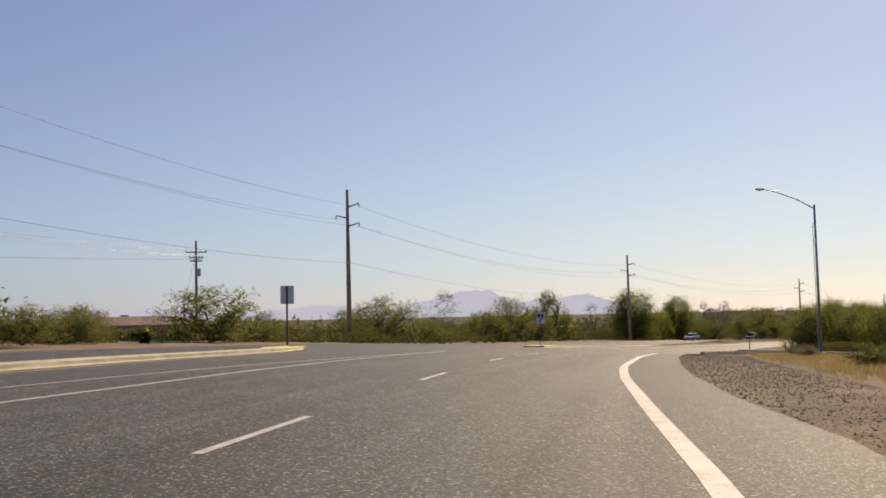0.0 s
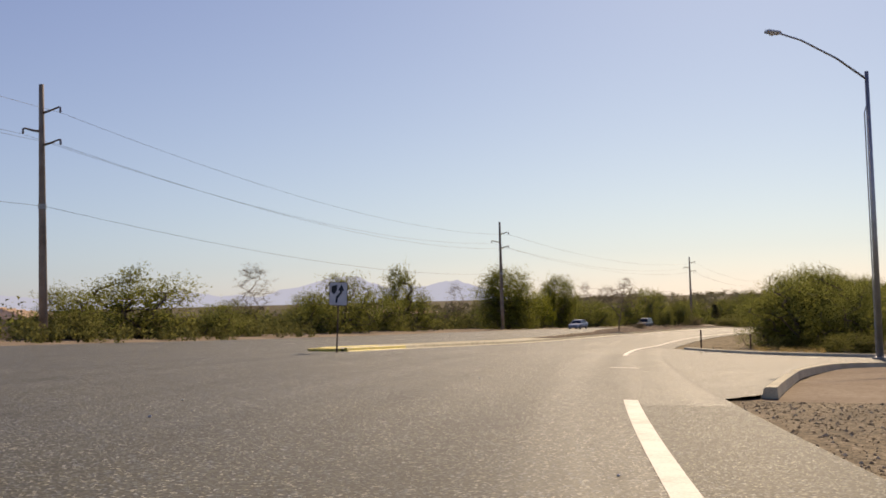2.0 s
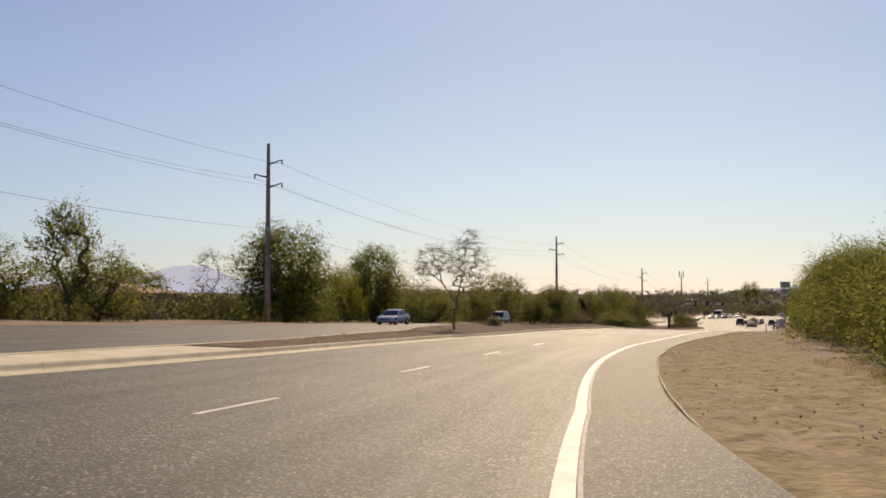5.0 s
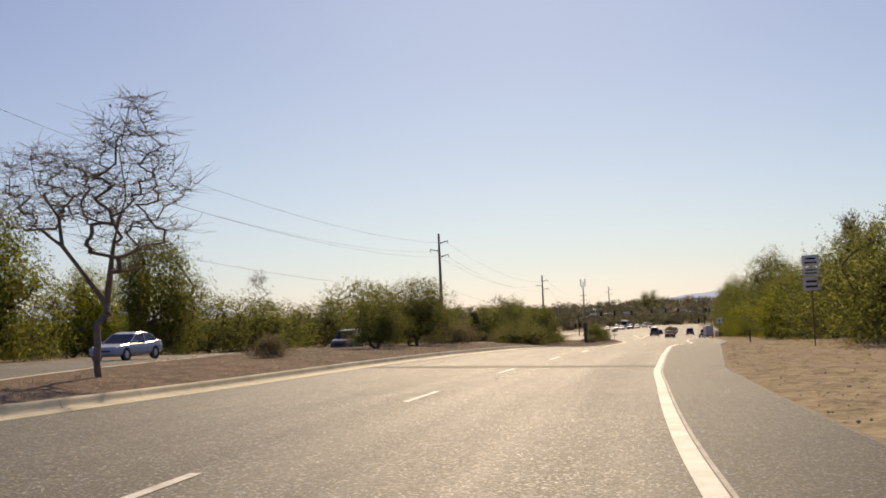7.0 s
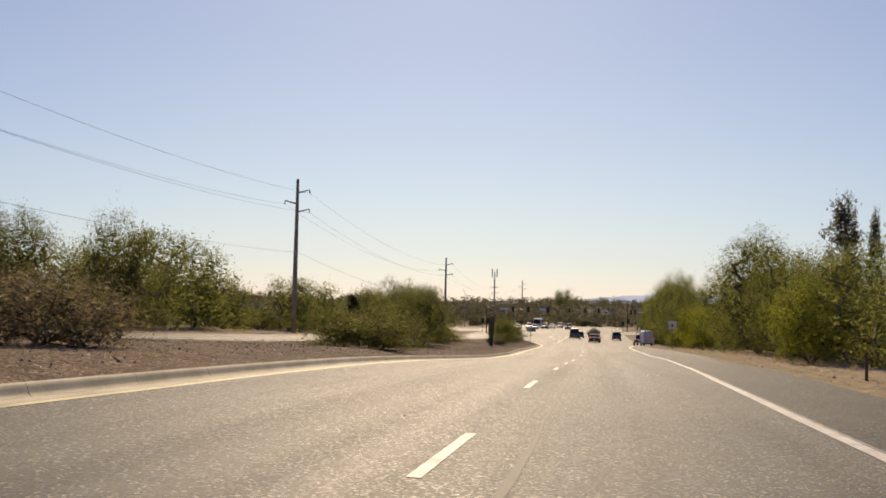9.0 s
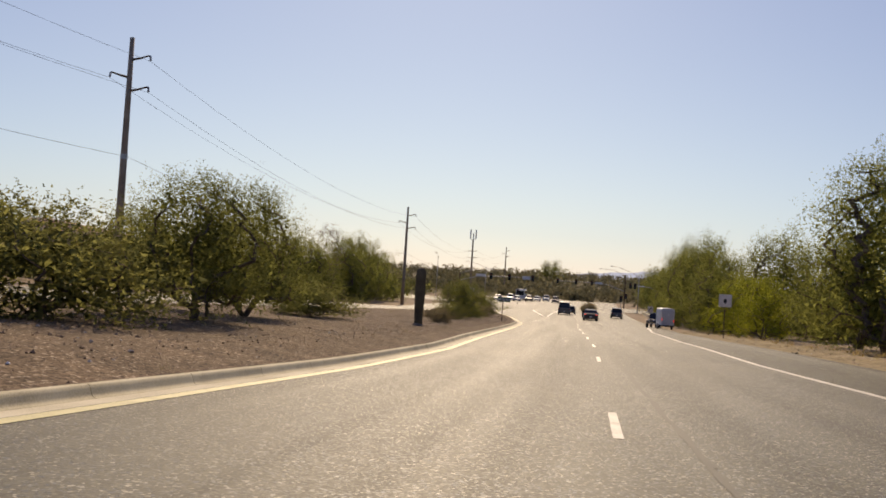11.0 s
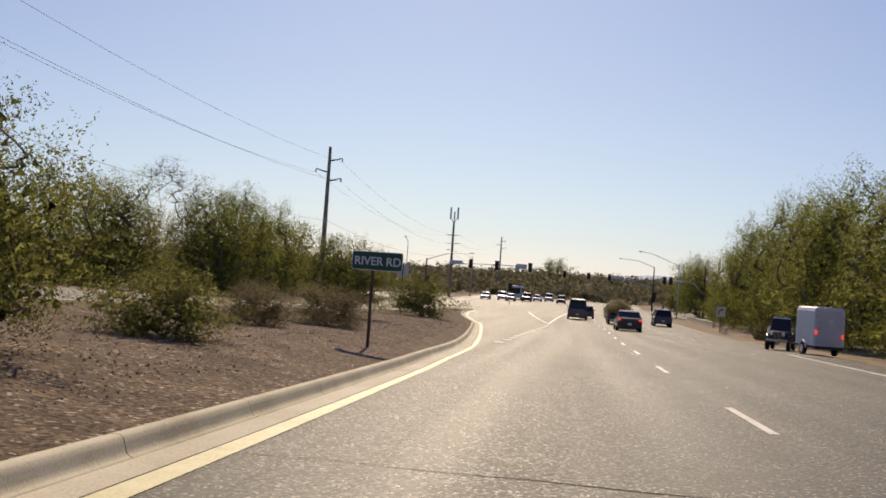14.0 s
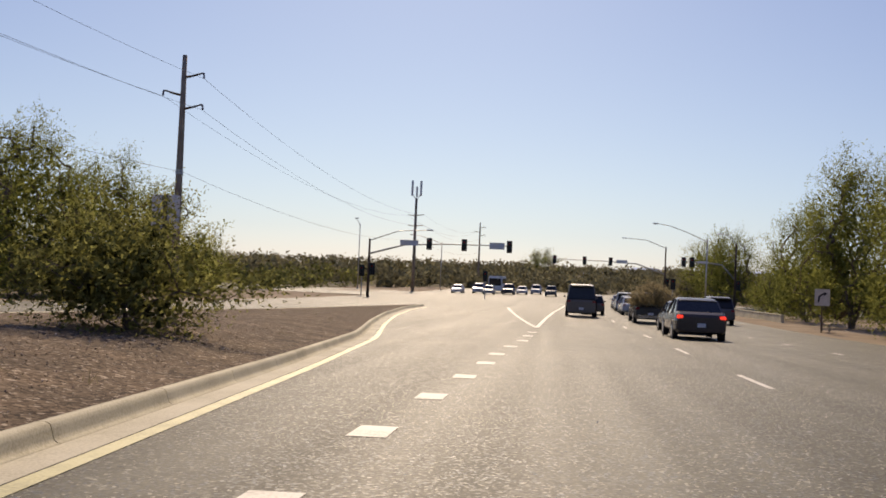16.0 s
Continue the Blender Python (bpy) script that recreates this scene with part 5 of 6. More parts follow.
# far side of the road, beyond the opposite lanes
plant("thicket", 100, -27.5, 2.6, 4.5)
plant("thicket", 111.5, -27.5, 2.4, 4)
plant("bush", 117.4, -28.5, 2.2, 3.5)
plant("thicket", 123, -33, 2.6, 4)
plant("thicket", 131.6, -38.1, 2.9, 3.5)
plant("thicket", 136.0, -30.2, 4.4, 8.0)
plant("bush", 146, -31, 2.0, 4.5)
plant("thicket", 156.6, -37.0, 3.4, 4.4)
plant("bush", 163, -38, 2.3, 4.5)
plant("bare", 215.6, -46.3, 8.2, 5.3)
plant("bush", 176, -37, 2.4, 4)
plant("thicket", 186.0, -38.5, 6.3, 9.6)
plant("thicket", 178, -39, 4.4, 6)
plant("thicket", 197.5, -38.5, 3.2, 5)
plant("thicket", 214.6, -48.4, 4.6, 6)
plant("bush", 203, -40, 2.2, 6)
plant("thicket", 239.6, -54.0, 5.6, 8.5)
plant("thicket", 217.6, -39.5, 5.4, 6.5)
plant("thicket", 225.6, -40, 7.5, 8.5)
plant("thicket", 233.0, -40, 6.6, 8.0)
plant("thin", 244.4, -42, 10.0, 6)
plant("thicket", 248.0, -42, 6.6, 7)
plant("bare", 274.1, -48.4, 7.8, 4.2)
plant("pepper", 273.8, -38.5, 10.9, 12.8)
plant("palo", 286.5, -37.4, 7.0, 6.0, words="bright green leafy tree between larger trees")
plant("pepper", 297.6, -38.5, 9.9, 9.4)
plant("thicket", 289.5, -41, 6.4, 7)
plant("thin", 297.5, -75.2, 7.8, 11.4)
plant("thicket", 309, -39, 5.6, 8)
plant("thicket", 318, -38, 6, 10)
plant("thicket", 329.7, -41, 5.7, 8)
plant("bare", 346.6, -50, 9.5, 4.5)
plant("thicket", 338, -38, 6.4, 8)
plant("thicket", 350, -37.3, 8.6, 10.5)
plant("thicket", 360.5, -37.2, 9.2, 9.6)
plant("thicket", 371, -38, 5.6, 7)
plant("thicket", 383, -38, 2.7, 8)
plant("thicket", 395, -37.5, 6.8, 9.5)
plant("thicket", 405.5, -37.3, 7.6, 10)
plant("hedge", 402.2, -32.0, 1.3, 2.8)
plant("hedge", 408.6, -32.0, 1.7, 3.6)
plant("hedge", 423.3, -32.0, 2.1, 3.2)
plant("juniper", 432.2, -37.5, 6.7, 3.4)
plant("thicket", 418, -40, 4.4, 7)
plant("thicket", 444.5, -37.5, 9.0, 8.5)
plant("bigtree", 453.5, -37.1, 9.3, 9)
plant("bare", 462.5, -37.1, 11.2, 5.8)
plant("bigtree", 472.5, -36.8, 11.0, 9.4)
plant("bigtree", 482, -36.8, 11.6, 9.6)
plant("bigtree", 493.5, -37, 11.2, 9.4)
plant("thicket", 503.5, -37, 9.3, 9)
plant("thicket", 514, -38, 6.0, 9)
# on the median
plant("baretree", 241.0, -8.8, 6.5, 5.3, turn=0)
plant("brush", 253.4, -9.4, 1.1, 1.3)
plant("medtree", 267.5, -9.7, 2.9, 3.6)
plant("medtree", 276.5, -10.0, 4.0, 4.9)
plant("brush", 284.5, -9.9, 1.9, 3.6)
plant("medtree", 291.0, -14.5, 3.6, 4.2)
plant("medtree", 297.5, -14.6, 4.4, 4.0)
plant("bush", 312.0, -9.7, 2.0, 4.8)
plant("brush", 326, -13.0, 2.0, 4.0)
plant("bush", 332.5, -12.9, 3.2, 5.0, words="large rounded olive shrub on gravel")
plant("medtree", 339.0, -11.6, 4.3, 5.4)
plant("medtree", 346.0, -12.4, 4.8, 5.6)
plant("bush", 354.0, -12.0, 1.8, 3.6)
plant("brush", 366.6, -8.0, 1.05, 1.2)
plant("brush", 376.2, -9.8, 0.8, 1.1)
plant("bush", 379.4, -8.9, 1.4, 1.8)
plant("medtree", 387.6, -9.1, 3.2, 3.8)
plant("bush", 393.6, -8.7, 1.3, 1.9)
plant("brush", 401.3, -9.6, 1.3, 1.6)
plant("brush", 406.0, -9.1, 1.45, 2.3)
plant("medtree", 418.0, -11.4, 3.25, 4.1)
plant("bush", 437.4, -11.0, 3.0, 3.5)
# right-hand side
plant("mesquite", 182.5, 15.8, 5.6, 7.4)
plant("mesquite", 189, 16.0, 6.0, 7.8)
plant("mesquite", 196, 16.4, 6.2, 7.8)
plant("mesquite", 206, 16.6, 6.4, 7.6)
plant("mesquite", 216, 17.4, 6.4, 7.4)
plant("mesquite", 174, 22.5, 5.0, 6.5)
plant("mesquite", 226, 18.4, 6.0, 7.2)
plant("bush", 180.1, 15.2, 1.3, 3.0)
plant("mesquite", 178.5, 19.0, 4.6, 5.6)
plant("mesquite", 185.6, 13.9, 4.3, 4.8)
plant("bush", 172, 17.5, 1.4, 3.4)
plant("bush", 129, 22.0, 1.3, 3.0)
plant("bush", 100, 13.4, 1.05, 2.2)
plant("brush", 118.5, 13.2, 0.9, 1.2)
plant("brush", 125.5, 13.0, 0.75, 1.0)
plant("bush", 120, 26.0, 1.6, 3.4)
plant("mesquite", 168, 31, 5.6, 7.5)
plant("mesquite", 184, 26, 6.4, 8.5)
plant("mesquite", 130, 38, 4.0, 7.0)
for s, d, h, w in ((240, 17.6, 6.6, 8.2), (251, 17.4, 7.4, 8.2), (264, 17.8, 7.6, 8.4), (279, 17.4, 7.8, 8.6), (290, 18, 8.0, 8.4), (302, 17.8, 7.8, 9), (316, 18, 7.6, 9), (331, 17.8, 7.4, 9)):
    plant("mesquite", s, d, h, w)
for s, d, h, w in ((345, 18, 8.4, 8.8), (359, 18, 10.2, 9.4), (376, 18.2, 12.8, 10.6), (389, 20, 9.6, 9), (419, 20.5, 11.6, 10), (433, 17.6, 8.0, 10.5), (445, 18.4, 10.8, 9.6), (455.5, 18, 13.3, 11)):
    plant("bigtree", s, d, h, w)
for s, d, h, w in ((467, 18.4, 13.6, 9), (479, 18, 13.9, 8), (496, 18, 12.8, 7.6)):
    plant("bigtree", s, d, h, w)
for s, d, h, w in ((511, 18.2, 10.6, 6.6), (523, 18.4, 6.9, 6), (570, 20, 11.5, 10), (612, 22, 11.5, 10)):
    plant("mesquite", s, d, h, w)
plant("palo", 398.4, 15.2, 5.4, 5.8)
plant("palo", 412.0, 15.2, 6.0, 7.6)
plant("palo", 333.5, 14.6, 5.6, 6.0)
plant("tall", 407, 34, 20.4, 6.0)
plant("tall", 399, 36, 17.6, 2.6)
plant("thicket", 942, -26.9, 14, 17, words="dark broad tree standing far beyond the crossing")


def cactus(s, d, h):
    """A single column, a little wider above its foot, with a domed tip and upright ribs."""
    root = empty("cactus", stand(s, d, mound(s, d) - 0.03) @ Matrix.Rotation(radians(-1), 4, "Y"), "tall single-column saguaro cactus on the gravel median", "cactus")

    def radius(u):
        r = 0.17 + 0.065 * min(1, u * 2.2) - 0.02 * max(0, u - 0.6)
        return r * math.sqrt(max(0.004, 1 - ((u - 0.88) / 0.12) ** 2)) if u > 0.88 else r

    us = [k / 18 for k in range(16)] + [0.9, 0.94, 0.97, 0.99, 1.0]
    part("column", tube([(0.05 * u, 0, h * u) for u in us], [radius(u) for u in us], 24), M_CACTUS, root, smooth=True)
    for k in range(18):
        a = 2 * math.pi * k / 18
        part("rib", tube([(0.05 * u + radius(u) * math.cos(a), radius(u) * math.sin(a), h * u) for u in us[:-1]], [0.022 * min(1, radius(u) / 0.16) for u in us[:-1]], 5), M_CACTUS, root, smooth=True)
    for k in range(3):
        a = 2.1 * k
        part("bloom_scar", tube([(0.05 + 0.06 * math.cos(a), 0.06 * math.sin(a), h - 0.02), (0.05 + 0.07 * math.cos(a), 0.07 * math.sin(a), h + 0.025)], [0.025, 0.012], 6), M_BARK, root)


cactus(361.0, -8.4, 2.8)


# ---- loose stones, dry grass, litter of the far brush ----
def stones(name, spots, label, lo, hi, material=None):
    """Small angular stones as one mesh."""
    base = bmesh.new()
    for v in ((1, 0, 0), (0, 1, 0), (-1, 0, 0), (0, -1, 0), (0.1, 0.1, 1), (0, 0, -1)):
        base.verts.new(v)
    base.verts.ensure_lookup_table()
    for k in range(4):
        base.faces.new([base.verts[n] for n in (k, (k + 1) % 4, 4)])
        base.faces.new([base.verts[n] for n in ((k + 1) % 4, k, 5)])
    base.verts.index_update()
    co = np.array([v.co for v in base.verts])
    fa = np.array([[v.index for v in f.verts] for f in base.faces])
    base.free()
    rnd = np.random.default_rng(len(spots))
    verts, faces = [], []
    for i, p in enumerate(spots):
        r = lo * (hi / lo) ** (rnd.uniform() ** 2.2)
        q = co * (1 + rnd.uniform(-0.25, 0.25, (len(co), 1))) * np.array([r, r * rnd.uniform(0.7, 1.2), r * rnd.uniform(0.45, 0.8)])
        a = rnd.uniform(0, 6.28)
        q = q @ np.array([[math.cos(a), -math.sin(a), 0], [math.sin(a), math.cos(a), 0], [0, 0, 1]]) + np.array(p)
        verts.append(q)
        faces.append(fa + len(co) * i)
    ob = mesh_of(name, np.concatenate(verts).tolist(), np.concatenate(faces).tolist(), material or M_STONE)
    tagged(ob, label, "stones", kind="stuff")


def scatter(n, s0, s1, lo, hi, up, seed):
    rnd = random.Random(seed)
    f = lambda g, s: g(s) if callable(g) else g
    out = []
    for _ in range(n):
        s = rnd.uniform(s0, s1)
        a, b = f(lo, s), f(hi, s)
        d = rnd.uniform(a, b)
        out.append(tuple(at(s, d, up(s, d) if callable(up) else up)))
    return out


stones("gravel", scatter(9000, 345, 446, lambda s: max(opp_near(s), yellow_at(s) - 6.5), lambda s: kerb_back(s) - 0.1, mound, 1), "loose reddish-brown gravel on the median", 0.009, 0.032)
stones("gravel", scatter(8000, 346, 440, lambda s: kerb_back(s) - 3.2, lambda s: kerb_back(s) - 0.03, lambda s, d: mound(s, d) + 0.006, 61), "fine reddish-brown gravel along the kerb", 0.007, 0.022)
stones("gravel", scatter(3500, 262, 345, lambda s: yellow_at(s) - 8, lambda s: kerb_back(s) - 0.1, mound, 2), "loose reddish-brown gravel on the median", 0.018, 0.055)
stones("gravel", scatter(9000, 66, 126, lambda s: pave_at(s) + 0.05, lambda s: pave_at(s) + 3.6, -0.04, 3), "crushed grey-brown stone on the shoulder", 0.010, 0.042, M_CLOD)
stones("stones", scatter(3600, 188, 300, lambda s: pave_at(s) + 0.15, 13.5, lambda s, d: rutted(s, d) + 0.004, 4), "scattered stones and clods on the sandy shoulder", 0.010, 0.045, M_CLOD)
stones("stones", scatter(900, 160, 190, 8.5, 15, 0.0, 9), "scattered stones and clods on the dirt corner", 0.015, 0.09, M_CLOD)
stones("stones", scatter(500, 300, 420, lambda s: pave_at(s) + 0.2, 13.5, -0.04, 6), "scattered stones and clods on the sandy shoulder", 0.02, 0.12, M_CLOD)


M_LITTER = mat("pale_litter", 0.7, base=(0.75, 0.72, 0.66), bump=0.0)
stones("litter", scatter(60, 66, 300, -8.5, 5.0, 0.012, 51) + scatter(40, 345, 450, -6.0, 7.5, 0.012, 52), "pale scraps and pebbles lying on the road", 0.012, 0.035, M_LITTER)
stones("litter", scatter(60, 190, 420, lambda s: pave_at(s) + 0.5, 13.5, 0.0, 53) + scatter(90, 262, 440, lambda s: yellow_at(s) - 6, lambda s: kerb_back(s) - 0.2, mound, 54), "pale scraps of litter on the soil beside the road", 0.02, 0.06, M_LITTER)
stones("leaf_litter", scatter(120, 356, 378, lambda s: yellow_at(s) - 0.30, lambda s: yellow_at(s) - 0.15, 0.008, 55), "dark dead leaves gathered in the gutter", 0.008, 0.026, M_BARK)


def grass(spots, label, size, count, material, seed):
    ob = leaf_cloud("dry_grass", [list(p) for p in spots], [size * 0.4] * len(spots), [count] * len(spots), size, material, np.random.default_rng(seed), None, -1.6, 0.07, 0.5)
    tagged(ob, label, "grass", kind="stuff")


grass(scatter(1700, 84, 128, 10.4, 22, 0.05, 21), "yellow dry grass on the roadside", 0.19, 24, M_STRAW, 1)
grass(scatter(500, 100, 145, 20, 36, 0.1, 22), "yellow dry grass on the roadside", 0.34, 22, M_STRAW, 2)
grass(scatter(260, 165, 215, 12, 16, 0.06, 23), "sparse dry weeds on the dirt corner", 0.24, 16, M_STRAW, 3)
grass(scatter(220, 230, 420, 12.2, 15.5, 0.05, 24), "sparse dry weeds along the thicket", 0.24, 16, M_STRAW, 4)
grass(scatter(260, 205, 460, lambda s: opp_near(s) + 0.3, lambda s: kerb_back(s) - 0.4, mound, 25), "sparse dry weeds on the median", 0.16, 12, M_LEAF["dry"], 5)


def far_brush(n, s0, s1, bands, hlo, hhi, seed, label, leaf="mesquite", per=126, size=0.0):
    """Desert brush too far off to tell apart: heaps of leaves as one mesh."""
    rnd = np.random.default_rng(seed)
    cs, sp, cn = [], [], []
    for _ in range(n):
        s = rnd.uniform(s0, s1)
        a, b = bands[rnd.integers(len(bands))]
        h = rnd.uniform(hlo, hhi)
        off = rnd.uniform(a, b)
        p = at(s, off)
        h *= 0.75 + 0.35 * (noise.noise(Vector((p.x * 0.02, p.y * 0.02, seed))) + 0.45)
        if 140 < s < 215 and off < -45:
            h = min(h, 1.9)
        if 385 < s < 425 and -60 < off < -38:
            h = min(h, 2.4)
        yard = (s - 126) * 0.86 + 30 + off
        if 95 < s < 200 and abs(yard) < 8 and off < -30:
            h = min(h, 1.0)
        for k in range(7):
            cs.append([p.x + rnd.normal() * h * 0.5, p.y + rnd.normal() * h * 0.5, p.z + h * rnd.uniform(0.02, 0.8)])
            sp.append(h * 0.17)
            cn.append(per // 7)
    ob = leaf_cloud("far_brush", cs, sp, cn, size or 0.8 * hhi / 5, M_LEAF[leaf], rnd, None, 0.1, 0.75, 0.8, (-0.35, -0.5, 0.8))
    tagged(ob, label, "brush", kind="stuff")


far_brush(300, 90, 520, [(-110, -50), (-75, -46)], 2.0, 4.6, 31, "dense olive desert brush beyond the far roadway", "mesquite", 240, 0.42)
far_brush(260, 95, 335, [(-64, -41), (-48, -37)], 1.7, 3.9, 39, "olive-brown desert scrub between the roadside trees", "bush", 196, 0.27)
far_brush(170, 20, 130, [(-70, -30)], 1.6, 3.2, 36, "dense olive desert brush beyond the far roadway", "bush", 210, 0.36)
far_brush(170, 95, 540, [(24, 60), (24, 34)], 3.0, 6.5, 32, "dense olive thicket behind the roadside trees", "mesquite", 300, 0.50)
far_brush(520, 600, 1000, [(-220, -34), (-80, -34), (18, 200), (18, 60)], 3.0, 6.5, 33, "distant tree line beyond the crossing", "far", 140, 0.9)
far_brush(260, 640, 760, [(-140, 90), (-34, 20)], 2.5, 4.5, 38, "low brush where the road bends out of sight", "far", 112, 0.7)
far_brush(90, 88, 205, [(-36, -29.5)], 0.9, 1.9, 41, "low olive-brown scrub along the far roadway", "bush", 150, 0.20)
far_brush(120, 335, 520, [(-50, -40)], 2.0, 4.2, 40, "olive-brown desert scrub between the roadside trees", "bush", 210, 0.27)
far_brush(150, 520, 620, [(-120, -42), (26, 90)], 3.0, 5.5, 34, "brush round the signal crossing", "bush", 200, 0.55)
far_brush(700, 720, 1300, [(-400, -60), (-60, 60), (40, 400)], 4.0, 8.0, 35, "distant tree line beyond the crossing", "far", 63)
far_brush(300, 250, 900, [(-420, -110)], 4.0, 7.0, 37, "distant tree line far across the plain", "far", 98)


# ---- distant mountains ----
def ridge(yaw0, yaw1, peaks, far, seed, label):
    """A far range as a solid ridge; peaks: bearing to the right and height in metres."""
    verts, faces = [], []
    n = 150
    xs, ys = [p[0] for p in peaks], [p[1] for p in peaks]
    for i in range(n + 1):
        b = yaw0 + (yaw1 - yaw0) * i / n
        h = float(np.interp(b, xs, ys))
        h *= 1 + 0.16 * noise.noise(Vector((b * 0.9, seed, 0))) + 0.08 * noise.noise(Vector((b * 3.1, seed, 4)))
        a = radians(b)
        for k, (out, up) in enumerate(((-250, -40), (-120, h * 0.45 - 10), (0, h), (260, -40))):
            r = far + out + (40 * noise.noise(Vector((b * 2, k, seed))) if k in (1,) else 0)
            verts.append((r * math.sin(a), r * math.cos(a), up))
        if i:
            j = 4 * i
            faces += [(j - 4 + k, j + k, j + k + 1, j - 3 + k) for k in range(3)]
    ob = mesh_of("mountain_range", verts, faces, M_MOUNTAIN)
    tagged(ob, label, "mountains", kind="structure")


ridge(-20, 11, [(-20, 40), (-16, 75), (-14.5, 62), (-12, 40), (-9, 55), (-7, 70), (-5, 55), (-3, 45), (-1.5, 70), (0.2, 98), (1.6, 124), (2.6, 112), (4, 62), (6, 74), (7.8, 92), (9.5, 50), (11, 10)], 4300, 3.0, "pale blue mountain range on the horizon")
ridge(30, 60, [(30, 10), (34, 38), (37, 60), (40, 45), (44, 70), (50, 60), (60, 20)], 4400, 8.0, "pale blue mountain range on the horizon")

# ---- houses and walls beyond the far roadway ----


def tiled_roof(root, w, l, z, rise=1.9, over=0.5):
    """A hipped roof with rows of clay tiles."""
    bm = bmesh.new()
    hw, hl = w / 2 + over, l / 2 + over
    rl = max(0.2, hl - hw)
    a = [bm.verts.new(v) for v in ((-hw, -hl, z), (hw, -hl, z), (hw, hl, z), (-hw, hl, z), (0, -rl, z + rise), (0, rl, z + rise))]
    for f in ((0, 1, 4), (1, 2, 5, 4), (2, 3, 5), (3, 0, 4, 5), (3, 2, 1, 0)):
        bm.faces.new([a[k] for k in f])
    roof = part("roof", bm, M_TILE, root, "red clay tile roof")
    rows = 9
    for side in (-1, 1):
        for k in range(rows):
            u = k / rows
            y = hl + (rl - hl) * u
            x = side * (hw * (1 - u))
            zz = z + rise * u + 0.05
            part("batten", tube([(x, -y, zz), (x, y, zz)], 0.11, 6), M_TILE, roof)
    for side in (-1, 1):
        for k in range(rows):
            u = k / rows
            y = side * (hl + (rl - hl) * u)
            x = hw * (1 - u)
            part("batten", tube([(-x, y, z + rise * u + 0.05), (x, y, z + rise * u + 0.05)], 0.11, 6), M_TILE, roof)
    return roof


def house(s, d, w, l, h, turn, label, chimney=False, rise=1.6):
    root = empty("house", stand(s, d, -0.1, turn), label, "house")
    part("wall", boxed((0, 0, h / 2), (w, l, h)), M_STUCCO, root)
    tiled_roof(root, w, l, h, rise)
    for x in (-w * 0.3, w * 0.05, w * 0.3):
        wd = part("window", boxed((x, -l / 2 - 0.02, h * 0.55), (1.2, 0.08, 1.1), 0.01), M_SIGNBACK, root)
        part("pane", boxed((x, -l / 2 - 0.07, h * 0.55), (1.0, 0.02, 0.9)), M_GLASS, wd)
    part("window", boxed((w / 2 + 0.02, 0, h * 0.55), (0.08, 1.4, 1.1), 0.01), M_GLASS, root)
    if chimney:
        ch = part("chimney", boxed((w * 0.2, 0, h + 1.1), (0.9, 0.9, 2.4), 0.03), M_STUCCO, root)
        part("cap", boxed((w * 0.2, 0, h + 2.35), (1.15, 1.15, 0.18), 0.02), M_STUCCO, ch)


def garden_wall(s0, d0, s1, d1, h, label):
    a, b = at(s0, d0), at(s1, d1)
    n = max(1, round((b - a).length / 4))
    root = empty("garden_wall", Matrix.Identity(4), label, "wall", kind="structure")
    ang = math.degrees(math.atan2(b.y - a.y, b.x - a.x))
    for i in range(n):
        p = a.lerp(b, (i + 0.5) / n)
        g = level(s0 + (s1 - s0) * (i + 0.5) / n, d0 + (d1 - d0) * (i + 0.5) / n)
        bm = boxed((0, 0, h / 2 - 0.2), ((b - a).length / n - 0.01, 0.2, h + 0.4), 0.01)
        box(bm, (0, 0, h + 0.03), ((b - a).length / n - 0.01, 0.28, 0.08), 0.01)
        ob = part("wall_panel", bm, M_STUCCO, root)
        ob.matrix_basis = pose(p.x, p.y, g, 0, 0, ang)


house(173, -66.5, 9, 18, 2.5, -57, "low tan stucco house with a pinkish tile roof behind brush", rise=1.15)
house(196, -98, 16, 11, 2.7, 20, "low tan stucco house with a red tile roof", True)
house(214, -84, 16, 11, 2.6, 12, "low tan stucco house with a red tile roof")
house(272, -63, 18, 11, 3.0, 10, "tan stucco house with an orange tile roof behind a wall")
house(422, -61, 20, 12, 4.8, 10, "tan stucco house with a pale tile roof")
house(455, -56, 16, 12, 3.4, 8, "tan stucco house behind the roadside trees")
house(330, -92, 18, 11, 3.0, 30, "tan stucco house among desert trees")
garden_wall(248, -50, 300, -50, 2.5, "tan stucco garden wall behind the far roadway")
garden_wall(185, -58, 230, -62, 1.8, "tan stucco garden wall behind the brush")
garden_wall(335, -46, 410, -43, 2.0, "tan stucco garden wall behind the trees")

# ---- vehicles ----


def loft(sections, bm=None):
    """Closed skin over cross-sections of equal length; flat caps."""
    bm = bm or bmesh.new()
    rings = [[bm.verts.new(p) for p in sec] for sec in sections]
    n = len(rings[0])
    for a, b in zip(rings, rings[1:]):
        for k in range(n):
            bm.faces.new((a[k], a[(k + 1) % n], b[(k + 1) % n], b[k]))
    bm.faces.new(rings[0][::-1])
    bm.faces.new(rings[-1])
    bmesh.ops.recalc_face_normals(bm, faces=bm.faces)
    return bm


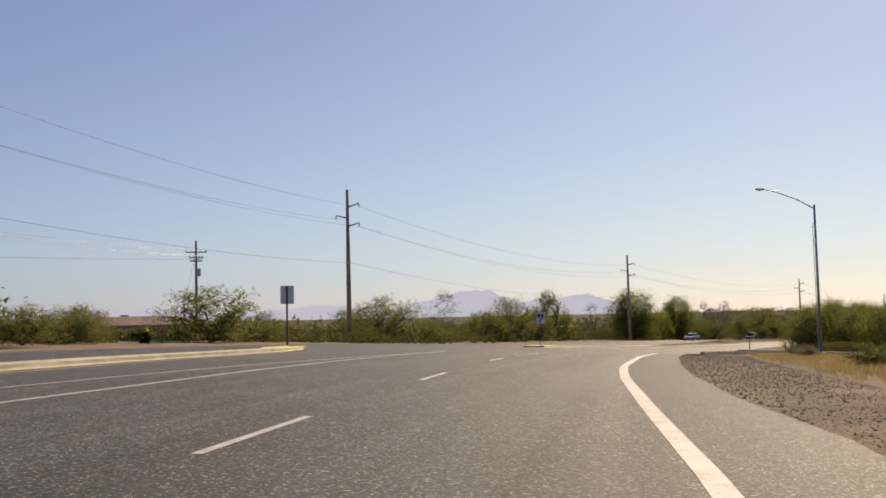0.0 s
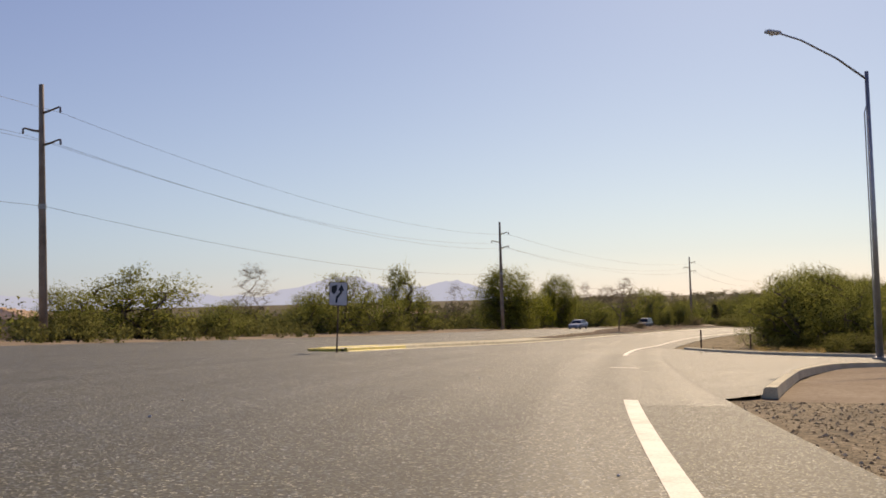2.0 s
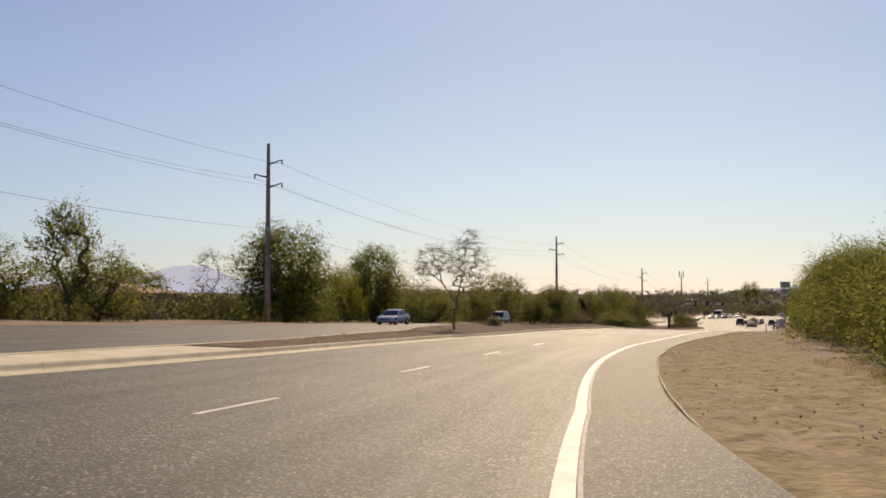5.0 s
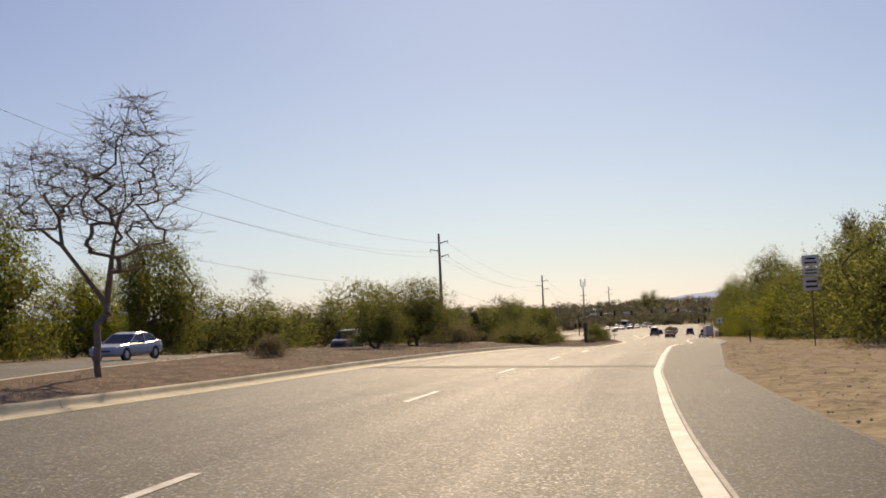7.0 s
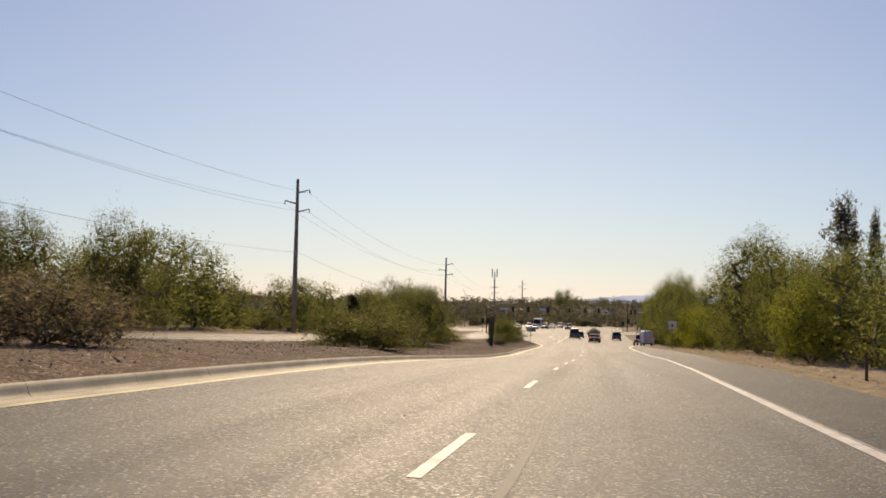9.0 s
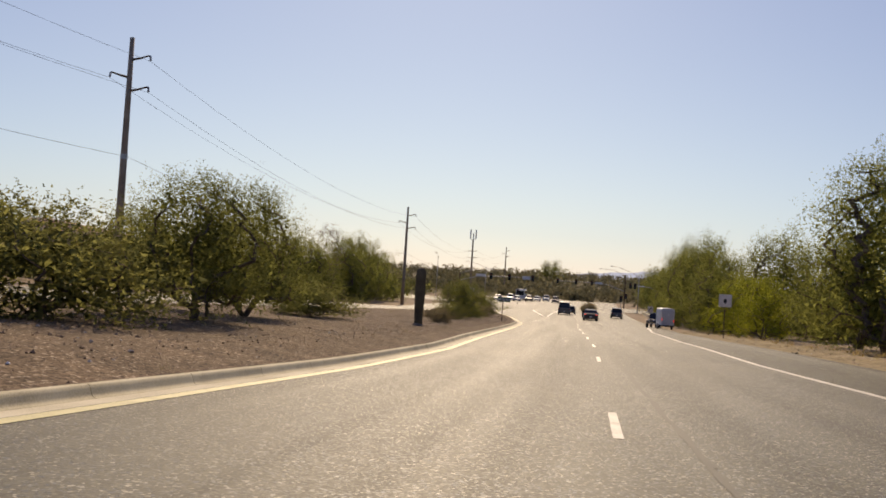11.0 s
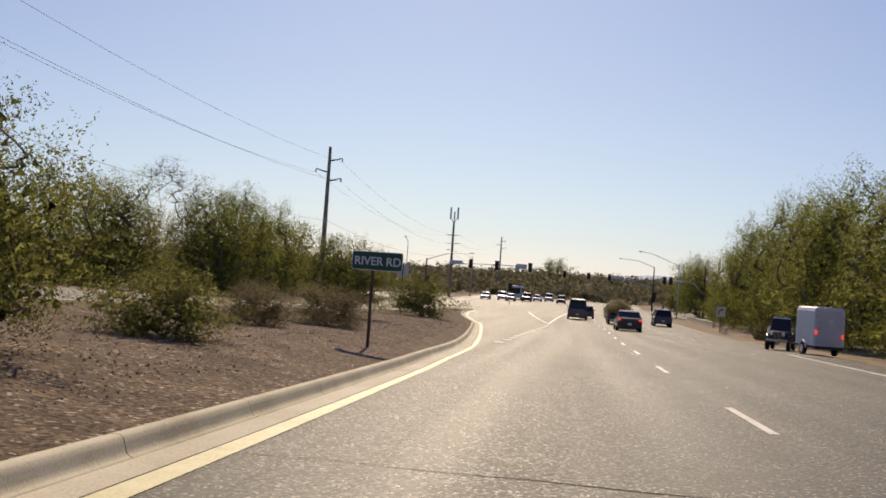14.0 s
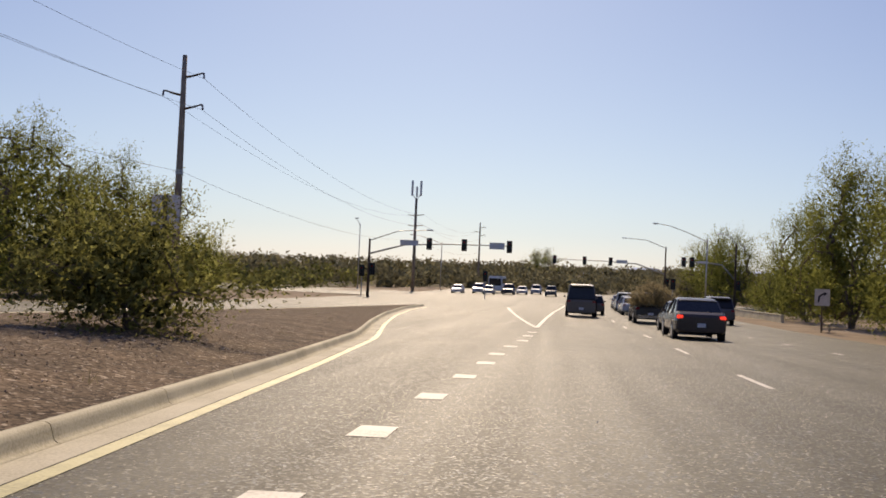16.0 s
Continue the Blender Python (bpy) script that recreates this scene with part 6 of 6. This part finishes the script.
def wheel(root, x, y, r, w=0.22):
    side = math.copysign(1, x)
    ty = part("wheel", tube([(x - side * w / 2, y, r), (x - side * w / 2 * 0.8, y, r), (x + side * w / 2 * 0.8, y, r), (x + side * w / 2, y, r)], [r * 0.9, r, r, r * 0.9], 20), M_TYRE, root, "black tyre", smooth=False)
    part("rim", tube([(x + side * w * 0.5, y, r), (x + side * (w * 0.5 + 0.012), y, r)], [r * 0.62, r * 0.55], 16), M_RIM, ty, "alloy rim")


CARS = {
    # length, width, height, belt, bonnet, windscreen foot and top, rear glass top and foot, boot height, wheel radius
    "sedan": (4.75, 1.82, 1.45, 0.93, 0.88, 1.35, 2.15, 3.55, 4.25, 1.02, 0.33),
    "suv": (4.7, 1.88, 1.80, 1.12, 1.08, 1.25, 1.85, 4.30, 4.58, 1.14, 0.38),
    "hatch": (4.3, 1.78, 1.52, 0.98, 0.95, 1.10, 1.90, 3.75, 4.18, 1.02, 0.32),
    "saloon": (4.9, 2.0, 1.60, 1.02, 0.96, 1.40, 2.20, 3.65, 4.40, 1.12, 0.36),
    "van": (5.1, 2.15, 2.25, 1.30, 1.22, 1.05, 1.60, 4.80, 5.02, 1.30, 0.40),
    "pickup": (5.6, 1.95, 1.85, 1.15, 1.12, 1.55, 2.15, 3.45, 3.65, 1.15, 0.40),
}


def car(kind, s, d, color, label, toward=False, lights=False, turn=0.0, rough=0.25, top=None):
    """A car with its nose along local -y of the loft; toward: it faces the camera's start."""
    L, W, H, belt, bonnet, wf, wt, rt, rf, boot, wr = CARS[kind]
    root = empty("car" if kind != "pickup" else "pickup_truck", stand(s, d, 0.0, (180 if toward else 0) + turn), label, "car" if kind != "pickup" else "truck", "cars on the road")
    body = paint("car_paint", color, rough)
    y = lambda q: L / 2 - q
    hw = W / 2

    def section(q, top, w, low=0.28):
        return [(-w * 0.88, y(q), low), (-w, y(q), low + 0.14), (-w, y(q), (low + top) / 2 + 0.08), (-w * 0.95, y(q), top - 0.05), (-w * 0.86, y(q), top), (w * 0.86, y(q), top), (w * 0.95, y(q), top - 0.05), (w, y(q), (low + top) / 2 + 0.08), (w, y(q), low + 0.14), (w * 0.88, y(q), low)]

    tail = boot if kind != "pickup" else 1.12
    secs = [section(0.0, bonnet * 0.72, hw * 0.80, 0.36), section(0.10, bonnet * 0.86, hw * 0.90, 0.26), section(0.45, bonnet * 0.95, hw * 0.98), section(wf, bonnet + 0.03, hw), section((wt + rt) / 2, belt, hw), section(rf, tail, hw), section(L - 0.25, tail - 0.01, hw * 0.97), section(L - 0.06, tail - 0.09, hw * 0.93, 0.34), section(L, tail - 0.2, hw * 0.88, 0.42)]
    part("body", loft(secs), body, root)
    iw, tw = hw * 0.90, hw * 0.74
    roof_z = H
    lowz = belt - 0.03
    cab = [[(-iw, y(wf), lowz), (-iw, y(wf), lowz + 0.01), (iw, y(wf), lowz + 0.01), (iw, y(wf), lowz)],
           [(-iw, y(wt), lowz), (-tw, y(wt), roof_z - 0.06), (tw, y(wt), roof_z - 0.06), (iw, y(wt), lowz)],
           [(-iw, y((wt + rt) / 2), lowz), (-tw, y((wt + rt) / 2), roof_z - 0.01), (tw, y((wt + rt) / 2), roof_z - 0.01), (iw, y((wt + rt) / 2), lowz)],
           [(-iw, y(rt), lowz), (-tw, y(rt), roof_z - 0.05), (tw, y(rt), roof_z - 0.05), (iw, y(rt), lowz)],
           [(-iw, y(rf), lowz), (-iw * 0.98, y(rf), lowz + 0.01), (iw * 0.98, y(rf), lowz + 0.01), (iw, y(rf), lowz)]]
    part("glasshouse", loft(cab), M_GLASS, root, "dark tinted glass")
    rows = [(wt - 0.06, roof_z - 0.07), (wt + 0.2, roof_z - 0.01), ((wt + rt) / 2, roof_z + 0.03), (rt - 0.2, roof_z), (rt + 0.06, roof_z - 0.06)]
    part("roof", loft([[(-tw - 0.03, y(q), z - 0.05), (-tw * 0.9, y(q), z + 0.02), (tw * 0.9, y(q), z + 0.02), (tw + 0.03, y(q), z - 0.05)] for q, z in rows]), paint("pale_roof_paint", top, 0.4) if top else body, root)
    for sx in (-1, 1):
        for (qa, za, xa), (qb, zb, xb) in (((wf, lowz, iw), (wt, roof_z - 0.06, tw)), ((rf, lowz, iw), (rt, roof_z - 0.05, tw)), (((wt + rt) / 2, lowz, iw), ((wt + rt) / 2, roof_z - 0.04, tw))):
            part("pillar", tube([(sx * (xa + 0.005), y(qa), za), (sx * (xb + 0.01), y(qb), zb)], 0.04, 6), body, root)
        part("mirror", boxed((sx * (hw + 0.09), y(wf + 0.3), belt + 0.06), (0.17, 0.10, 0.13), 0.03), body, root)
        part("headlight", boxed((sx * hw * 0.68, y(0.10), bonnet * 0.72), (hw * 0.38, 0.16, 0.14), 0.03), M_LENS, root)
        part("tail_light", boxed((sx * hw * 0.80, y(L - 0.05), tail - 0.20), (hw * 0.26, 0.12, 0.15), 0.03), M_LAMPON if lights else M_RED, root, "red tail lamp")
        for q in (0.85, L - 0.95):
            wheel(root, sx * (hw - 0.10), y(q), wr)
            part("wheel_arch", tube([(sx * (hw - 0.03), y(q), wr), (sx * (hw + 0.006), y(q), wr)], wr * 1.16, 18), M_BLACK, root)
    part("bumper", boxed((0, y(0.03), 0.45), (W * 0.84, 0.16, 0.22), 0.06), M_BLACK if kind == "pickup" else body, root)
    part("bumper", boxed((0, y(L - 0.02), 0.48), (W * 0.88, 0.16, 0.24), 0.06), M_CHROME if kind == "pickup" else body, root)
    part("number_plate", boxed((0, y(L + 0.07), 0.62 if kind != "sedan" else 0.74), (0.32, 0.02, 0.16)), M_SIGNWHITE, root)
    part("grille", boxed((0, y(-0.005), bonnet * 0.58), (W * 0.5, 0.05, 0.16), 0.02), M_BLACK, root)
    if kind == "pickup":
        part("bed", boxed((0, y(4.62), 1.13), (W * 0.82, 1.75, 0.03)), M_BLACK, root)
    if kind in ("suv", "van"):
        part("spoiler", boxed((0, y(rt + 0.2), roof_z - 0.05), (W * 0.7, 0.3, 0.05), 0.02), body, root)
    return root


def trailer(s, d):
    """A small enclosed trailer with a rounded roof, seen from behind."""
    root = empty("cargo_trailer", stand(s, d, 0, 8), "white enclosed cargo trailer parked on the shoulder", "trailer")
    white = paint("trailer_white", (0.70, 0.68, 0.65), 0.45)
    sec = lambda q, w, z: [(-w, q, 0.50), (-w, q, z - 0.22), (-w * 0.93, q, z - 0.06), (-w * 0.72, q, z), (w * 0.72, q, z), (w * 0.93, q, z - 0.06), (w, q, z - 0.22), (w, q, 0.50)]
    part("body", loft([sec(-1.30, 0.74, 2.36), (sec(-1.25, 0.77, 2.42)), sec(1.1, 0.77, 2.42), sec(1.3, 0.70, 2.20)]), white, root)
    door = part("door", boxed((0, -1.315, 1.42), (1.30, 0.03, 1.66), 0.01), paint("trailer_door", (0.60, 0.585, 0.56), 0.5), root)
    part("badge", tube([(0.05, -1.335, 1.72), (0.05, -1.345, 1.72)], 0.13, 16), M_SIGNBACK, door)
    part("latch", boxed((-0.5, -1.34, 1.30), (0.05, 0.03, 0.34), 0.008), M_CHROME, door)
    for x in (-0.66, 0.66):
        part("hinge", boxed((x, -1.325, 1.95), (0.05, 0.03, 0.10), 0.006), M_STEEL, door)
    part("frame", boxed((0, 0.2, 0.45), (1.40, 3.1, 0.10), 0.02), M_BLACK, root)
    part("bumper", boxed((0, -1.36, 0.42), (1.46, 0.08, 0.12), 0.02), M_BLACK, root)
    part("drawbar", tube([(0, 1.5, 0.46), (0, 2.6, 0.46)], 0.05, 8), M_BLACK, root)
    for sx in (-1, 1):
        wheel(root, sx * 0.80, -0.1, 0.31, 0.18)
        part("fender", tube([(sx * 0.84, -0.1 + 0.42 * math.cos(a), 0.31 + 0.42 * math.sin(a)) for a in (0.2, 0.8, 1.57, 2.3, 2.95)], 0.05, 6), white, root)
        part("tail_light", boxed((sx * 0.66, -1.33, 1.18 if sx < 0 else 1.02), (0.09, 0.05, 0.22), 0.01), M_LAMPON, root)


trailer(431.8, 10.1)


def utility_cart(s, d, turn):
    """A small open cart facing back along the road: tub, bonnet, sloping screen, roll bar, bare wheels."""
    root = empty("utility_cart", stand(s, d, 0, 180 + turn) @ Matrix.Diagonal((0.80, 0.82, 1.02, 1)), "small dark blue open cart with bright trim by a trailer", "utility cart")
    blue = paint("cart_blue", (0.035, 0.042, 0.075), 0.35)
    part("tub", loft([[(-0.72, q, 0.48), (-0.76, q, 0.62), (-0.76, q, z), (0.76, q, z), (0.76, q, 0.62), (0.72, q, 0.48)] for q, z in ((-1.6, 0.98), (-0.9, 1.0), (-0.2, 0.86), (0.35, 0.90), (0.5, 1.02))]), blue, root)
    part("bonnet", loft([[(-w, q, 0.62), (-w, q, z), (-w * 0.8, q, z + 0.07), (w * 0.8, q, z + 0.07), (w, q, z), (w, q, 0.62)] for q, w, z in ((0.5, 0.68, 1.0), (1.1, 0.62, 0.98), (1.62, 0.54, 0.94))]), blue, root)
    grille = part("grille", boxed((0, 1.64, 0.82), (0.96, 0.05, 0.34), 0.02), M_BLACK, root)
    for k in range(7):
        part("bar", boxed((-0.27 + 0.09 * k, 1.675, 0.82), (0.025, 0.02, 0.28)), M_CHROME, grille)
    part("bumper", boxed((0, 1.76, 0.56), (1.5, 0.12, 0.14), 0.04), M_CHROME, root, "bright steel bumper")
    for sx in (-1, 1):
        part("headlight", tube([(sx * 0.40, 1.62, 0.90), (sx * 0.40, 1.70, 0.90)], [0.11, 0.10], 14), M_LENS, root)
        part("screen_post", tube([(sx * 0.66, 0.46, 1.0), (sx * 0.62, 0.10, 1.72)], 0.03, 6), M_BLACK, root)
        part("tail_light", boxed((sx * 0.62, -1.62, 0.86), (0.12, 0.05, 0.14), 0.02), M_LAMPON, root)
        seat = part("seat", boxed((sx * 0.34, -0.35, 0.95), (0.46, 0.5, 0.14), 0.04), M_BLACK, root)
        part("backrest", boxed((sx * 0.34, -0.62, 1.22), (0.46, 0.14, 0.52), 0.05, (12, 0, 0)), M_BLACK, seat)
        part("mirror", boxed((sx * 0.80, 0.36, 1.24), (0.14, 0.05, 0.16), 0.02), M_CHROME, root)
        for q in (1.12, -1.05):
            wheel(root, sx * 0.70, q, 0.37, 0.24)
            part("fender", tube([(sx * 0.72, q + 0.48 * math.cos(a), 0.37 + 0.48 * math.sin(a)) for a in (0.3, 0.9, 1.57, 2.2, 2.85)], 0.05, 6), blue, root)
    part("screen_frame", tube([(-0.62, 0.10, 1.72), (0.62, 0.10, 1.72)], 0.035, 6), M_CHROME, root)
    part("windscreen", loft([[(-0.62, y0, z0), (0.62, y0, z0), (0.62, y0 + 0.012, z0), (-0.62, y0 + 0.012, z0)] for y0, z0 in ((0.45, 1.04), (0.11, 1.70))]), M_GLASS, root)
    part("steering_wheel", tube([(-0.34 + 0.19 * math.cos(a), 0.12 - 0.08 * math.sin(a), 1.12 + 0.17 * math.sin(a)) for a in (k * math.pi / 6 for k in range(13))], 0.018, 5), M_BLACK, root)
    part("roll_bar", tube([(-0.66, -0.95, 0.95), (-0.62, -0.95, 1.62), (-0.5, -0.95, 1.74), (0.5, -0.95, 1.74), (0.62, -0.95, 1.62), (0.66, -0.95, 0.95)], 0.035, 8), M_BLACK, root)
    part("spare_wheel", tube([(0, -1.66, 0.92), (0, -1.86, 0.92)], 0.36, 18), M_TYRE, root)


def brush_load(s, d):
    """Cut branches heaped over a truck's bed."""
    rnd = np.random.default_rng(91)
    base = at(s, d, 1.16)
    v = centre(s)[1]
    spots = []
    for _ in range(90):
        a, b, c = rnd.uniform(-1.15, 1.15), rnd.uniform(-1.5, 1.3), rnd.uniform(0, 1) ** 1.3
        keep = math.sqrt(max(0.05, 1 - (a / 1.25) ** 2))
        spots.append([base.x + a * v[1] + b * v[0], base.y - a * v[0] + b * v[1], base.z + 1.25 * c * keep])
    ob = leaf_cloud("brush_pile", spots, [0.16] * len(spots), [70] * len(spots), 0.12, M_LEAF["dry"], rnd, None, 0.2, 0.5, 0.9)
    tagged(ob, "heap of cut olive-brown branches on a truck bed", "branches", kind="stuff")


utility_cart(437.2, 9.35, -20)
car("saloon", 462.2, 2.5, (0.085, 0.062, 0.050), "dark brown-grey sedan waiting in the queue with brake lamps lit", lights=True)
car("sedan", 470.0, 3.0, (0.06, 0.06, 0.07), "dark grey sedan waiting ahead of another sedan")
car("pickup", 485.5, 2.75, (0.06, 0.055, 0.05), "dark pickup truck in the queue, its bed heaped with branches")
brush_load(483.6, 2.75)
car("van", 493.6, -1.25, (0.22, 0.165, 0.125), "grey boxy van with a pale roof in the queue", top=(0.62, 0.60, 0.56))
car("hatch", 502.5, -0.2, (0.12, 0.10, 0.085), "dark hatchback waiting beside a sport utility")
car("suv", 490.5, 7.7, (0.14, 0.13, 0.125), "grey sport utility in the turn lane")
for s, d, kind, color, label in ((506, 3.1, "sedan", (0.7, 0.7, 0.68), "white sedan waiting in the queue"), (513, 3.2, "hatch", (0.3, 0.3, 0.31), "silver hatchback waiting in the queue"), (520, 3.2, "suv", (0.65, 0.65, 0.62), "white sport utility waiting in the queue"), (527, 3.3, "sedan", (0.08, 0.08, 0.09), "dark sedan waiting in the queue"), (534, 3.3, "sedan", (0.5, 0.5, 0.5), "silver sedan waiting in the queue")):
    car(kind, s, d, color, label)
for s, d, kind, color, label in ((590, -21.2, "sedan", (0.75, 0.75, 0.73), "white sedan facing the crossing"), (595, -18.2, "suv", (0.7, 0.7, 0.7), "white sport utility facing the crossing"), (590, -16, "hatch", (0.4, 0.42, 0.45), "silver hatchback facing the crossing"), (597, -13.2, "pickup", (0.06, 0.06, 0.08), "dark pickup facing the crossing"), (605, -11.4, "sedan", (0.7, 0.7, 0.69), "white sedan facing the crossing"), (612, -9.2, "suv", (0.6, 0.6, 0.6), "silver sport utility facing the crossing"), (598, -6.0, "suv", (0.12, 0.1, 0.1), "dark sport utility crossing the junction")):
    car(kind, s, d, color, label, toward=True)
car("sedan", 268.5, -24.0, (0.42, 0.45, 0.50), "silver-blue sedan on the opposite roadway", toward=True)
car("suv", 304, -23.5, (0.10, 0.10, 0.11), "dark sport utility on the opposite roadway", toward=True)


def bus(s, d):
    root = empty("bus", stand(s, d, 0, 180), "white bus facing the crossing behind the cars", "bus")
    part("body", boxed((0, 0, 1.75), (2.5, 10, 2.7), 0.15), paint("bus_white", (0.72, 0.72, 0.70), 0.4), root)
    part("windscreen", boxed((0, 5.0, 2.0), (2.2, 0.06, 1.3), 0.02), M_GLASS, root)
    for x in (-1.26, 1.26):
        for k in range(6):
            part("window", boxed((x, -4 + 1.5 * k, 2.2), (0.03, 1.25, 0.9), 0.01), M_GLASS, root)
        for yy in (3.3, -3.2):
            wheel(root, x * 0.88, yy, 0.48, 0.28)


bus(612, -16.5)


def bench(s, d, turn, width, label):
    """A street bench: boards for seat and back on short steel legs."""
    root = empty("bench", stand(s, d, 0.0, turn), label, "bench")
    for k in range(3):
        part("seat_board", boxed((0, -0.16 + 0.16 * k, 0.46), (width, 0.14, 0.05), 0.012), M_BENCH, root)
    for z in (0.66, 0.84):
        part("back_board", boxed((0, 0.30, z), (width, 0.05, 0.14), 0.012), M_BENCH, root)
    for k in range(4):
        x = (k / 3 - 0.5) * width * 0.9
        part("leg", tube([(x, -0.2, 0), (x, -0.2, 0.44)], 0.03, 6), M_STEEL, root)
        part("leg", tube([(x, 0.26, 0), (x, 0.26, 0.44), (x, 0.34, 0.92)], 0.03, 6), M_STEEL, root)


M_BENCH = mat("weathered_bench_board", 0.8, base=(0.36, 0.27, 0.19), scale=2, fine=30, bump=0.2)
bench(484.3, 13.4, 74, 2.4, "weathered wooden bench on steel legs beside the road")
low = empty("low_wall", Matrix.Identity(4), "low pale concrete wall beside the road", "wall", kind="structure")
pts = [at(505 + 4.1 * k, 15.0) for k in range(9)]
for a, b in zip(pts, pts[1:]):
    seg = boxed((0, 0, 0.2), ((b - a).length - 0.015, 0.25, 0.7), 0.03)
    box(seg, (0, 0, 0.57), ((b - a).length - 0.015, 0.32, 0.08), 0.02)
    ob = part("wall_panel", seg, M_CONCRETE, low)
    mid = (a + b) / 2
    ob.matrix_basis = pose(mid.x, mid.y, mid.z, 0, 0, math.degrees(math.atan2(b.y - a.y, b.x - a.x)))
plant("hedge", 461.5, 14.2, 1.5, 2.6)
plant("hedge", 466.0, 14.4, 1.7, 3.0)
cabinet = part("utility_cabinet", boxed((0, 0, 0.6), (0.75, 0.6, 1.3), 0.03), M_SIGNBACK)
cabinet.matrix_basis = stand(457.2, 12.9, 0, 4)
tagged(cabinet, "grey metal utility cabinet beside the hedge", "cabinet")
